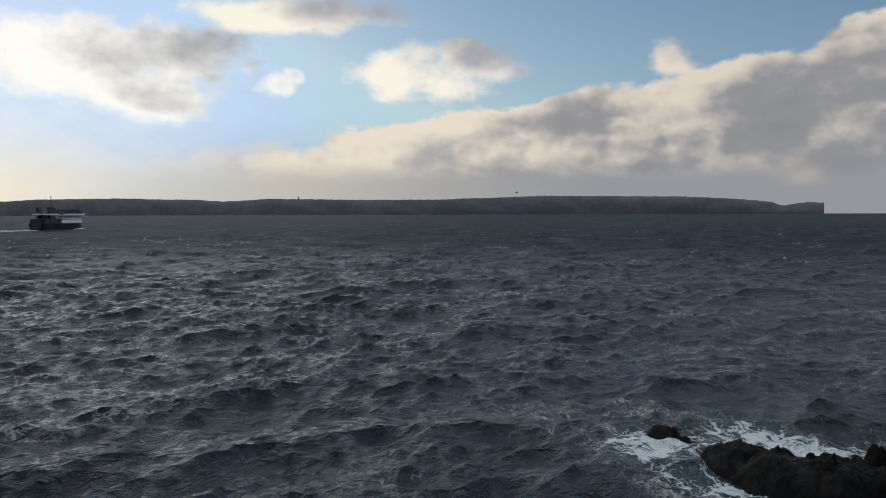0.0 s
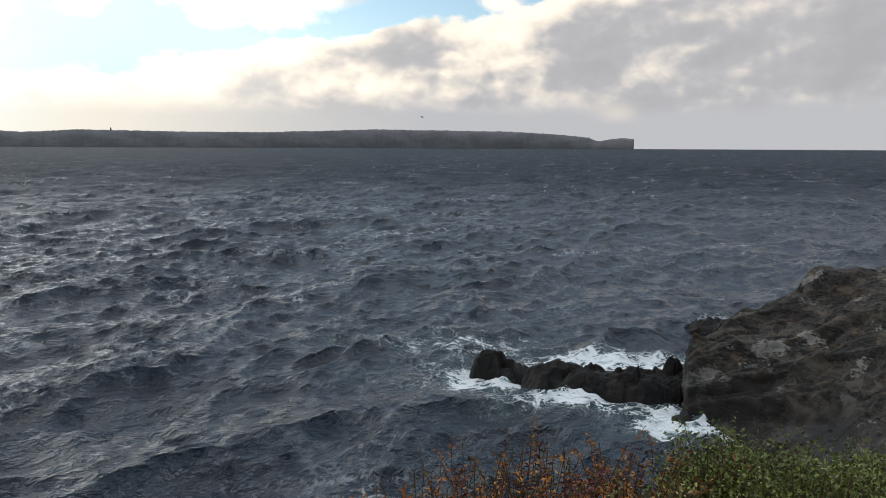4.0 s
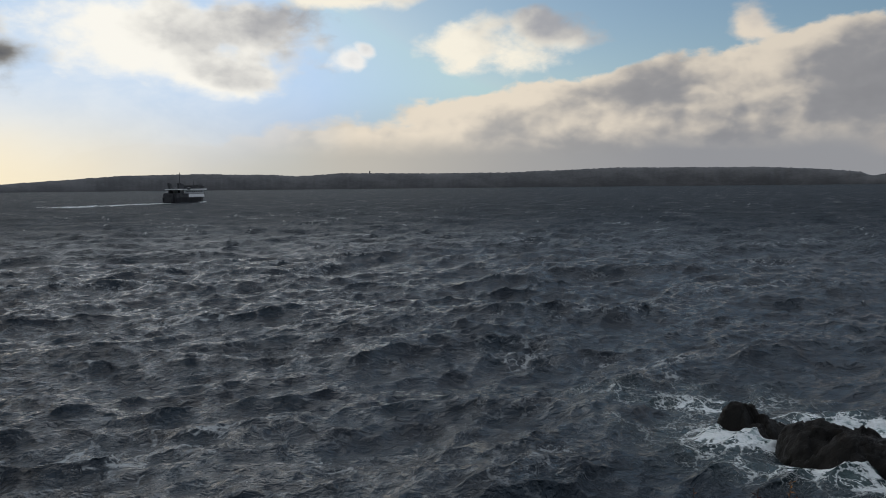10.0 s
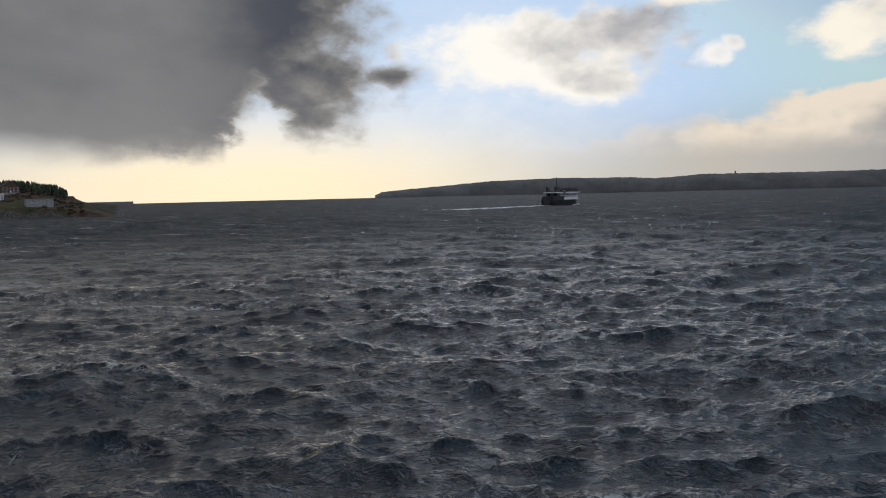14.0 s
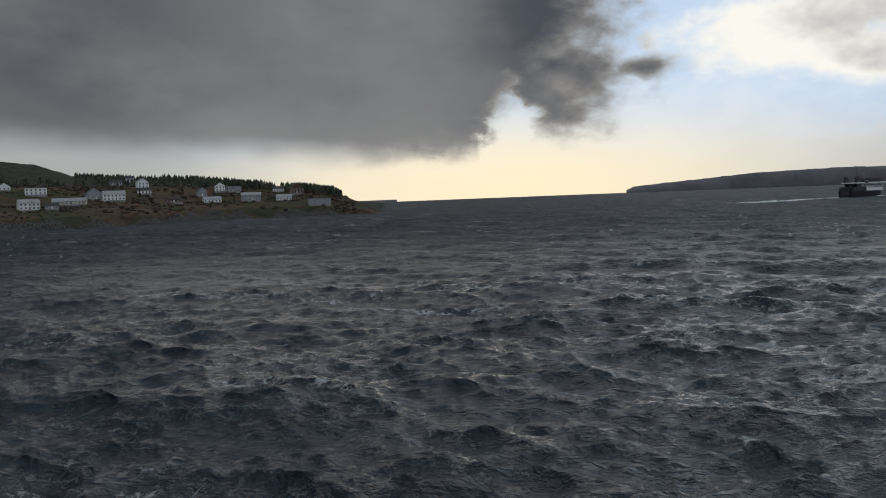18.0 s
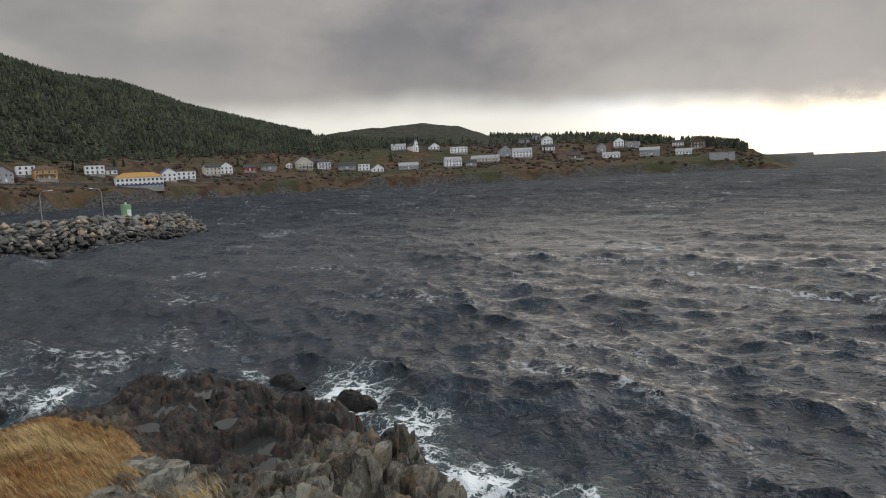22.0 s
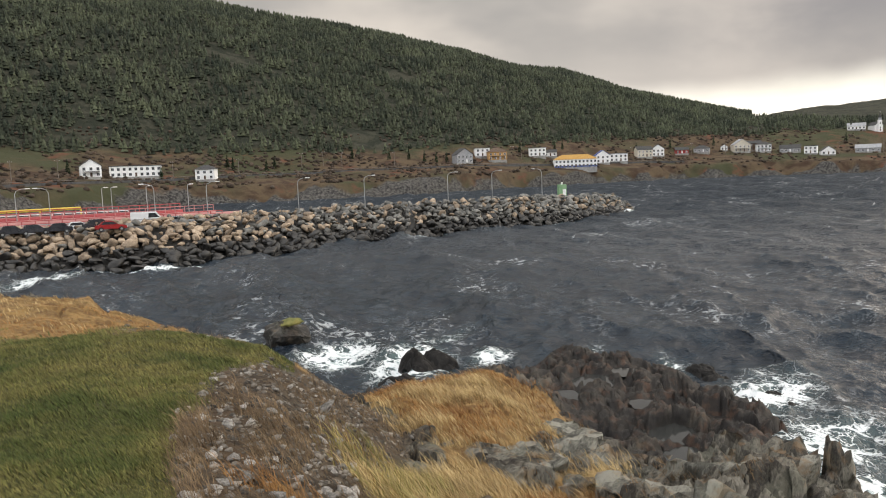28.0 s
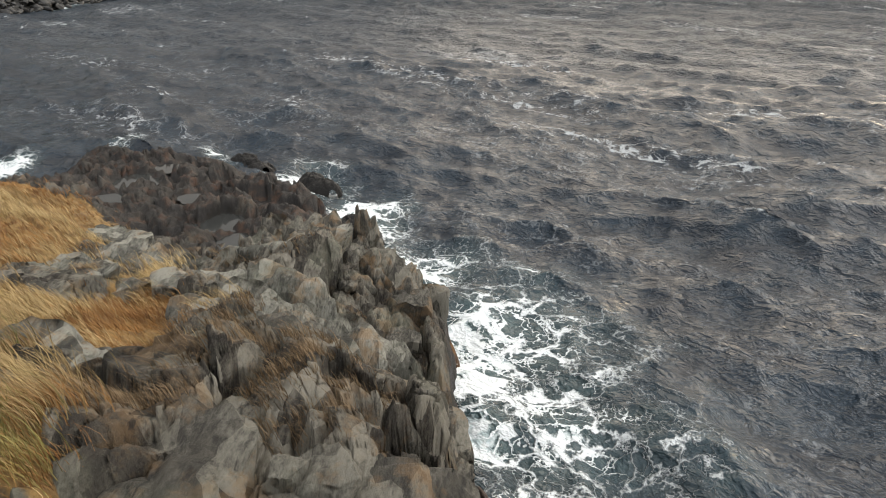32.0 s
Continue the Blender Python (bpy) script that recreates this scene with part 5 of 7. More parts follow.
# ---------------------------------------------------------------- vehicles on the quay
def car(m, paint, label, length=4.5, height=1.5, kind="car"):
    c = thing(kind, m, label, kind, "vehicles on the quay")
    L, H = length / 2, height
    if kind == "van":
        shape = [(-L, 0.35), (-L, H), (L * 0.45, H), (L * 0.75, H * 0.55), (L, H * 0.45), (L, 0.35)]
        glass = [(L * 0.02, H * 0.58), (L * 0.05, H * 0.9), (L * 0.42, H * 0.9), (L * 0.66, H * 0.58)]
    else:
        shape = [(-L, 0.35), (-L * 0.97, H * 0.62), (-L * 0.7, H * 0.66), (-L * 0.5, H), (L * 0.15, H), (L * 0.45, H * 0.64), (L * 0.95, H * 0.54), (L, 0.35)]
        glass = [(-L * 0.62, H * 0.68), (-L * 0.47, H * 0.94), (L * 0.12, H * 0.94), (L * 0.38, H * 0.68)]
    bm = prism(bmesh.new(), shape, -0.88, 0.88)
    bmesh.ops.bevel(bm, geom=list(bm.edges), offset=0.07, segments=2, affect="EDGES")
    part("body", bm, paint, c)
    part("side_window", prism(bmesh.new(), glass, -0.895, 0.895), M_PANE, c)
    bm = prism(bmesh.new(), [(0, -0.02), (0.02, 0), (0.3, -H * 0.3), (0.28, -H * 0.3 - 0.02)], -0.7, 0.7)
    bmesh.ops.translate(bm, verts=bm.verts, vec=(L * (0.47 if kind == "van" else 0.18), 0, H * 0.96))
    part("windscreen", bm, M_PANE, c)
    wheel = None
    for sx in (-0.62, 0.62):
        for sy in (-0.84, 0.84):
            if wheel is None:
                wheel = tubed((0, -0.11, 0), (0, 0.11, 0), 0.33, sides=14)
                ob = part("wheel", wheel, M_TYRE, c)
                wheel = ob.data
                ob.location = (sx * L, sy, 0.33)
                rim = part("rim", tubed((0, -0.12, 0), (0, 0.12, 0), 0.18, sides=10), M_GALV, ob).data
            else:
                ob = shared("wheel", wheel, c, Matrix.Translation((sx * L, sy, 0.33)))
                shared("rim", rim, ob)
    for sy in (-0.6, 0.6):
        part("headlight", boxed(L * 0.985, sy, H * 0.36, 0.06, 0.3, 0.14), M_TRIM, c)
    return c


def quay_spot(az, back, turn):
    return facing(az, float(np.interp(az, MOLE_AZ, MOLE_D)) + back, QUAY + 0.04, turn)


car(quay_spot(-148.7, 17.5, -3), M_CAR_WHITE, "white cargo van parked on the quay", 5.4, 2.2, "van")
car(quay_spot(-155.9, 7.5, 10), M_CAR_DARK, "dark hatchback parked behind the boulders")
car(quay_spot(-154.6, 8.2, 175), M_CAR_DARK, "black saloon parked behind the boulders")
car(quay_spot(-153.2, 10, 5), M_CAR_WHITE, "white hatchback parked in the lane")
car(quay_spot(-151.9, 10, 8), M_CAR_DARK, "dark pickup-sized car in the lane", 5.2, 1.75)
car(quay_spot(-151.2, 6.8, 4), M_CAR_RED, "small red car close to the boulders")
car(quay_spot(-157.2, 8, 3), M_CAR_DARK, "dark car at the quay's landward end")
car(quay_spot(-146.6, 11, 3), M_CAR_SILVER, "grey car behind the breakwater's crest")
car(quay_spot(-158.6, 12, 3), M_CAR_SILVER, "silver car in the ferry lane")


# ---------------------------------------------------------------- lamps and the harbour beacon
def lamp_post(az, r, z, turn, arm=True):
    p = thing("street_lamp", facing(az, r, z, turn), "tall grey steel quay lamp" + (" with a curved arm" if arm else " with a plain top"), "street lamp", "quay lamps")
    part("pole", tubed((0, 0, -1), (0, 0, 6.3), 0.10, 0.065), M_GALV, p)
    bm = bmesh.new()
    pts = [Vector((0, 0, 6.2)), Vector((0.25, 0, 6.75)), Vector((0.9, 0, 7.05)), Vector((1.6, 0, 7.1))] if arm else [Vector((0, 0, 6.3)), Vector((0.4, 0, 6.45))]
    for a, b in zip(pts, pts[1:]):
        tube(bm, a, b, 0.06, sides=6)
    part("arm", bm, M_GALV, p)
    part("lamp_head", boxed(pts[-1].x + 0.35, 0, pts[-1].z - 0.08, 0.8, 0.3, 0.16, 0.05), M_TRIM, p)
    part("base", boxed(0, 0, -0.3, 0.5, 0.5, 0.5, 0.05), M_CONCRETE, p)


for a, back, turn in ((-156.9, 26, 0), (-154.9, 25, 180), (-148.2, 22, 180), (-144.6, 20, 0), (-138.0, 17, 0), (-133.0, 15, 0), (-126.6, 15, 0), (-123.2, 15, 0), (-119.4, 14, 180)):
    lamp_post(a, float(np.interp(a, MOLE_AZ, MOLE_D)) + back, QUAY - 0.3, turn)
for a, back in ((-151.6, 40), (-151.0, 44), (-148.7, 42), (-145.9, 40)):
    lamp_post(a, float(np.interp(a, MOLE_AZ, MOLE_D)) + back, QUAY, 0, False)
beacon = thing("harbour_beacon", facing(-117.9, 182, 4.9, 20), "small green and white harbour beacon on the boulders", "beacon")
part("base", boxed(0, 0, -0.8, 2.6, 2.2, 1.0, 0.05), M_CONCRETE, beacon)
part("cabinet", boxed(0, 0, 0.2, 1.9, 1.4, 2.7, 0.06), M_GREEN, beacon, "pale green steel cabinet")
part("door", boxed(0.35, -0.72, 0.3, 0.8, 0.06, 1.5), M_TRIM, beacon, "white door")
part("lantern", tubed((0, 0, 2.9), (0, 0, 3.4), 0.2), M_TRIM, beacon)


# ---------------------------------------------------------------- houses across the cove
def spot(az, el, least=12.0):
    """The nearest ground across the cove that shows at that bearing and elevation."""
    r = far_land(np.array(az))[0] + least + np.arange(0, 500, 1.5)
    z = far_z(np.full(r.shape, float(az)), r)
    hit = np.nonzero(np.degrees(np.arctan2(z - EYE, r)) >= el)[0]
    i = hit[0] if len(hit) else len(r) // 2
    return float(r[i]), float(z[i])


def house(az, el, width, storeys, roof, wall, top, label, turn=0.0, deep=None, name="house", cols=None, porch=False, chimney=False, band=None):
    r, z = spot(az, el)
    h = thing(name, facing(az, r, z, turn), label, "house" if name == "house" else name, "houses across the cove")
    d, hh = deep or min(width * 0.7, 9.0), 2.7 * storeys + 0.5
    X, Y = width / 2, d / 2
    part("foundation", boxed(0, 0, -3.5, width - 0.1, d - 0.1, 4.0), M_CONCRETE, h)
    if roof == "front":  # gable towards the water
        up = width * 0.34
        part("wall", prism(bmesh.new(), [(-X, 0.45), (X, 0.45), (X, hh), (0, hh + up), (-X, hh)], -Y, Y), wall, h)
        s = math.hypot(X, up)
        for k in (-1, 1):
            bm = prism(bmesh.new(), [(0, hh + up + 0.22), (0, hh + up + 0.02), (k * (X + 0.45), hh - 0.45 * up / X + 0.02), (k * (X + 0.45), hh - 0.45 * up / X + 0.22)], -Y - 0.4, Y + 0.4)
            part("roof", bm, top, h)
    elif roof == "side":
        up = d * 0.3
        bm = prism(bmesh.new(), [(-Y, 0.45), (Y, 0.45), (Y, hh), (0, hh + up), (-Y, hh)], -X, X)
        bmesh.ops.rotate(bm, verts=bm.verts, cent=(0, 0, 0), matrix=Matrix.Rotation(radians(90), 3, "Z"))
        part("wall", bm, wall, h)
        for k in (-1, 1):
            bm = prism(bmesh.new(), [(0, hh + up + 0.22), (0, hh + up + 0.02), (k * (Y + 0.4), hh - 0.4 * up / Y + 0.02), (k * (Y + 0.4), hh - 0.4 * up / Y + 0.22)], -X - 0.4, X + 0.4)
            bmesh.ops.rotate(bm, verts=bm.verts, cent=(0, 0, 0), matrix=Matrix.Rotation(radians(90), 3, "Z"))
            part("roof", bm, top, h)
    elif roof == "hip":
        part("wall", boxed(0, 0, 0.45, width, d, hh - 0.45), wall, h)
        bm = bmesh.new()
        up = d * 0.3
        lo = [bm.verts.new(p) for p in ((-X - 0.5, -Y - 0.5, hh), (X + 0.5, -Y - 0.5, hh), (X + 0.5, Y + 0.5, hh), (-X - 0.5, Y + 0.5, hh))]
        hi = [bm.verts.new(p) for p in ((-max(X - Y, 0.3), 0, hh + up), (max(X - Y, 0.3), 0, hh + up))]
        for f in ((lo[0], lo[1], hi[1], hi[0]), (lo[2], lo[3], hi[0], hi[1]), (lo[1], lo[2], hi[1]), (lo[3], lo[0], hi[0]), lo[::-1]):
            bm.faces.new(f)
        bmesh.ops.recalc_face_normals(bm, faces=bm.faces)
        part("roof", bm, top, h)
    else:  # flat
        part("wall", boxed(0, 0, 0.45, width, d, hh - 0.45), wall, h)
        part("roof", boxed(0, 0, hh, width + 0.7, d + 0.7, 0.35, 0.05), top, h)
    n = cols or max(2, round(width / 3.1))
    door_at = n // 2 if n > 2 else -1
    frame_me = pane_me = None
    for s in range(storeys):
        for i in range(n):
            x, zz = (i + 0.5) / n * width - X, 0.45 + 2.7 * s + 0.85
            if s == 0 and i == door_at:
                dr = part("door", boxed(x, -Y - 0.04, 0.5, 1.0, 0.12, 2.05), M_TRIM if wall not in (M_WHITE, M_CREAM) else M_BROWN, h)
                part("step", boxed(x, -Y - 0.7, -0.6, 1.6, 1.3, 1.0), M_CONCRETE, h)
                continue
            if frame_me is None:
                bm = bmesh.new()
                for sx in (-0.62, 0, 0.62):
                    box(bm, sx, 0, -0.7, 0.1, 0.14, 1.4)
                for sz in (-0.75, 0.65):
                    box(bm, 0, 0, sz, 1.4, 0.15, 0.1)
                win = part("window", bm, M_TRIM if wall not in (M_WHITE,) else M_GREY, h)
                frame_me = win.data
                pane_me = part("pane", boxed(0, 0.02, -0.66, 1.2, 0.1, 1.32), M_PANE, win).data
                win.location = (x, -Y - 0.02, zz + 0.35)
            else:
                win = shared("window", frame_me, h, Matrix.Translation((x, -Y - 0.02, zz + 0.35)))
                shared("pane", pane_me, win)
    if band:
        part("ground_floor_panel", boxed(0, -Y - 0.005, 0.5, width + 0.02, 0.08, 1.1), band, h, "blue painted band")
    if porch:
        part("porch_roof", boxed(0, -Y - 1.2, 2.9, width * 0.8, 2.4, 0.2), top, h)
        for x in np.linspace(-0.38, 0.38, 4):
            part("porch_post", boxed(x * width, -Y - 2.2, 0, 0.16, 0.16, 2.9), M_TRIM, h)
        part("porch_floor", boxed(0, -Y - 1.2, -1.5, width * 0.8, 2.4, 1.9), M_CONCRETE, h)
    if chimney:
        part("chimney", boxed(X * 0.4, 0.6, hh, 0.8, 0.8, 2.6), M_BROWN, h)
    return h


house(-152.2, 0.47, 9.5, 2, "front", M_WHITE, M_ROOF, "white gabled two-storey house with a grey porch", 6, porch=True, chimney=True)
house(-149.3, 0.38, 25, 2, "flat", M_WHITE, M_ROOF, "long white two-storey block with rows of windows", 3, 9, cols=9)
house(-144.5, 0.02, 10, 2, "hip", M_WHITE, M_ROOF, "small white house with a dark hipped roof on the slope", -14, 8, cols=3)
house(-125.4, 0.55, 11.5, 2, "front", M_GREY, M_ROOF, "pale grey gabled house above the bank", 25)
house(-123.9, 1.0, 10, 2, "flat", M_WHITE, M_ROOF, "white flat-roofed house behind the ochre one", 10)
house(-122.8, 0.66, 13, 2, "hip", M_OCHRE, M_BROWN, "ochre house with a brown roof and arched porch", 12, 10, porch=True)
house(-119.7, 0.85, 12, 2, "flat", M_WHITE, M_GREY, "white modern two-storey house on the rise", 5)
house(-118.7, 0.8, 9, 1, "side", M_WHITE, M_ROOF, "low white bungalow beside the modern house", 0)
house(-116.9, -0.12, 29, 2, "hip", M_WHITE, M_ROOF_GOLD, "long inn with a golden roof and blue ground floor", 8, 11, cols=11, band=M_BLUE)
house(-114.9, 0.15, 10, 2, "front", M_WHITE, M_BLUE, "white gabled house with blue trim", 14)
house(-113.7, 0.2, 13, 2, "flat", M_WHITE, M_GREY, "white two-storey house with a long balcony", 4)
house(-111.9, 0.45, 12, 2, "side", M_CREAM, M_ROOF, "cream house with a long dark roof", 20)
house(-110.9, 0.5, 9.5, 2, "front", M_WHITE, M_ROOF, "white gabled house facing the cove", 12)
house(-109.2, 0.6, 10, 1, "side", M_RED, M_ROOF, "low red shed by the road", 8)
house(-107.8, 0.65, 12, 1, "hip", M_GREY, M_ROOF, "grey bungalow with a dark roof", -5)
house(-106.3, 0.68, 5, 1, "front", M_WHITE, M_ROOF, "tiny white cabin by the road", 5)
house(-105.2, 0.55, 13, 2, "front", M_CREAM, M_GREY, "large cream gabled house with a wide porch", 18, porch=True)
house(-104.3, 0.6, 10, 2, "side", M_BROWN, M_ROOF, "brown house wing with a grey roof", 18)
house(-103.7, 0.5, 11, 2, "hip", M_WHITE, M_ROOF, "white house with a dark hipped roof", 8, porch=True)
house(-102.0, 0.4, 15, 1, "side", M_GREY, M_ROOF, "grey bungalow above the rocks", 0)
house(-100.7, 0.25, 9, 2, "flat", M_WHITE, M_ROOF, "white two-storey house with a flat roof", -6)
house(-99.7, 0.12, 10, 1, "front", M_WHITE, M_ROOF, "low white gabled house near the rocks", 14)
house(-97.3, 0.2, 17, 1, "side", M_GREY, M_GREY, "long pale grey shed", 0)
house(-93.9, 0.25, 15, 2, "side", M_WHITE, M_GREY, "white house with a grey roof above the shore", 12)
house(-92.5, 0.25, 10, 1, "side", M_GREY, M_ROOF, "small grey bungalow above the shore", 0)
house(-93.4, 1.22, 17, 2, "flat", M_WHITE, M_GREY, "large white building high on the slope", 0, 10)
house(-95.3, 1.6, 10, 1, "front", M_WHITE, M_ROOF, "small white house near the church", 15)
house(-98.0, 1.7, 14, 1, "side", M_WHITE, M_GREY, "white hall beside the church", 0)
house(-91.4, 0.5, 26, 1, "side", M_CREAM, M_GREY, "long cream row above the bank", -8)
house(-89.9, 0.8, 13, 2, "front", M_GREY, M_ROOF, "grey gabled house on the slope", 10)
house(-88.6, 0.7, 18, 2, "side", M_WHITE, M_GREY, "wide white house with a pale roof", 6)
house(-88.4, 1.75, 12, 1, "side", M_GREY, M_ROOF, "grey house under the trees", 0)
house(-87.5, 1.95, 10, 2, "side", M_GREY, M_ROOF, "tall grey house on the ridge", 0)
house(-86.7, 1.5, 10, 2, "front", M_WHITE, M_GREY, "white gabled house on the ridge", 20)
house(-86.6, 1.1, 12, 1, "side", M_WHITE, M_ROOF, "white bungalow on the slope", 5)
house(-84.6, 0.4, 15, 1, "hip", M_BROWN, M_ROOF, "brown bungalow above the bank", -4)
house(-82.7, 0.8, 9, 2, "front", M_GREY, M_ROOF, "grey house with a steep gable", 18)
house(-82.0, 0.3, 17, 1, "side", M_WHITE, M_GREY, "white shed close to the shore", 10)
house(-81.4, 1.1, 10, 2, "front", M_WHITE, M_ROOF, "white house with a dark gable under trees", 8)
house(-80.4, 1.0, 14, 2, "flat", M_GREY, M_GREY, "grey block on the slope", -10)
house(-79.2, 0.32, 19, 2, "side", M_GREY, M_GREY, "large grey house with a pale roof", 0)
house(-77.2, 0.95, 11, 1, "side", M_WHITE, M_ROOF, "white cottage on the headland", 5)
house(-75.9, 0.75, 15, 2, "front", M_BROWN, M_ROOF, "dark gabled house with white trim on the headland", 14)
house(-76.8, 0.3, 15, 1, "side", M_WHITE, M_GREY, "low white house on the headland", 0)
house(-74.2, -0.15, 21, 2, "flat", M_GREY, M_GREY, "big blank grey building at the headland's end", 6, 12, cols=2)


def church(az, el):
    r, z = spot(az, el)
    c = thing("church", facing(az, r, z, 25) @ Matrix.Scale(0.72, 4), "white wooden church with a tall pointed steeple", "church")
    X, Y, h = 4.5, 9.0, 5.5
    bm = prism(bmesh.new(), [(-X, -3), (X, -3), (X, h), (0, h + 4.2), (-X, h)], -Y, Y)
    part("nave", bm, M_WHITE, c)
    for k in (-1, 1):
        part("roof", prism(bmesh.new(), [(0, h + 4.45), (0, h + 4.2), (k * (X + 0.4), h - 0.2), (k * (X + 0.4), h + 0.05)], -Y - 0.3, Y + 0.3), M_ROOF, c)
    part("tower", boxed(0, -Y - 1.4, -3, 3.6, 3.6, 14.5, 0.05), M_WHITE, c)
    part("belfry", boxed(0, -Y - 1.4, 11.5, 2.8, 2.8, 2.6, 0.05), M_GREY, c)
    part("spire", tubed((0, -Y - 1.4, 14.1), (0, -Y - 1.4, 20.5), 1.9, 0.05, sides=8), M_ROOF, c)
    part("cross", box(boxed(0, -Y - 1.4, 20.4, 0.14, 0.14, 1.4), 0, -Y - 1.4, 21.2, 0.8, 0.14, 0.14), M_TRIM, c)
    for zz in (1.6, 6.6):
        part("window", boxed(0, -Y - 3.22, zz, 1.0, 0.1, 1.8), M_PANE, c)
    part("door", boxed(0, -Y - 3.22, -1.2, 1.4, 0.1, 2.3), M_BROWN, c)


church(-96.9, 1.62)


def utility_pole(az, el, turn, tall=9.5):
    r, z = spot(az, el)
    p = thing("utility_pole", facing(az, r, z, turn), "weathered wooden utility pole with a crossarm", "utility pole", "roadside poles")
    part("post", tubed((0, 0, -1.5), (0, 0, tall), 0.17, 0.12, sides=7), M_POLE, p)
    part("crossarm", boxed(0, 0, tall - 0.9, 2.2, 0.12, 0.14), M_POLE, p)
    for x in (-0.9, 0.9):
        part("insulator", tubed((x, 0, tall - 0.76), (x, 0, tall - 0.5), 0.07, sides=6), M_TRIM, p)


for a, e, t in ((-158.2, 0.5, 10), (-157.0, 0.4, 20), (-154.2, 0.45, 5), (-146.8, 0.2, 0), (-136.0, 0.7, 10), (-134.6, 0.6, 12), (-137.6, 0.6, 0), (-121.6, 0.75, 5), (-120.9, 0.7, 10), (-112.7, 0.35, 8),
                (-108.5, 0.5, 15), (-106.2, 0.4, 0), (-103.2, 0.35, 8), (-99.0, 0.15, 0), (-96.4, 0.1, 5), (-93.7, 0.1, 0), (-90.6, 0.4, 5), (-85.7, 0.35, 0), (-142.2, 0.3, 0), (-130.6, 0.55, 0)):
    utility_pole(a, e, t)


# the road along the shore with its guard rail
az = np.linspace(-165, -109, 150)
rr = np.array([spot(a, e)[0] for a, e in zip(az, np.interp(az, [-165, -150, -140, -130, -120, -109], [0.2, 0.15, 0.25, 0.35, 0.2, 0.15]))])
rr = np.convolve(np.pad(rr, 12, mode="edge"), np.ones(25) / 25, "valid")
rz = far_z(az, rr)
rz = np.convolve(np.pad(rz, 8, mode="edge"), np.ones(17) / 17, "valid") + 0.5
V = np.concatenate([np.stack([*polar(az, rr + b), rz + c], -1) for b, c in ((-4, -3), (-3.4, 0), (3.4, 0.05), (5, -2))])
tagged(new("road", mesh_of("road", V, grid_faces(4, 150), M_ASPHALT, False)), "narrow asphalt shore road on an embankment", "road", kind="structure")
guard = thing("guard_rail", Matrix(), "low grey guard rail beside the shore road", "guard rail")
pts = [Vector((*polar(a, r - 3.6), z)) for a, r, z in zip(az, rr, rz)]
bm = bmesh.new()
for p, q in zip(pts, pts[1:]):
    tube(bm, p + Vector((0, 0, 0.7)), q + Vector((0, 0, 0.7)), 0.10, sides=4)
part("rail", bm, M_POLE, guard)
post = tubed((0, 0, -0.4), (0, 0, 0.75), 0.09, sides=5)
me = None
for p in pts[::3]:
    if me is None:
        ob = part("post", post, M_POLE, guard)
        me, ob.location = ob.data, p
    else:
        shared("post", me, guard, Matrix.Translation(p))


# ---------------------------------------------------------------- woods and scrub
def spruce_arrays(n, az, r, tall, g):
    """Many small spruces as one soup of jagged tiers."""
    sides, tiers = 6, 3
    x, y = polar(az, r)
    z = far_z(az, r)
    V, F, base = [], [], 0
    ang = np.linspace(0, 2 * np.pi, sides, endpoint=False)
    for t in range(tiers):
        lo, hi = t / tiers * 0.8 + 0.05, min(1.0, t / tiers * 0.8 + 0.55)
        rad = 0.29 * (1 - t / tiers * 0.75)
        turn = g.uniform(0, 6.28, (n, 1))
        wob = g.uniform(0.6, 1.35, (n, sides))
        px = x[:, None] + np.cos(ang + turn) * rad * wob * tall[:, None]
        py = y[:, None] + np.sin(ang + turn) * rad * wob * tall[:, None]
        pz = z[:, None] + (lo + g.uniform(-0.05, 0.05, (n, sides))) * tall[:, None]
        ring = np.stack([px, py, pz], -1)
        tip = np.stack([x + g.normal(0, 0.012, n) * tall, y, z + hi * tall], -1)[:, None]
        both = np.concatenate([ring, tip], 1)
        V.append(both.reshape(-1, 3))
        idx = np.arange(n)[:, None] * (sides + 1) + base
        k = np.arange(sides)[None]
        F.append(np.stack([idx + k, idx + (k + 1) % sides, np.broadcast_to(idx + sides, (n, sides))], -1).reshape(-1, 3))
        base += n * (sides + 1)
    return np.concatenate(V), np.concatenate(F)


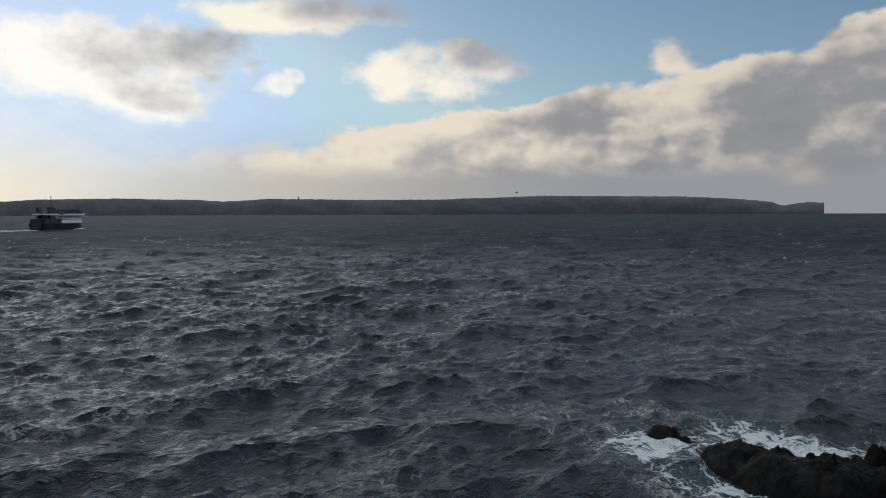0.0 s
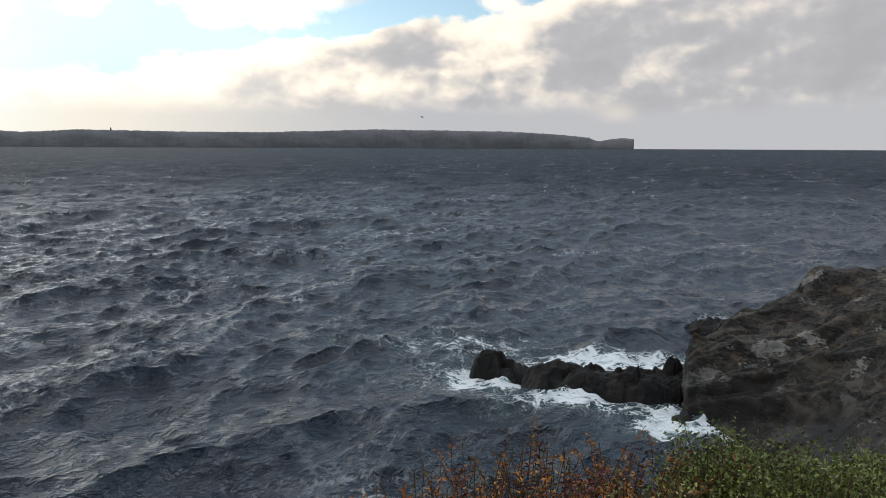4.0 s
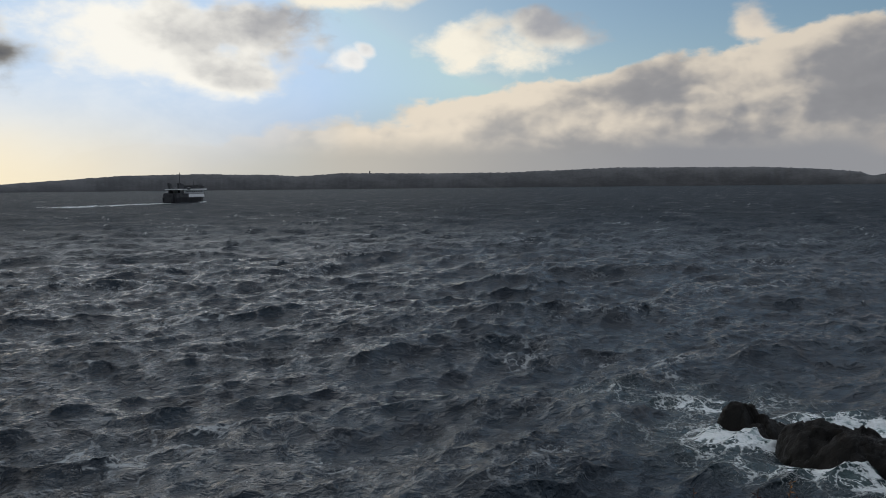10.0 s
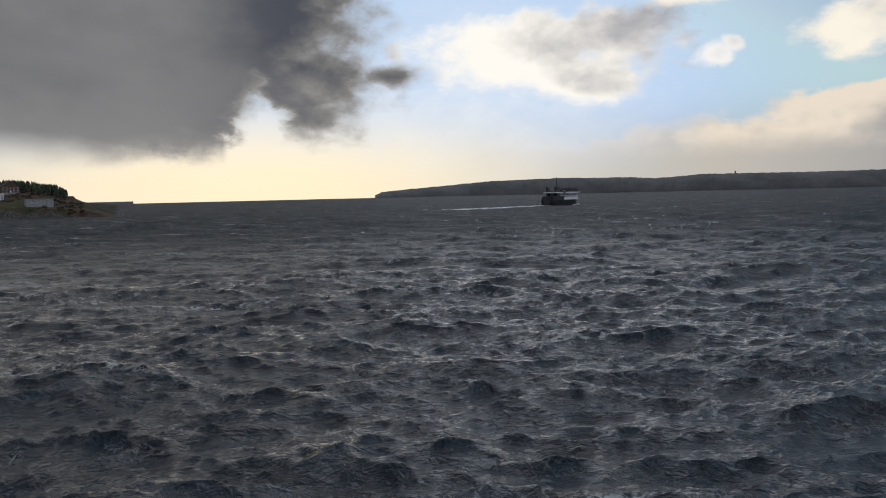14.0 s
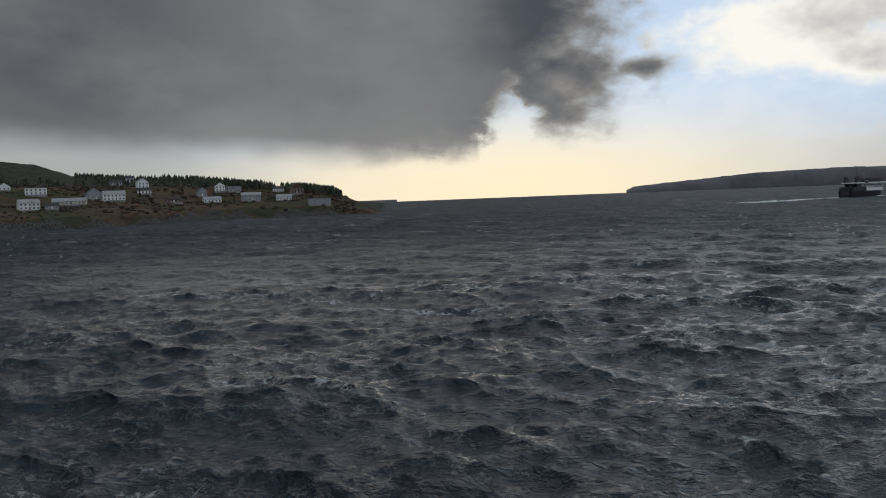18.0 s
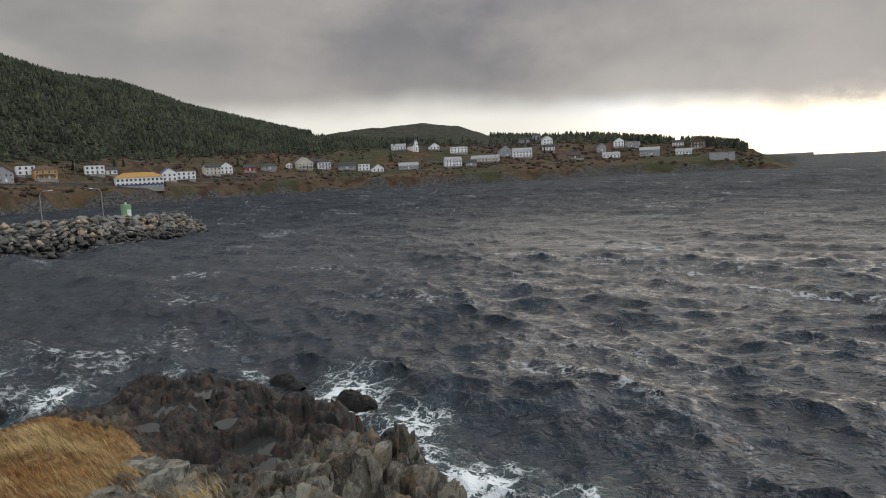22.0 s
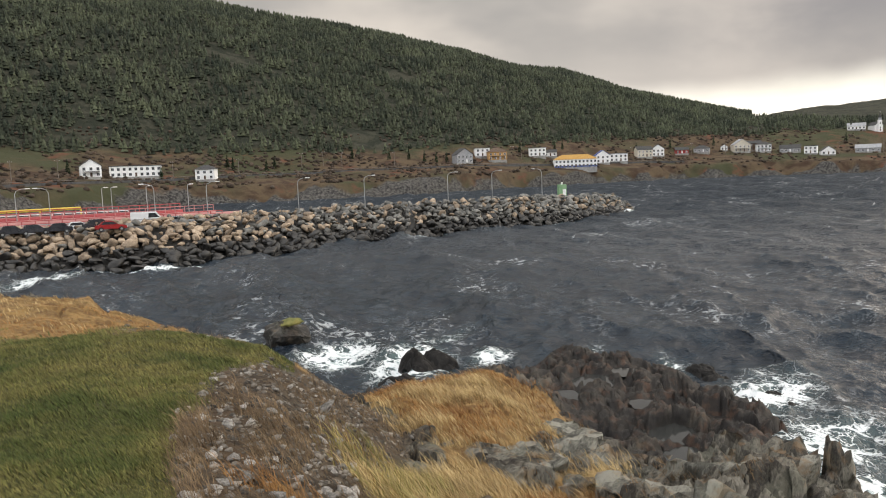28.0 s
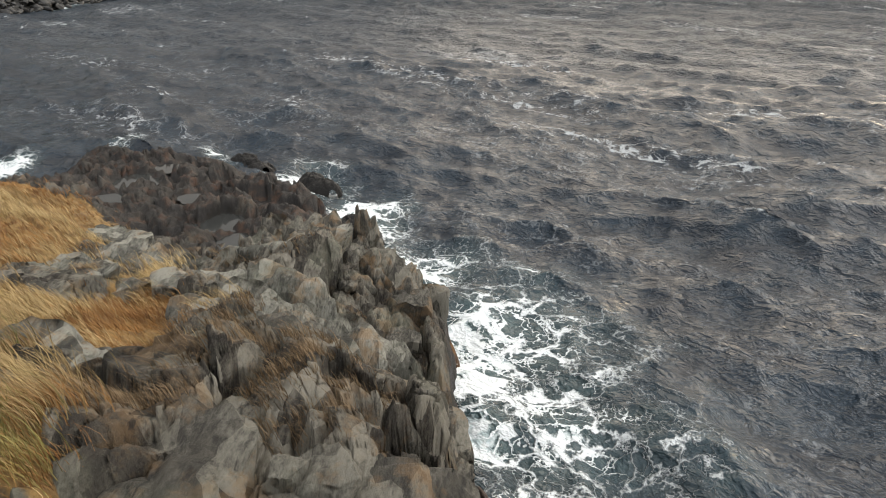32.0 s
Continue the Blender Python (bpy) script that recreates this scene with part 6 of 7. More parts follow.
def build_woods():
    g = np.random.default_rng(5)
    want = 28000
    az = g.uniform(-172, -72.5, want * 2)
    shore, _, wood, _, ridge, _ = far_land(az)
    t = g.random(len(az)) ** 0.75
    r = shore + wood - 12 + t * (ridge * 1.04 - shore - wood)
    x, y = polar(az, r)
    clear = fbm(x / 45, y / 45, 77, 3) > 0.22
    headland = (az > -92) & (g.random(len(az)) > 0.8)
    keep = ~clear & ((az < -91.5) | headland) & ~((az > -104.5) & (az < -91) & (r > 900))
    az, r = az[keep][:want], r[keep][:want]
    tall = g.uniform(4, 8.2, len(az)) * np.where(az > -92, 1.1, 1.0)
    v, f = spruce_arrays(len(az), az, r, tall, g)
    tagged(new("spruce_wood", mesh_of("spruce_wood", v, f, M_SPRUCE, False)), "dense dark green spruce wood covering the hill", "forest", kind="stuff")
    # brown bushes on the terrace and under the houses
    n = 5200
    az = g.uniform(-170, -71.5, n)
    shore, _, wood, _, _, _ = far_land(az)
    r = shore + 13 + g.random(n) * (wood + 25)
    x, y = polar(az, r)
    keep = fbm(x / 30, y / 30, 88, 3) > -0.08
    az, r, x, y = az[keep], r[keep], x[keep], y[keep]
    z = far_z(az, r)
    v, f = ico(1)
    s = g.uniform(0.5, 1.5, (len(az), 1, 1)) * np.where(az > -92, 1.4, 1.0)[:, None, None]
    pts = v[None] * g.uniform(0.65, 1.3, (len(az), len(v), 1)) * s * np.array([1.25, 1.25, 0.9]) + np.stack([x, y, z + 0.3], -1)[:, None]
    F = (f[None] + (np.arange(len(az)) * len(v))[:, None, None]).reshape(-1, 3)
    tagged(new("scrub", mesh_of("scrub", pts.reshape(-1, 3), F, M_SCRUB, False)), "russet autumn scrub on the slopes below the wood", "scrub", kind="stuff")


build_woods()


def lone_spruce(seed):
    g = np.random.default_rng(seed)
    t = thing("spruce_tree", Matrix(), "dark green spruce standing alone on the slope", "tree", "lone spruces")
    part("trunk", tubed((0, 0, -1), (0, 0, 7.6), 0.16, 0.03, sides=6), M_BARK, t)
    V, F, c = [], [], 0
    for k in range(150):
        h = g.uniform(0.06, 0.97)
        reach = (1 - h) * 1.9 * g.uniform(0.6, 1.15) + 0.12
        a = g.uniform(0, 6.28)
        d = np.array([math.cos(a), math.sin(a), 0])
        s = np.array([-d[1], d[0], 0]) * (0.16 + 0.2 * (1 - h))
        root, tip = np.array([0, 0, h * 7.8]), d * reach + np.array([0, 0, h * 7.8 - reach * g.uniform(0.15, 0.45)])
        mid = root * 0.45 + tip * 0.55
        V += [root, mid + s, tip, mid - s + np.array([0, 0, -0.12]), mid + np.array([0, 0, 0.18])]
        F += [(c, c + 1, c + 4), (c + 1, c + 2, c + 4), (c + 2, c + 3, c + 4), (c + 3, c, c + 4), (c, c + 3, c + 2), (c, c + 2, c + 1)]
        c += 5
    ob = new("crown", mesh_of("crown", V, F, M_SPRUCE_ONE, False))
    ob.parent = t
    return t


first = lone_spruce(1)
g = np.random.default_rng(6)
spots = [(-147.6, 0.1), (-143.0, 0.9), (-140.2, 0.5), (-142.6, 0.7), (-139.6, 0.65), (-126.6, 0.6), (-127.4, 0.7), (-128.3, 0.8), (-129.5, 1.0), (-121.0, 1.2), (-112.4, 0.9), (-110.0, 1.0), (-107.0, 1.1),
         (-117.8, 1.3), (-118.4, 1.2), (-131.0, 1.0), (-133.8, 1.2), (-153.6, 0.8), (-98.6, 1.0), (-90.2, 1.3), (-86.9, 0.9), (-84.0, 1.0), (-80.0, 1.4), (-78.6, 1.2), (-74.6, 0.6), (-73.4, 0.5)]
for k, (a, e) in enumerate(spots):
    r, z = spot(a, e)
    m = facing(a, r, z, g.uniform(0, 360))
    if k == 0:
        first.matrix_basis = m
    else:
        copy_thing(first, m)


# the light tower on the island
tower = thing("lighthouse", facing(-24.25, 4420, 85, 0), "small dark lighthouse tower on the island's skyline", "lighthouse")
part("shaft", tubed((0, 0, -6), (0, 0, 15), 4.2, 3.4, sides=10), M_ISLAND, tower)
part("lantern", tubed((0, 0, 15), (0, 0, 20), 4.4, 2.6, sides=10), M_ISLAND, tower)


# ---------------------------------------------------------------- the ferry
def build_ferry():
    f = thing("ferry", Matrix(), "black-hulled car ferry with white upper decks under way", "ferry")
    L, B = 27.0, 6.3
    out = [(-L, -B * 0.92), (-L * 0.9, -B), (L * 0.55, -B), (L * 0.86, -B * 0.55), (L, 0), (L * 0.86, B * 0.55), (L * 0.55, B), (-L * 0.9, B), (-L, B * 0.92)]
    bm = bmesh.new()
    lo = [bm.verts.new((x * 0.96, y * 0.88, -1.5)) for x, y in out]
    hi = [bm.verts.new((x, y, 4.0 + (1.8 if x > L * 0.8 else 0))) for x, y in out]
    for i in range(len(out)):
        j = (i + 1) % len(out)
        bm.faces.new((lo[i], lo[j], hi[j], hi[i]))
    bm.faces.new(hi), bm.faces.new(lo[::-1])
    bmesh.ops.recalc_face_normals(bm, faces=bm.faces)
    part("hull", bm, M_HULL, f)
    part("stern_ramp", boxed(-L - 0.15, 0, 1.0, 0.4, 7.5, 5.0, 0.05), M_SHIP_DARK, f)
    part("car_deck_wall", boxed(-15.5, 0, 3.9, 19, 12.2, 2.4, 0.1), M_SHIP_DARK, f)
    part("passenger_deck", boxed(7, 0, 3.9, 25.5, 12.3, 2.9, 0.1), M_SHIP_WHITE, f)
    for y in (-6.13, 6.13):
        for x in (-19, -15.5, -12):
            part("deck_opening", boxed(x, y, 4.0, 2.8, 0.12, 1.5), M_SHIP_DARK, f)
    part("stern_house", boxed(-19, 0, 6.2, 10, 12, 0.6, 0.05), M_SHIP_DARK, f)
    part("upper_deck", boxed(1, 0, 6.2, 40, 12.6, 0.35, 0.05), M_SHIP_DARK, f)
    part("deckhouse", boxed(5, 0, 6.8, 34, 10.6, 2.3, 0.2), M_GREY, f)
    for y in (-5.33, 5.33):
        for x in np.linspace(-7, 17, 9):
            part("window", boxed(float(x), y, 7.4, 1.6, 0.1, 0.9), M_PANE, f)
    part("boat_deck", boxed(1, 0, 8.9, 46, 12.5, 0.75, 0.05), M_SHIP_WHITE, f)
    part("bridge", boxed(13, 0, 9.6, 19, 9.5, 2.2, 0.3), M_SHIP_DARK, f)
    part("bridge_window", boxed(19.3, 0, 10.4, 6.5, 9.56, 0.8), M_PANE, f)
    part("bridge_roof", boxed(12, 0, 11.9, 14, 11, 0.3, 0.05), M_SHIP_DARK, f)
    for x, y in ((-16, -4.4), (-16, 4.4), (-5, 0)):
        part("funnel", prism(bmesh.new(), [(x - 2.0, 6.5), (x + 1.6, 6.5), (x + 0.4, 12.6), (x - 3.4, 13.4)], y - 0.9, y + 0.9), M_SHIP_DARK, f)
    m1 = part("mast", tubed((-9, 0, 9), (-9, 0, 20.5), 0.42, 0.22), M_SHIP_DARK, f)
    part("spar", boxed(-9, 0, 15.2, 0.15, 3.2, 0.15), M_SHIP_DARK, m1)
    part("mast", tubed((13, 0, 12), (13, 0, 16.2), 0.15, 0.08), M_SHIP_DARK, f)
    for y in (-6.2, 6.2):
        part("lifeboat", bmesh_boat(-6.0, y, 9.9), M_SHIP_DARK, f)
    g = np.random.default_rng(8)
    V, F, c = [], [], 0
    for k in range(170):
        back = g.uniform(0, 1) ** 0.8 * 120
        x, y = -L + 2 - back, g.normal(0, 1.0) * (3 + back * 0.05)
        lx, ly = g.uniform(1.2, 5), g.uniform(0.4, 1.1)
        V += [(x - lx, y, 0.30), (x, y - ly, 0.42), (x + lx, y, 0.30), (x, y + ly, 0.42), (x, y, 0.62)]
        F += [(c, c + 1, c + 4), (c + 1, c + 2, c + 4), (c + 2, c + 3, c + 4), (c + 3, c, c + 4)]
        c += 5
    for side in (-1, 1):
        for k in range(30):
            u = g.uniform(0, 1)
            x, y = L - 2 - u * 22, side * (1.5 + u * 9 + g.normal(0, 0.5))
            V += [(x - 2, y, 0.25), (x, y - 0.5, 0.4), (x + 2, y, 0.25), (x, y + 0.5, 0.4), (x, y, 0.8)]
            F += [(c, c + 1, c + 4), (c + 1, c + 2, c + 4), (c + 2, c + 3, c + 4), (c + 3, c, c + 4)]
            c += 5
    for child in f.children:  # a short, tall ship
        child.data.transform(Matrix.Diagonal((0.9, 1.0, 1.22, 1.0)))
    ob = new("wake", mesh_of("wake", V, F, M_FOAM))
    ob.parent = f
    tagged(ob, "streak of broken white water", kind="stuff")
    return f


def bmesh_boat(x, y, z):
    v, fa = ico(2)
    bm = bmesh.new()
    vs = [bm.verts.new((x + p[0] * 3.2, y + p[1] * 1.0, z + p[2] * 0.9)) for p in v]
    for q in fa:
        bm.faces.new([vs[i] for i in q])
    return bm


ferry = build_ferry()


def build_gull():
    b = thing("gull", Matrix(), "grey gull gliding low over the strait", "gull")
    v, fa = ico(2)
    ob = new("body", mesh_of("body", v * np.array([0.34, 0.11, 0.1]), fa, M_GULL))
    ob.parent = b
    for s in (-1, 1):
        bm = bmesh.new()
        pts = [(0.12, 0.05 * s, 0.03), (-0.1, 0.05 * s, 0.03), (-0.08, 0.42 * s, 0.2), (-0.22, 0.85 * s, 0.1), (0.02, 0.45 * s, 0.22)]
        bm.faces.new([bm.verts.new(p) for p in pts])
        bmesh.ops.solidify(bm, geom=list(bm.faces), thickness=0.02)
        part("wing", bm, M_GULL, b)
    return b


gull = build_gull()


# ---------------------------------------------------------------- rocks in the surf
def craggy(level, seed, size, rough=0.22, planes=26):
    """A weathered rock: chopped by planes, then cracked and pitted."""
    v, f = ico(level)
    g = np.random.default_rng(seed)
    p = v.copy()
    for _ in range(planes):
        nrm = g.normal(size=3) * np.array([1.3, 0.8, 1.0])
        nrm /= np.linalg.norm(nrm)
        p = p - np.outer(np.clip(p @ nrm - g.uniform(0.5, 0.95), 0, None), nrm)
    u, w_ = v[:, 0] * 4 + seed, v[:, 1] * 2.5 + v[:, 2] * 3.5
    e, c = cells(u, w_, seed)
    k = 1 + rough * (c - 0.5) * 0.8 - rough * 0.5 * (1 - smooth(e, 0, 0.15)) + rough * fbm(u, w_, seed, 4)
    return p * k[:, None] * np.asarray(size, float), f


def rock(name, az, r, z, size, seed, material, label, turn=0.0, level=4, rough=0.22, group=""):
    me = mesh_of(name, *craggy(level, seed, size, rough), material, False)
    ob = new(name, me)
    ob.matrix_basis = facing(az, r, z, turn)
    return tagged(ob, label, "rock", group)


def reef(name, start, end, width, profile, seed, material, label, bulge=0.0):
    """A long broken ridge of rock from one bearing and distance to another; profile gives its height along the way."""
    (x0, y0), (x1, y1) = polar(*start), polar(*end)
    long = math.hypot(x1 - x0, y1 - y0)
    S, Q = np.meshgrid(np.linspace(0, 1, max(40, int(long * 16))), np.linspace(-1, 1, 60), indexing="ij")
    round_end = np.sqrt(np.clip(1 - (2 * S - 1) ** 10, 0, 1))
    half = width / 2 * (0.75 + 0.5 * vnoise(S * long / 1.6, S * 0, seed)) * (0.35 + 0.65 * round_end)
    px, py = S * long, Q * half + bulge * np.sin(S * math.pi) + 0.7 * fbm(S * long / 2.2, S * 0 + 3, seed, 3)
    px = px + 0.25 * fbm(px / 0.7, py / 0.7, seed + 2, 3)
    height = np.interp(S, np.linspace(0, 1, len(profile)), profile)
    c1, t1, e1 = facets(px / 1.1 + seed, py / 0.8 + 0.3 * px, seed)
    c2, t2, e2 = facets(px / 0.4 + seed, py / 0.3 + 0.3 * px, seed + 1)
    z = (height + 0.6) * (1 - np.abs(Q) ** 2.6) + np.minimum(1, height + 0.4) * (c1 * 0.34 + t1 * 0.42 + c2 * 0.18 + t2 * 0.22 - 0.08 * (1 - smooth(e1, 0, 0.15))) + 0.22 * fbm(px / 0.5, py / 0.5, seed, 4) - 0.6
    dx, dy = (x1 - x0) / long, (y1 - y0) / long
    V = np.stack([x0 + dx * px - dy * py, y0 + dy * px + dx * py, z], -1).reshape(-1, 3)
    return tagged(new(name, mesh_of(name, V, grid_faces(*S.shape), material, False)), label, "rock")


reef("sea_rock", (2.6, 39.2), (6.4, 37.0), 2.4, (0.5, 1.35, 1.15, 0.6, 0.8, 0.6, 0.3), 3, M_DARK_ROCK, "wet black rock awash in the surf")
reef("rock_ledge", (6.2, 36.6), (18.6, 34.6), 4.3, (0.7, 1.25, 1.45, 1.35, 1.5, 1.4, 1.6, 1.7, 1.5, 1.7), 6, M_DARK_ROCK, "long black rock ledge reaching from the cliff into the surf", -0.4)
reef("rock_tooth", (16.9, 36.2), (18.2, 35.6), 1.3, (1.2, 2.15, 1.95, 1.3), 9, M_DARK_ROCK, "rounded black rock tooth on the ledge")
rock("sea_rock", 18.4, 31.6, -0.3, (1.6, 1.6, 1.3), 10, M_DARK_ROCK, "dark rock at the foot of the cliff", 30)
reef("sea_rock", (18.3, 51.0), (23.6, 47.5), 3.4, (0.35, 0.8, 1.0, 1.4, 1.9, 2.3), 11, M_DARK_ROCK, "low black ledge behind the headland")
rock("sea_rock", 22.2, 46.5, 0.6, (2.2, 1.4, 1.9), 12, M_DARK_ROCK, "dark rock behind the headland", 0)
rock("sea_rock", 18.6, 26.5, -0.1, (1.7, 1.4, 0.9), 13, M_DARK_ROCK, "brown weedy rock below the slope", 0)
reef("sea_rock", (-130.6, 44.2), (-127.0, 46.6), 2.6, (0.2, 0.85, 1.15, 0.9, 0.35, 0.6, 0.7, 0.5, 0.1), 21, M_DARK_ROCK, "angular black rock in white water")
reef("sea_rock", (-132.6, 42.2), (-129.6, 41.8), 1.3, (0.05, 0.35, 0.3, 0.1), 23, M_DARK_ROCK, "flat black rock awash")
rock("mossy_rock", -139.5, 53.5, 0.4, (2.2, 1.7, 2.3), 24, M_ROCK, "grey rock with a mossy top in the spray", 12, 5)
moss = new("moss_cap", mesh_of("moss_cap", *craggy(3, 25, (1.1, 0.85, 0.34), 0.3), M_LAWN_BLADE, False))
moss.matrix_basis = facing(-139.0, 53.3, 1.72)
tagged(moss, "yellow-green moss on the rock's top", "moss")
for k, (a, r, b, q, h) in enumerate([(-103.5, 40.6, -101.2, 38.0, 0.5), (-99.8, 33.6, -98.0, 30.4, 0.6), (-108.6, 45.0, -106.4, 42.4, 0.45), (-98.2, 27.8, -97.0, 25.4, 0.5)]):
    reef("sea_rock", (a, r), (b, q), 2.0, (0.0, h * 0.6, h * 0.3, h * 0.55, 0.0), 40 + k, M_DARK_ROCK, "low dark reef washed by foam")

reef("weedy_rock", (-95.0, 21.2), (-91.4, 19.6), 1.5, (0.5, 1.3, 1.0, 1.2, 0.4), 47, M_WEED_ROCK, "low rock with rust-orange weed above the foam")

# upright slabs along the outcrop above the water, and loose blocks on the slope
STRIKE_TURN = 97.0


def rock_face(seed, material):
    """One broad worn slab, cut by flat joints, with cleavage ribs on its faces."""
    g = np.random.default_rng(seed)
    v, f = ico(4)
    p = np.clip(v * 1.62, -1, 1)
    for _ in range(9):
        nrm = g.normal(size=3) * np.array([0.9, 0.9, 0.8])
        nrm /= np.linalg.norm(nrm)
        p = p - np.outer(np.clip(p @ nrm - g.uniform(0.75, 1.2), 0, None), nrm)
    c, t, e = facets(p[:, 0] * 2.6 + seed, p[:, 2] * 0.9 + p[:, 1] * 0.8, seed)
    ribs = vnoise(p[:, 0] * 14 + p[:, 2] * 1.5, p[:, 1] * 1.1, seed + 2) - 0.5
    k = 0.24 * c + 0.22 * t - 0.08 * (1 - smooth(e, 0, 0.12)) + 0.025 * ribs + 0.08 * fbm(p[:, 0] * 3, p[:, 2] * 3 + p[:, 1], seed, 4)
    p = p * (1 + k)[:, None]
    return mesh_of("rock_slab", p * np.array([0.62, 1.2, 1.0]), f, material, False)


SLABS = [rock_face(80 + k, M_ROCK) for k in range(14)]
PALE = [rock_face(90 + k, M_ROCK_PALE) for k in range(8)]


def slab(az, r, z, sx, sy, sz, k, label, lean=0.0, turn=0.0, pale=False):
    x, y = polar(az, r)
    ob = new("rock_slab", SLABS[k % len(SLABS)])
    ob.matrix_basis = Matrix.LocRotScale((float(x), float(y), float(z)), Euler((radians(g.uniform(-6, 6)), radians(lean), radians(STRIKE_TURN + turn))), (sx, sy, sz))
    if pale:
        ob.data = PALE[k % len(PALE)]
    return tagged(ob, label, "rock", "upright slabs")


g = np.random.default_rng(33)
slab(-98.9, 21.5, 2.2, 0.75, 0.45, 2.3, 3, "pointed dark rock spire above the foam", 4, 0)
for k in range(34):
    a = -107.5 + 13.5 * g.random()
    r = np.interp(a, [-107.5, -99, -94], [21.8, 20.4, 18.6]) + g.uniform(-2.2, 1.2)
    top = float(near_z(np.array(a), np.array(r - 0.4))) + g.uniform(-0.35, 0.25)
    tall = max(0.8, top * 0.55)
    slab(a, r, top - tall, g.uniform(0.9, 1.8), g.uniform(0.5, 1.0), tall, k, "dark upright rock fin above the foam", g.uniform(-8, 12), g.uniform(-10, 10))
for k in range(110):
    a, r = g.uniform(-127, -90.5), 4.5 * (30 / 4.5) ** g.random()
    A, R = np.array(a), np.array(r)
    lawn, straw, gravel = cover(A, R)
    if straw + lawn + gravel > 0.55 or near_z(A, R) < 0.8:
        continue
    s = g.uniform(0.16, 0.5) * (0.8 + r / 30)
    slab(a, r, float(near_z(A, R)) - 0.5 * s + g.uniform(-0.08, 0.12), s * g.uniform(1.2, 2.4), s * g.uniform(0.7, 1.3), s * g.uniform(0.45, 0.75), k, "grey cleft rock fin on the slope", g.uniform(-6, 12), g.uniform(-16, 16))
# the large pale faces just below the lookout
for a, r, top, sx, sy, sz, lean in ((-109.6, 8.4, 7.25, 1.0, 0.34, 0.8, 8), (-113.6, 7.2, 7.6, 0.8, 0.34, 0.6, -6), (-111.0, 12.4, 5.9, 1.6, 0.6, 0.9, 5), (-116.8, 8.6, 7.15, 1.1, 0.4, 0.6, -14),
                                    (-107.2, 13.2, 5.5, 1.7, 0.6, 1.0, 10), (-112.0, 15.6, 5.2, 1.7, 0.7, 0.8, 0), (-117.6, 16.2, 5.0, 1.8, 0.7, 0.8, -8), (-103.2, 11.0, 5.6, 1.3, 0.7, 1.3, 8), (-123.2, 8.3, 7.7, 1.2, 0.5, 0.6, 6), (-122.6, 16.0, 5.45, 1.6, 0.6, 0.6, 4), (-120.4, 16.8, 5.2, 1.2, 0.5, 0.6, -6), (-119.6, 20.6, 4.2, 1.7, 0.7, 0.8, -4), (-117.2, 20.0, 4.0, 1.3, 0.6, 0.7, 5), (-118.0, 24.2, 3.2, 1.8, 0.8, 1.0, 3), (-106.4, 18.2, 5.0, 2.6, 0.8, 1.4, 6), (-105.2, 14.2, 5.6, 1.8, 0.6, 1.1, 10), (-101.8, 9.8, 5.9, 1.5, 0.5, 1.0, 6), (-99.0, 13.0, 4.6, 1.8, 0.7, 1.3, 8), (-106.5, 8.2, 7.0, 1.2, 0.4, 0.8, -8), (-115.2, 19.0, 4.3, 2.0, 0.8, 0.9, 4), (-120.5, 17.5, 5.0, 1.5, 0.7, 0.6, -10)):
    slab(a, r, top - sz * 0.9, sx, sy, sz, int(abs(a) * 3), "broad pale grey rock face with vertical cracks", lean, g.uniform(-6, 6), True)


# broken rock at the end of the field
for k in range(16):
    a, r = g.uniform(-152, -143.5), g.uniform(29, 35)
    slab(a, r, float(near_z(np.array(a), np.array(r))) - 0.45, g.uniform(0.6, 1.3), g.uniform(0.4, 0.8), g.uniform(0.45, 0.75), k, "pale broken rock at the seaward end of the field", g.uniform(-8, 8), g.uniform(-20, 20), True)


# tide pools on the rock shelf
def pool_material():
    m, n, bsdf = shader("pool_water")
    pos = n.put("ShaderNodeNewGeometry").outputs["Position"]
    n.plug(bsdf.inputs["Base Color"], n.mix(n.noise(pos, 1.2, 4), (0.02, 0.022, 0.022), (0.05, 0.05, 0.046)))
    bsdf.inputs["Roughness"].default_value, bsdf.inputs["IOR"].default_value = 0.04, 1.333
    node = n.put("ShaderNodeBump", Strength=0.15, Distance=0.02, Height=n.noise(pos, 5, 3))
    n.plug(bsdf.inputs["Normal"], node.outputs[0])
    return m


M_POOL = pool_material()
for a, d, wd in POOLS:
    px, py = polar(a, d)
    ang = np.linspace(0, 2 * np.pi, 40, endpoint=False)
    rad = wd * 1.4 * (1 + 0.5 * fbm(np.cos(ang) * 1.5 + a, np.sin(ang) * 1.5, 3, 3))
    z = float(near_z(np.array(a), np.array(d))) + 0.10
    V = [(px, py, z)] + [(px + r * math.cos(t), py + r * math.sin(t), z) for r, t in zip(rad, ang)]
    tagged(new("tide_pool", mesh_of("tide_pool", V, [(0, 1 + i, 1 + (i + 1) % 40) for i in range(40)], M_POOL)), "still grey tide pool on the rock shelf", "tide pool", "tide pools")


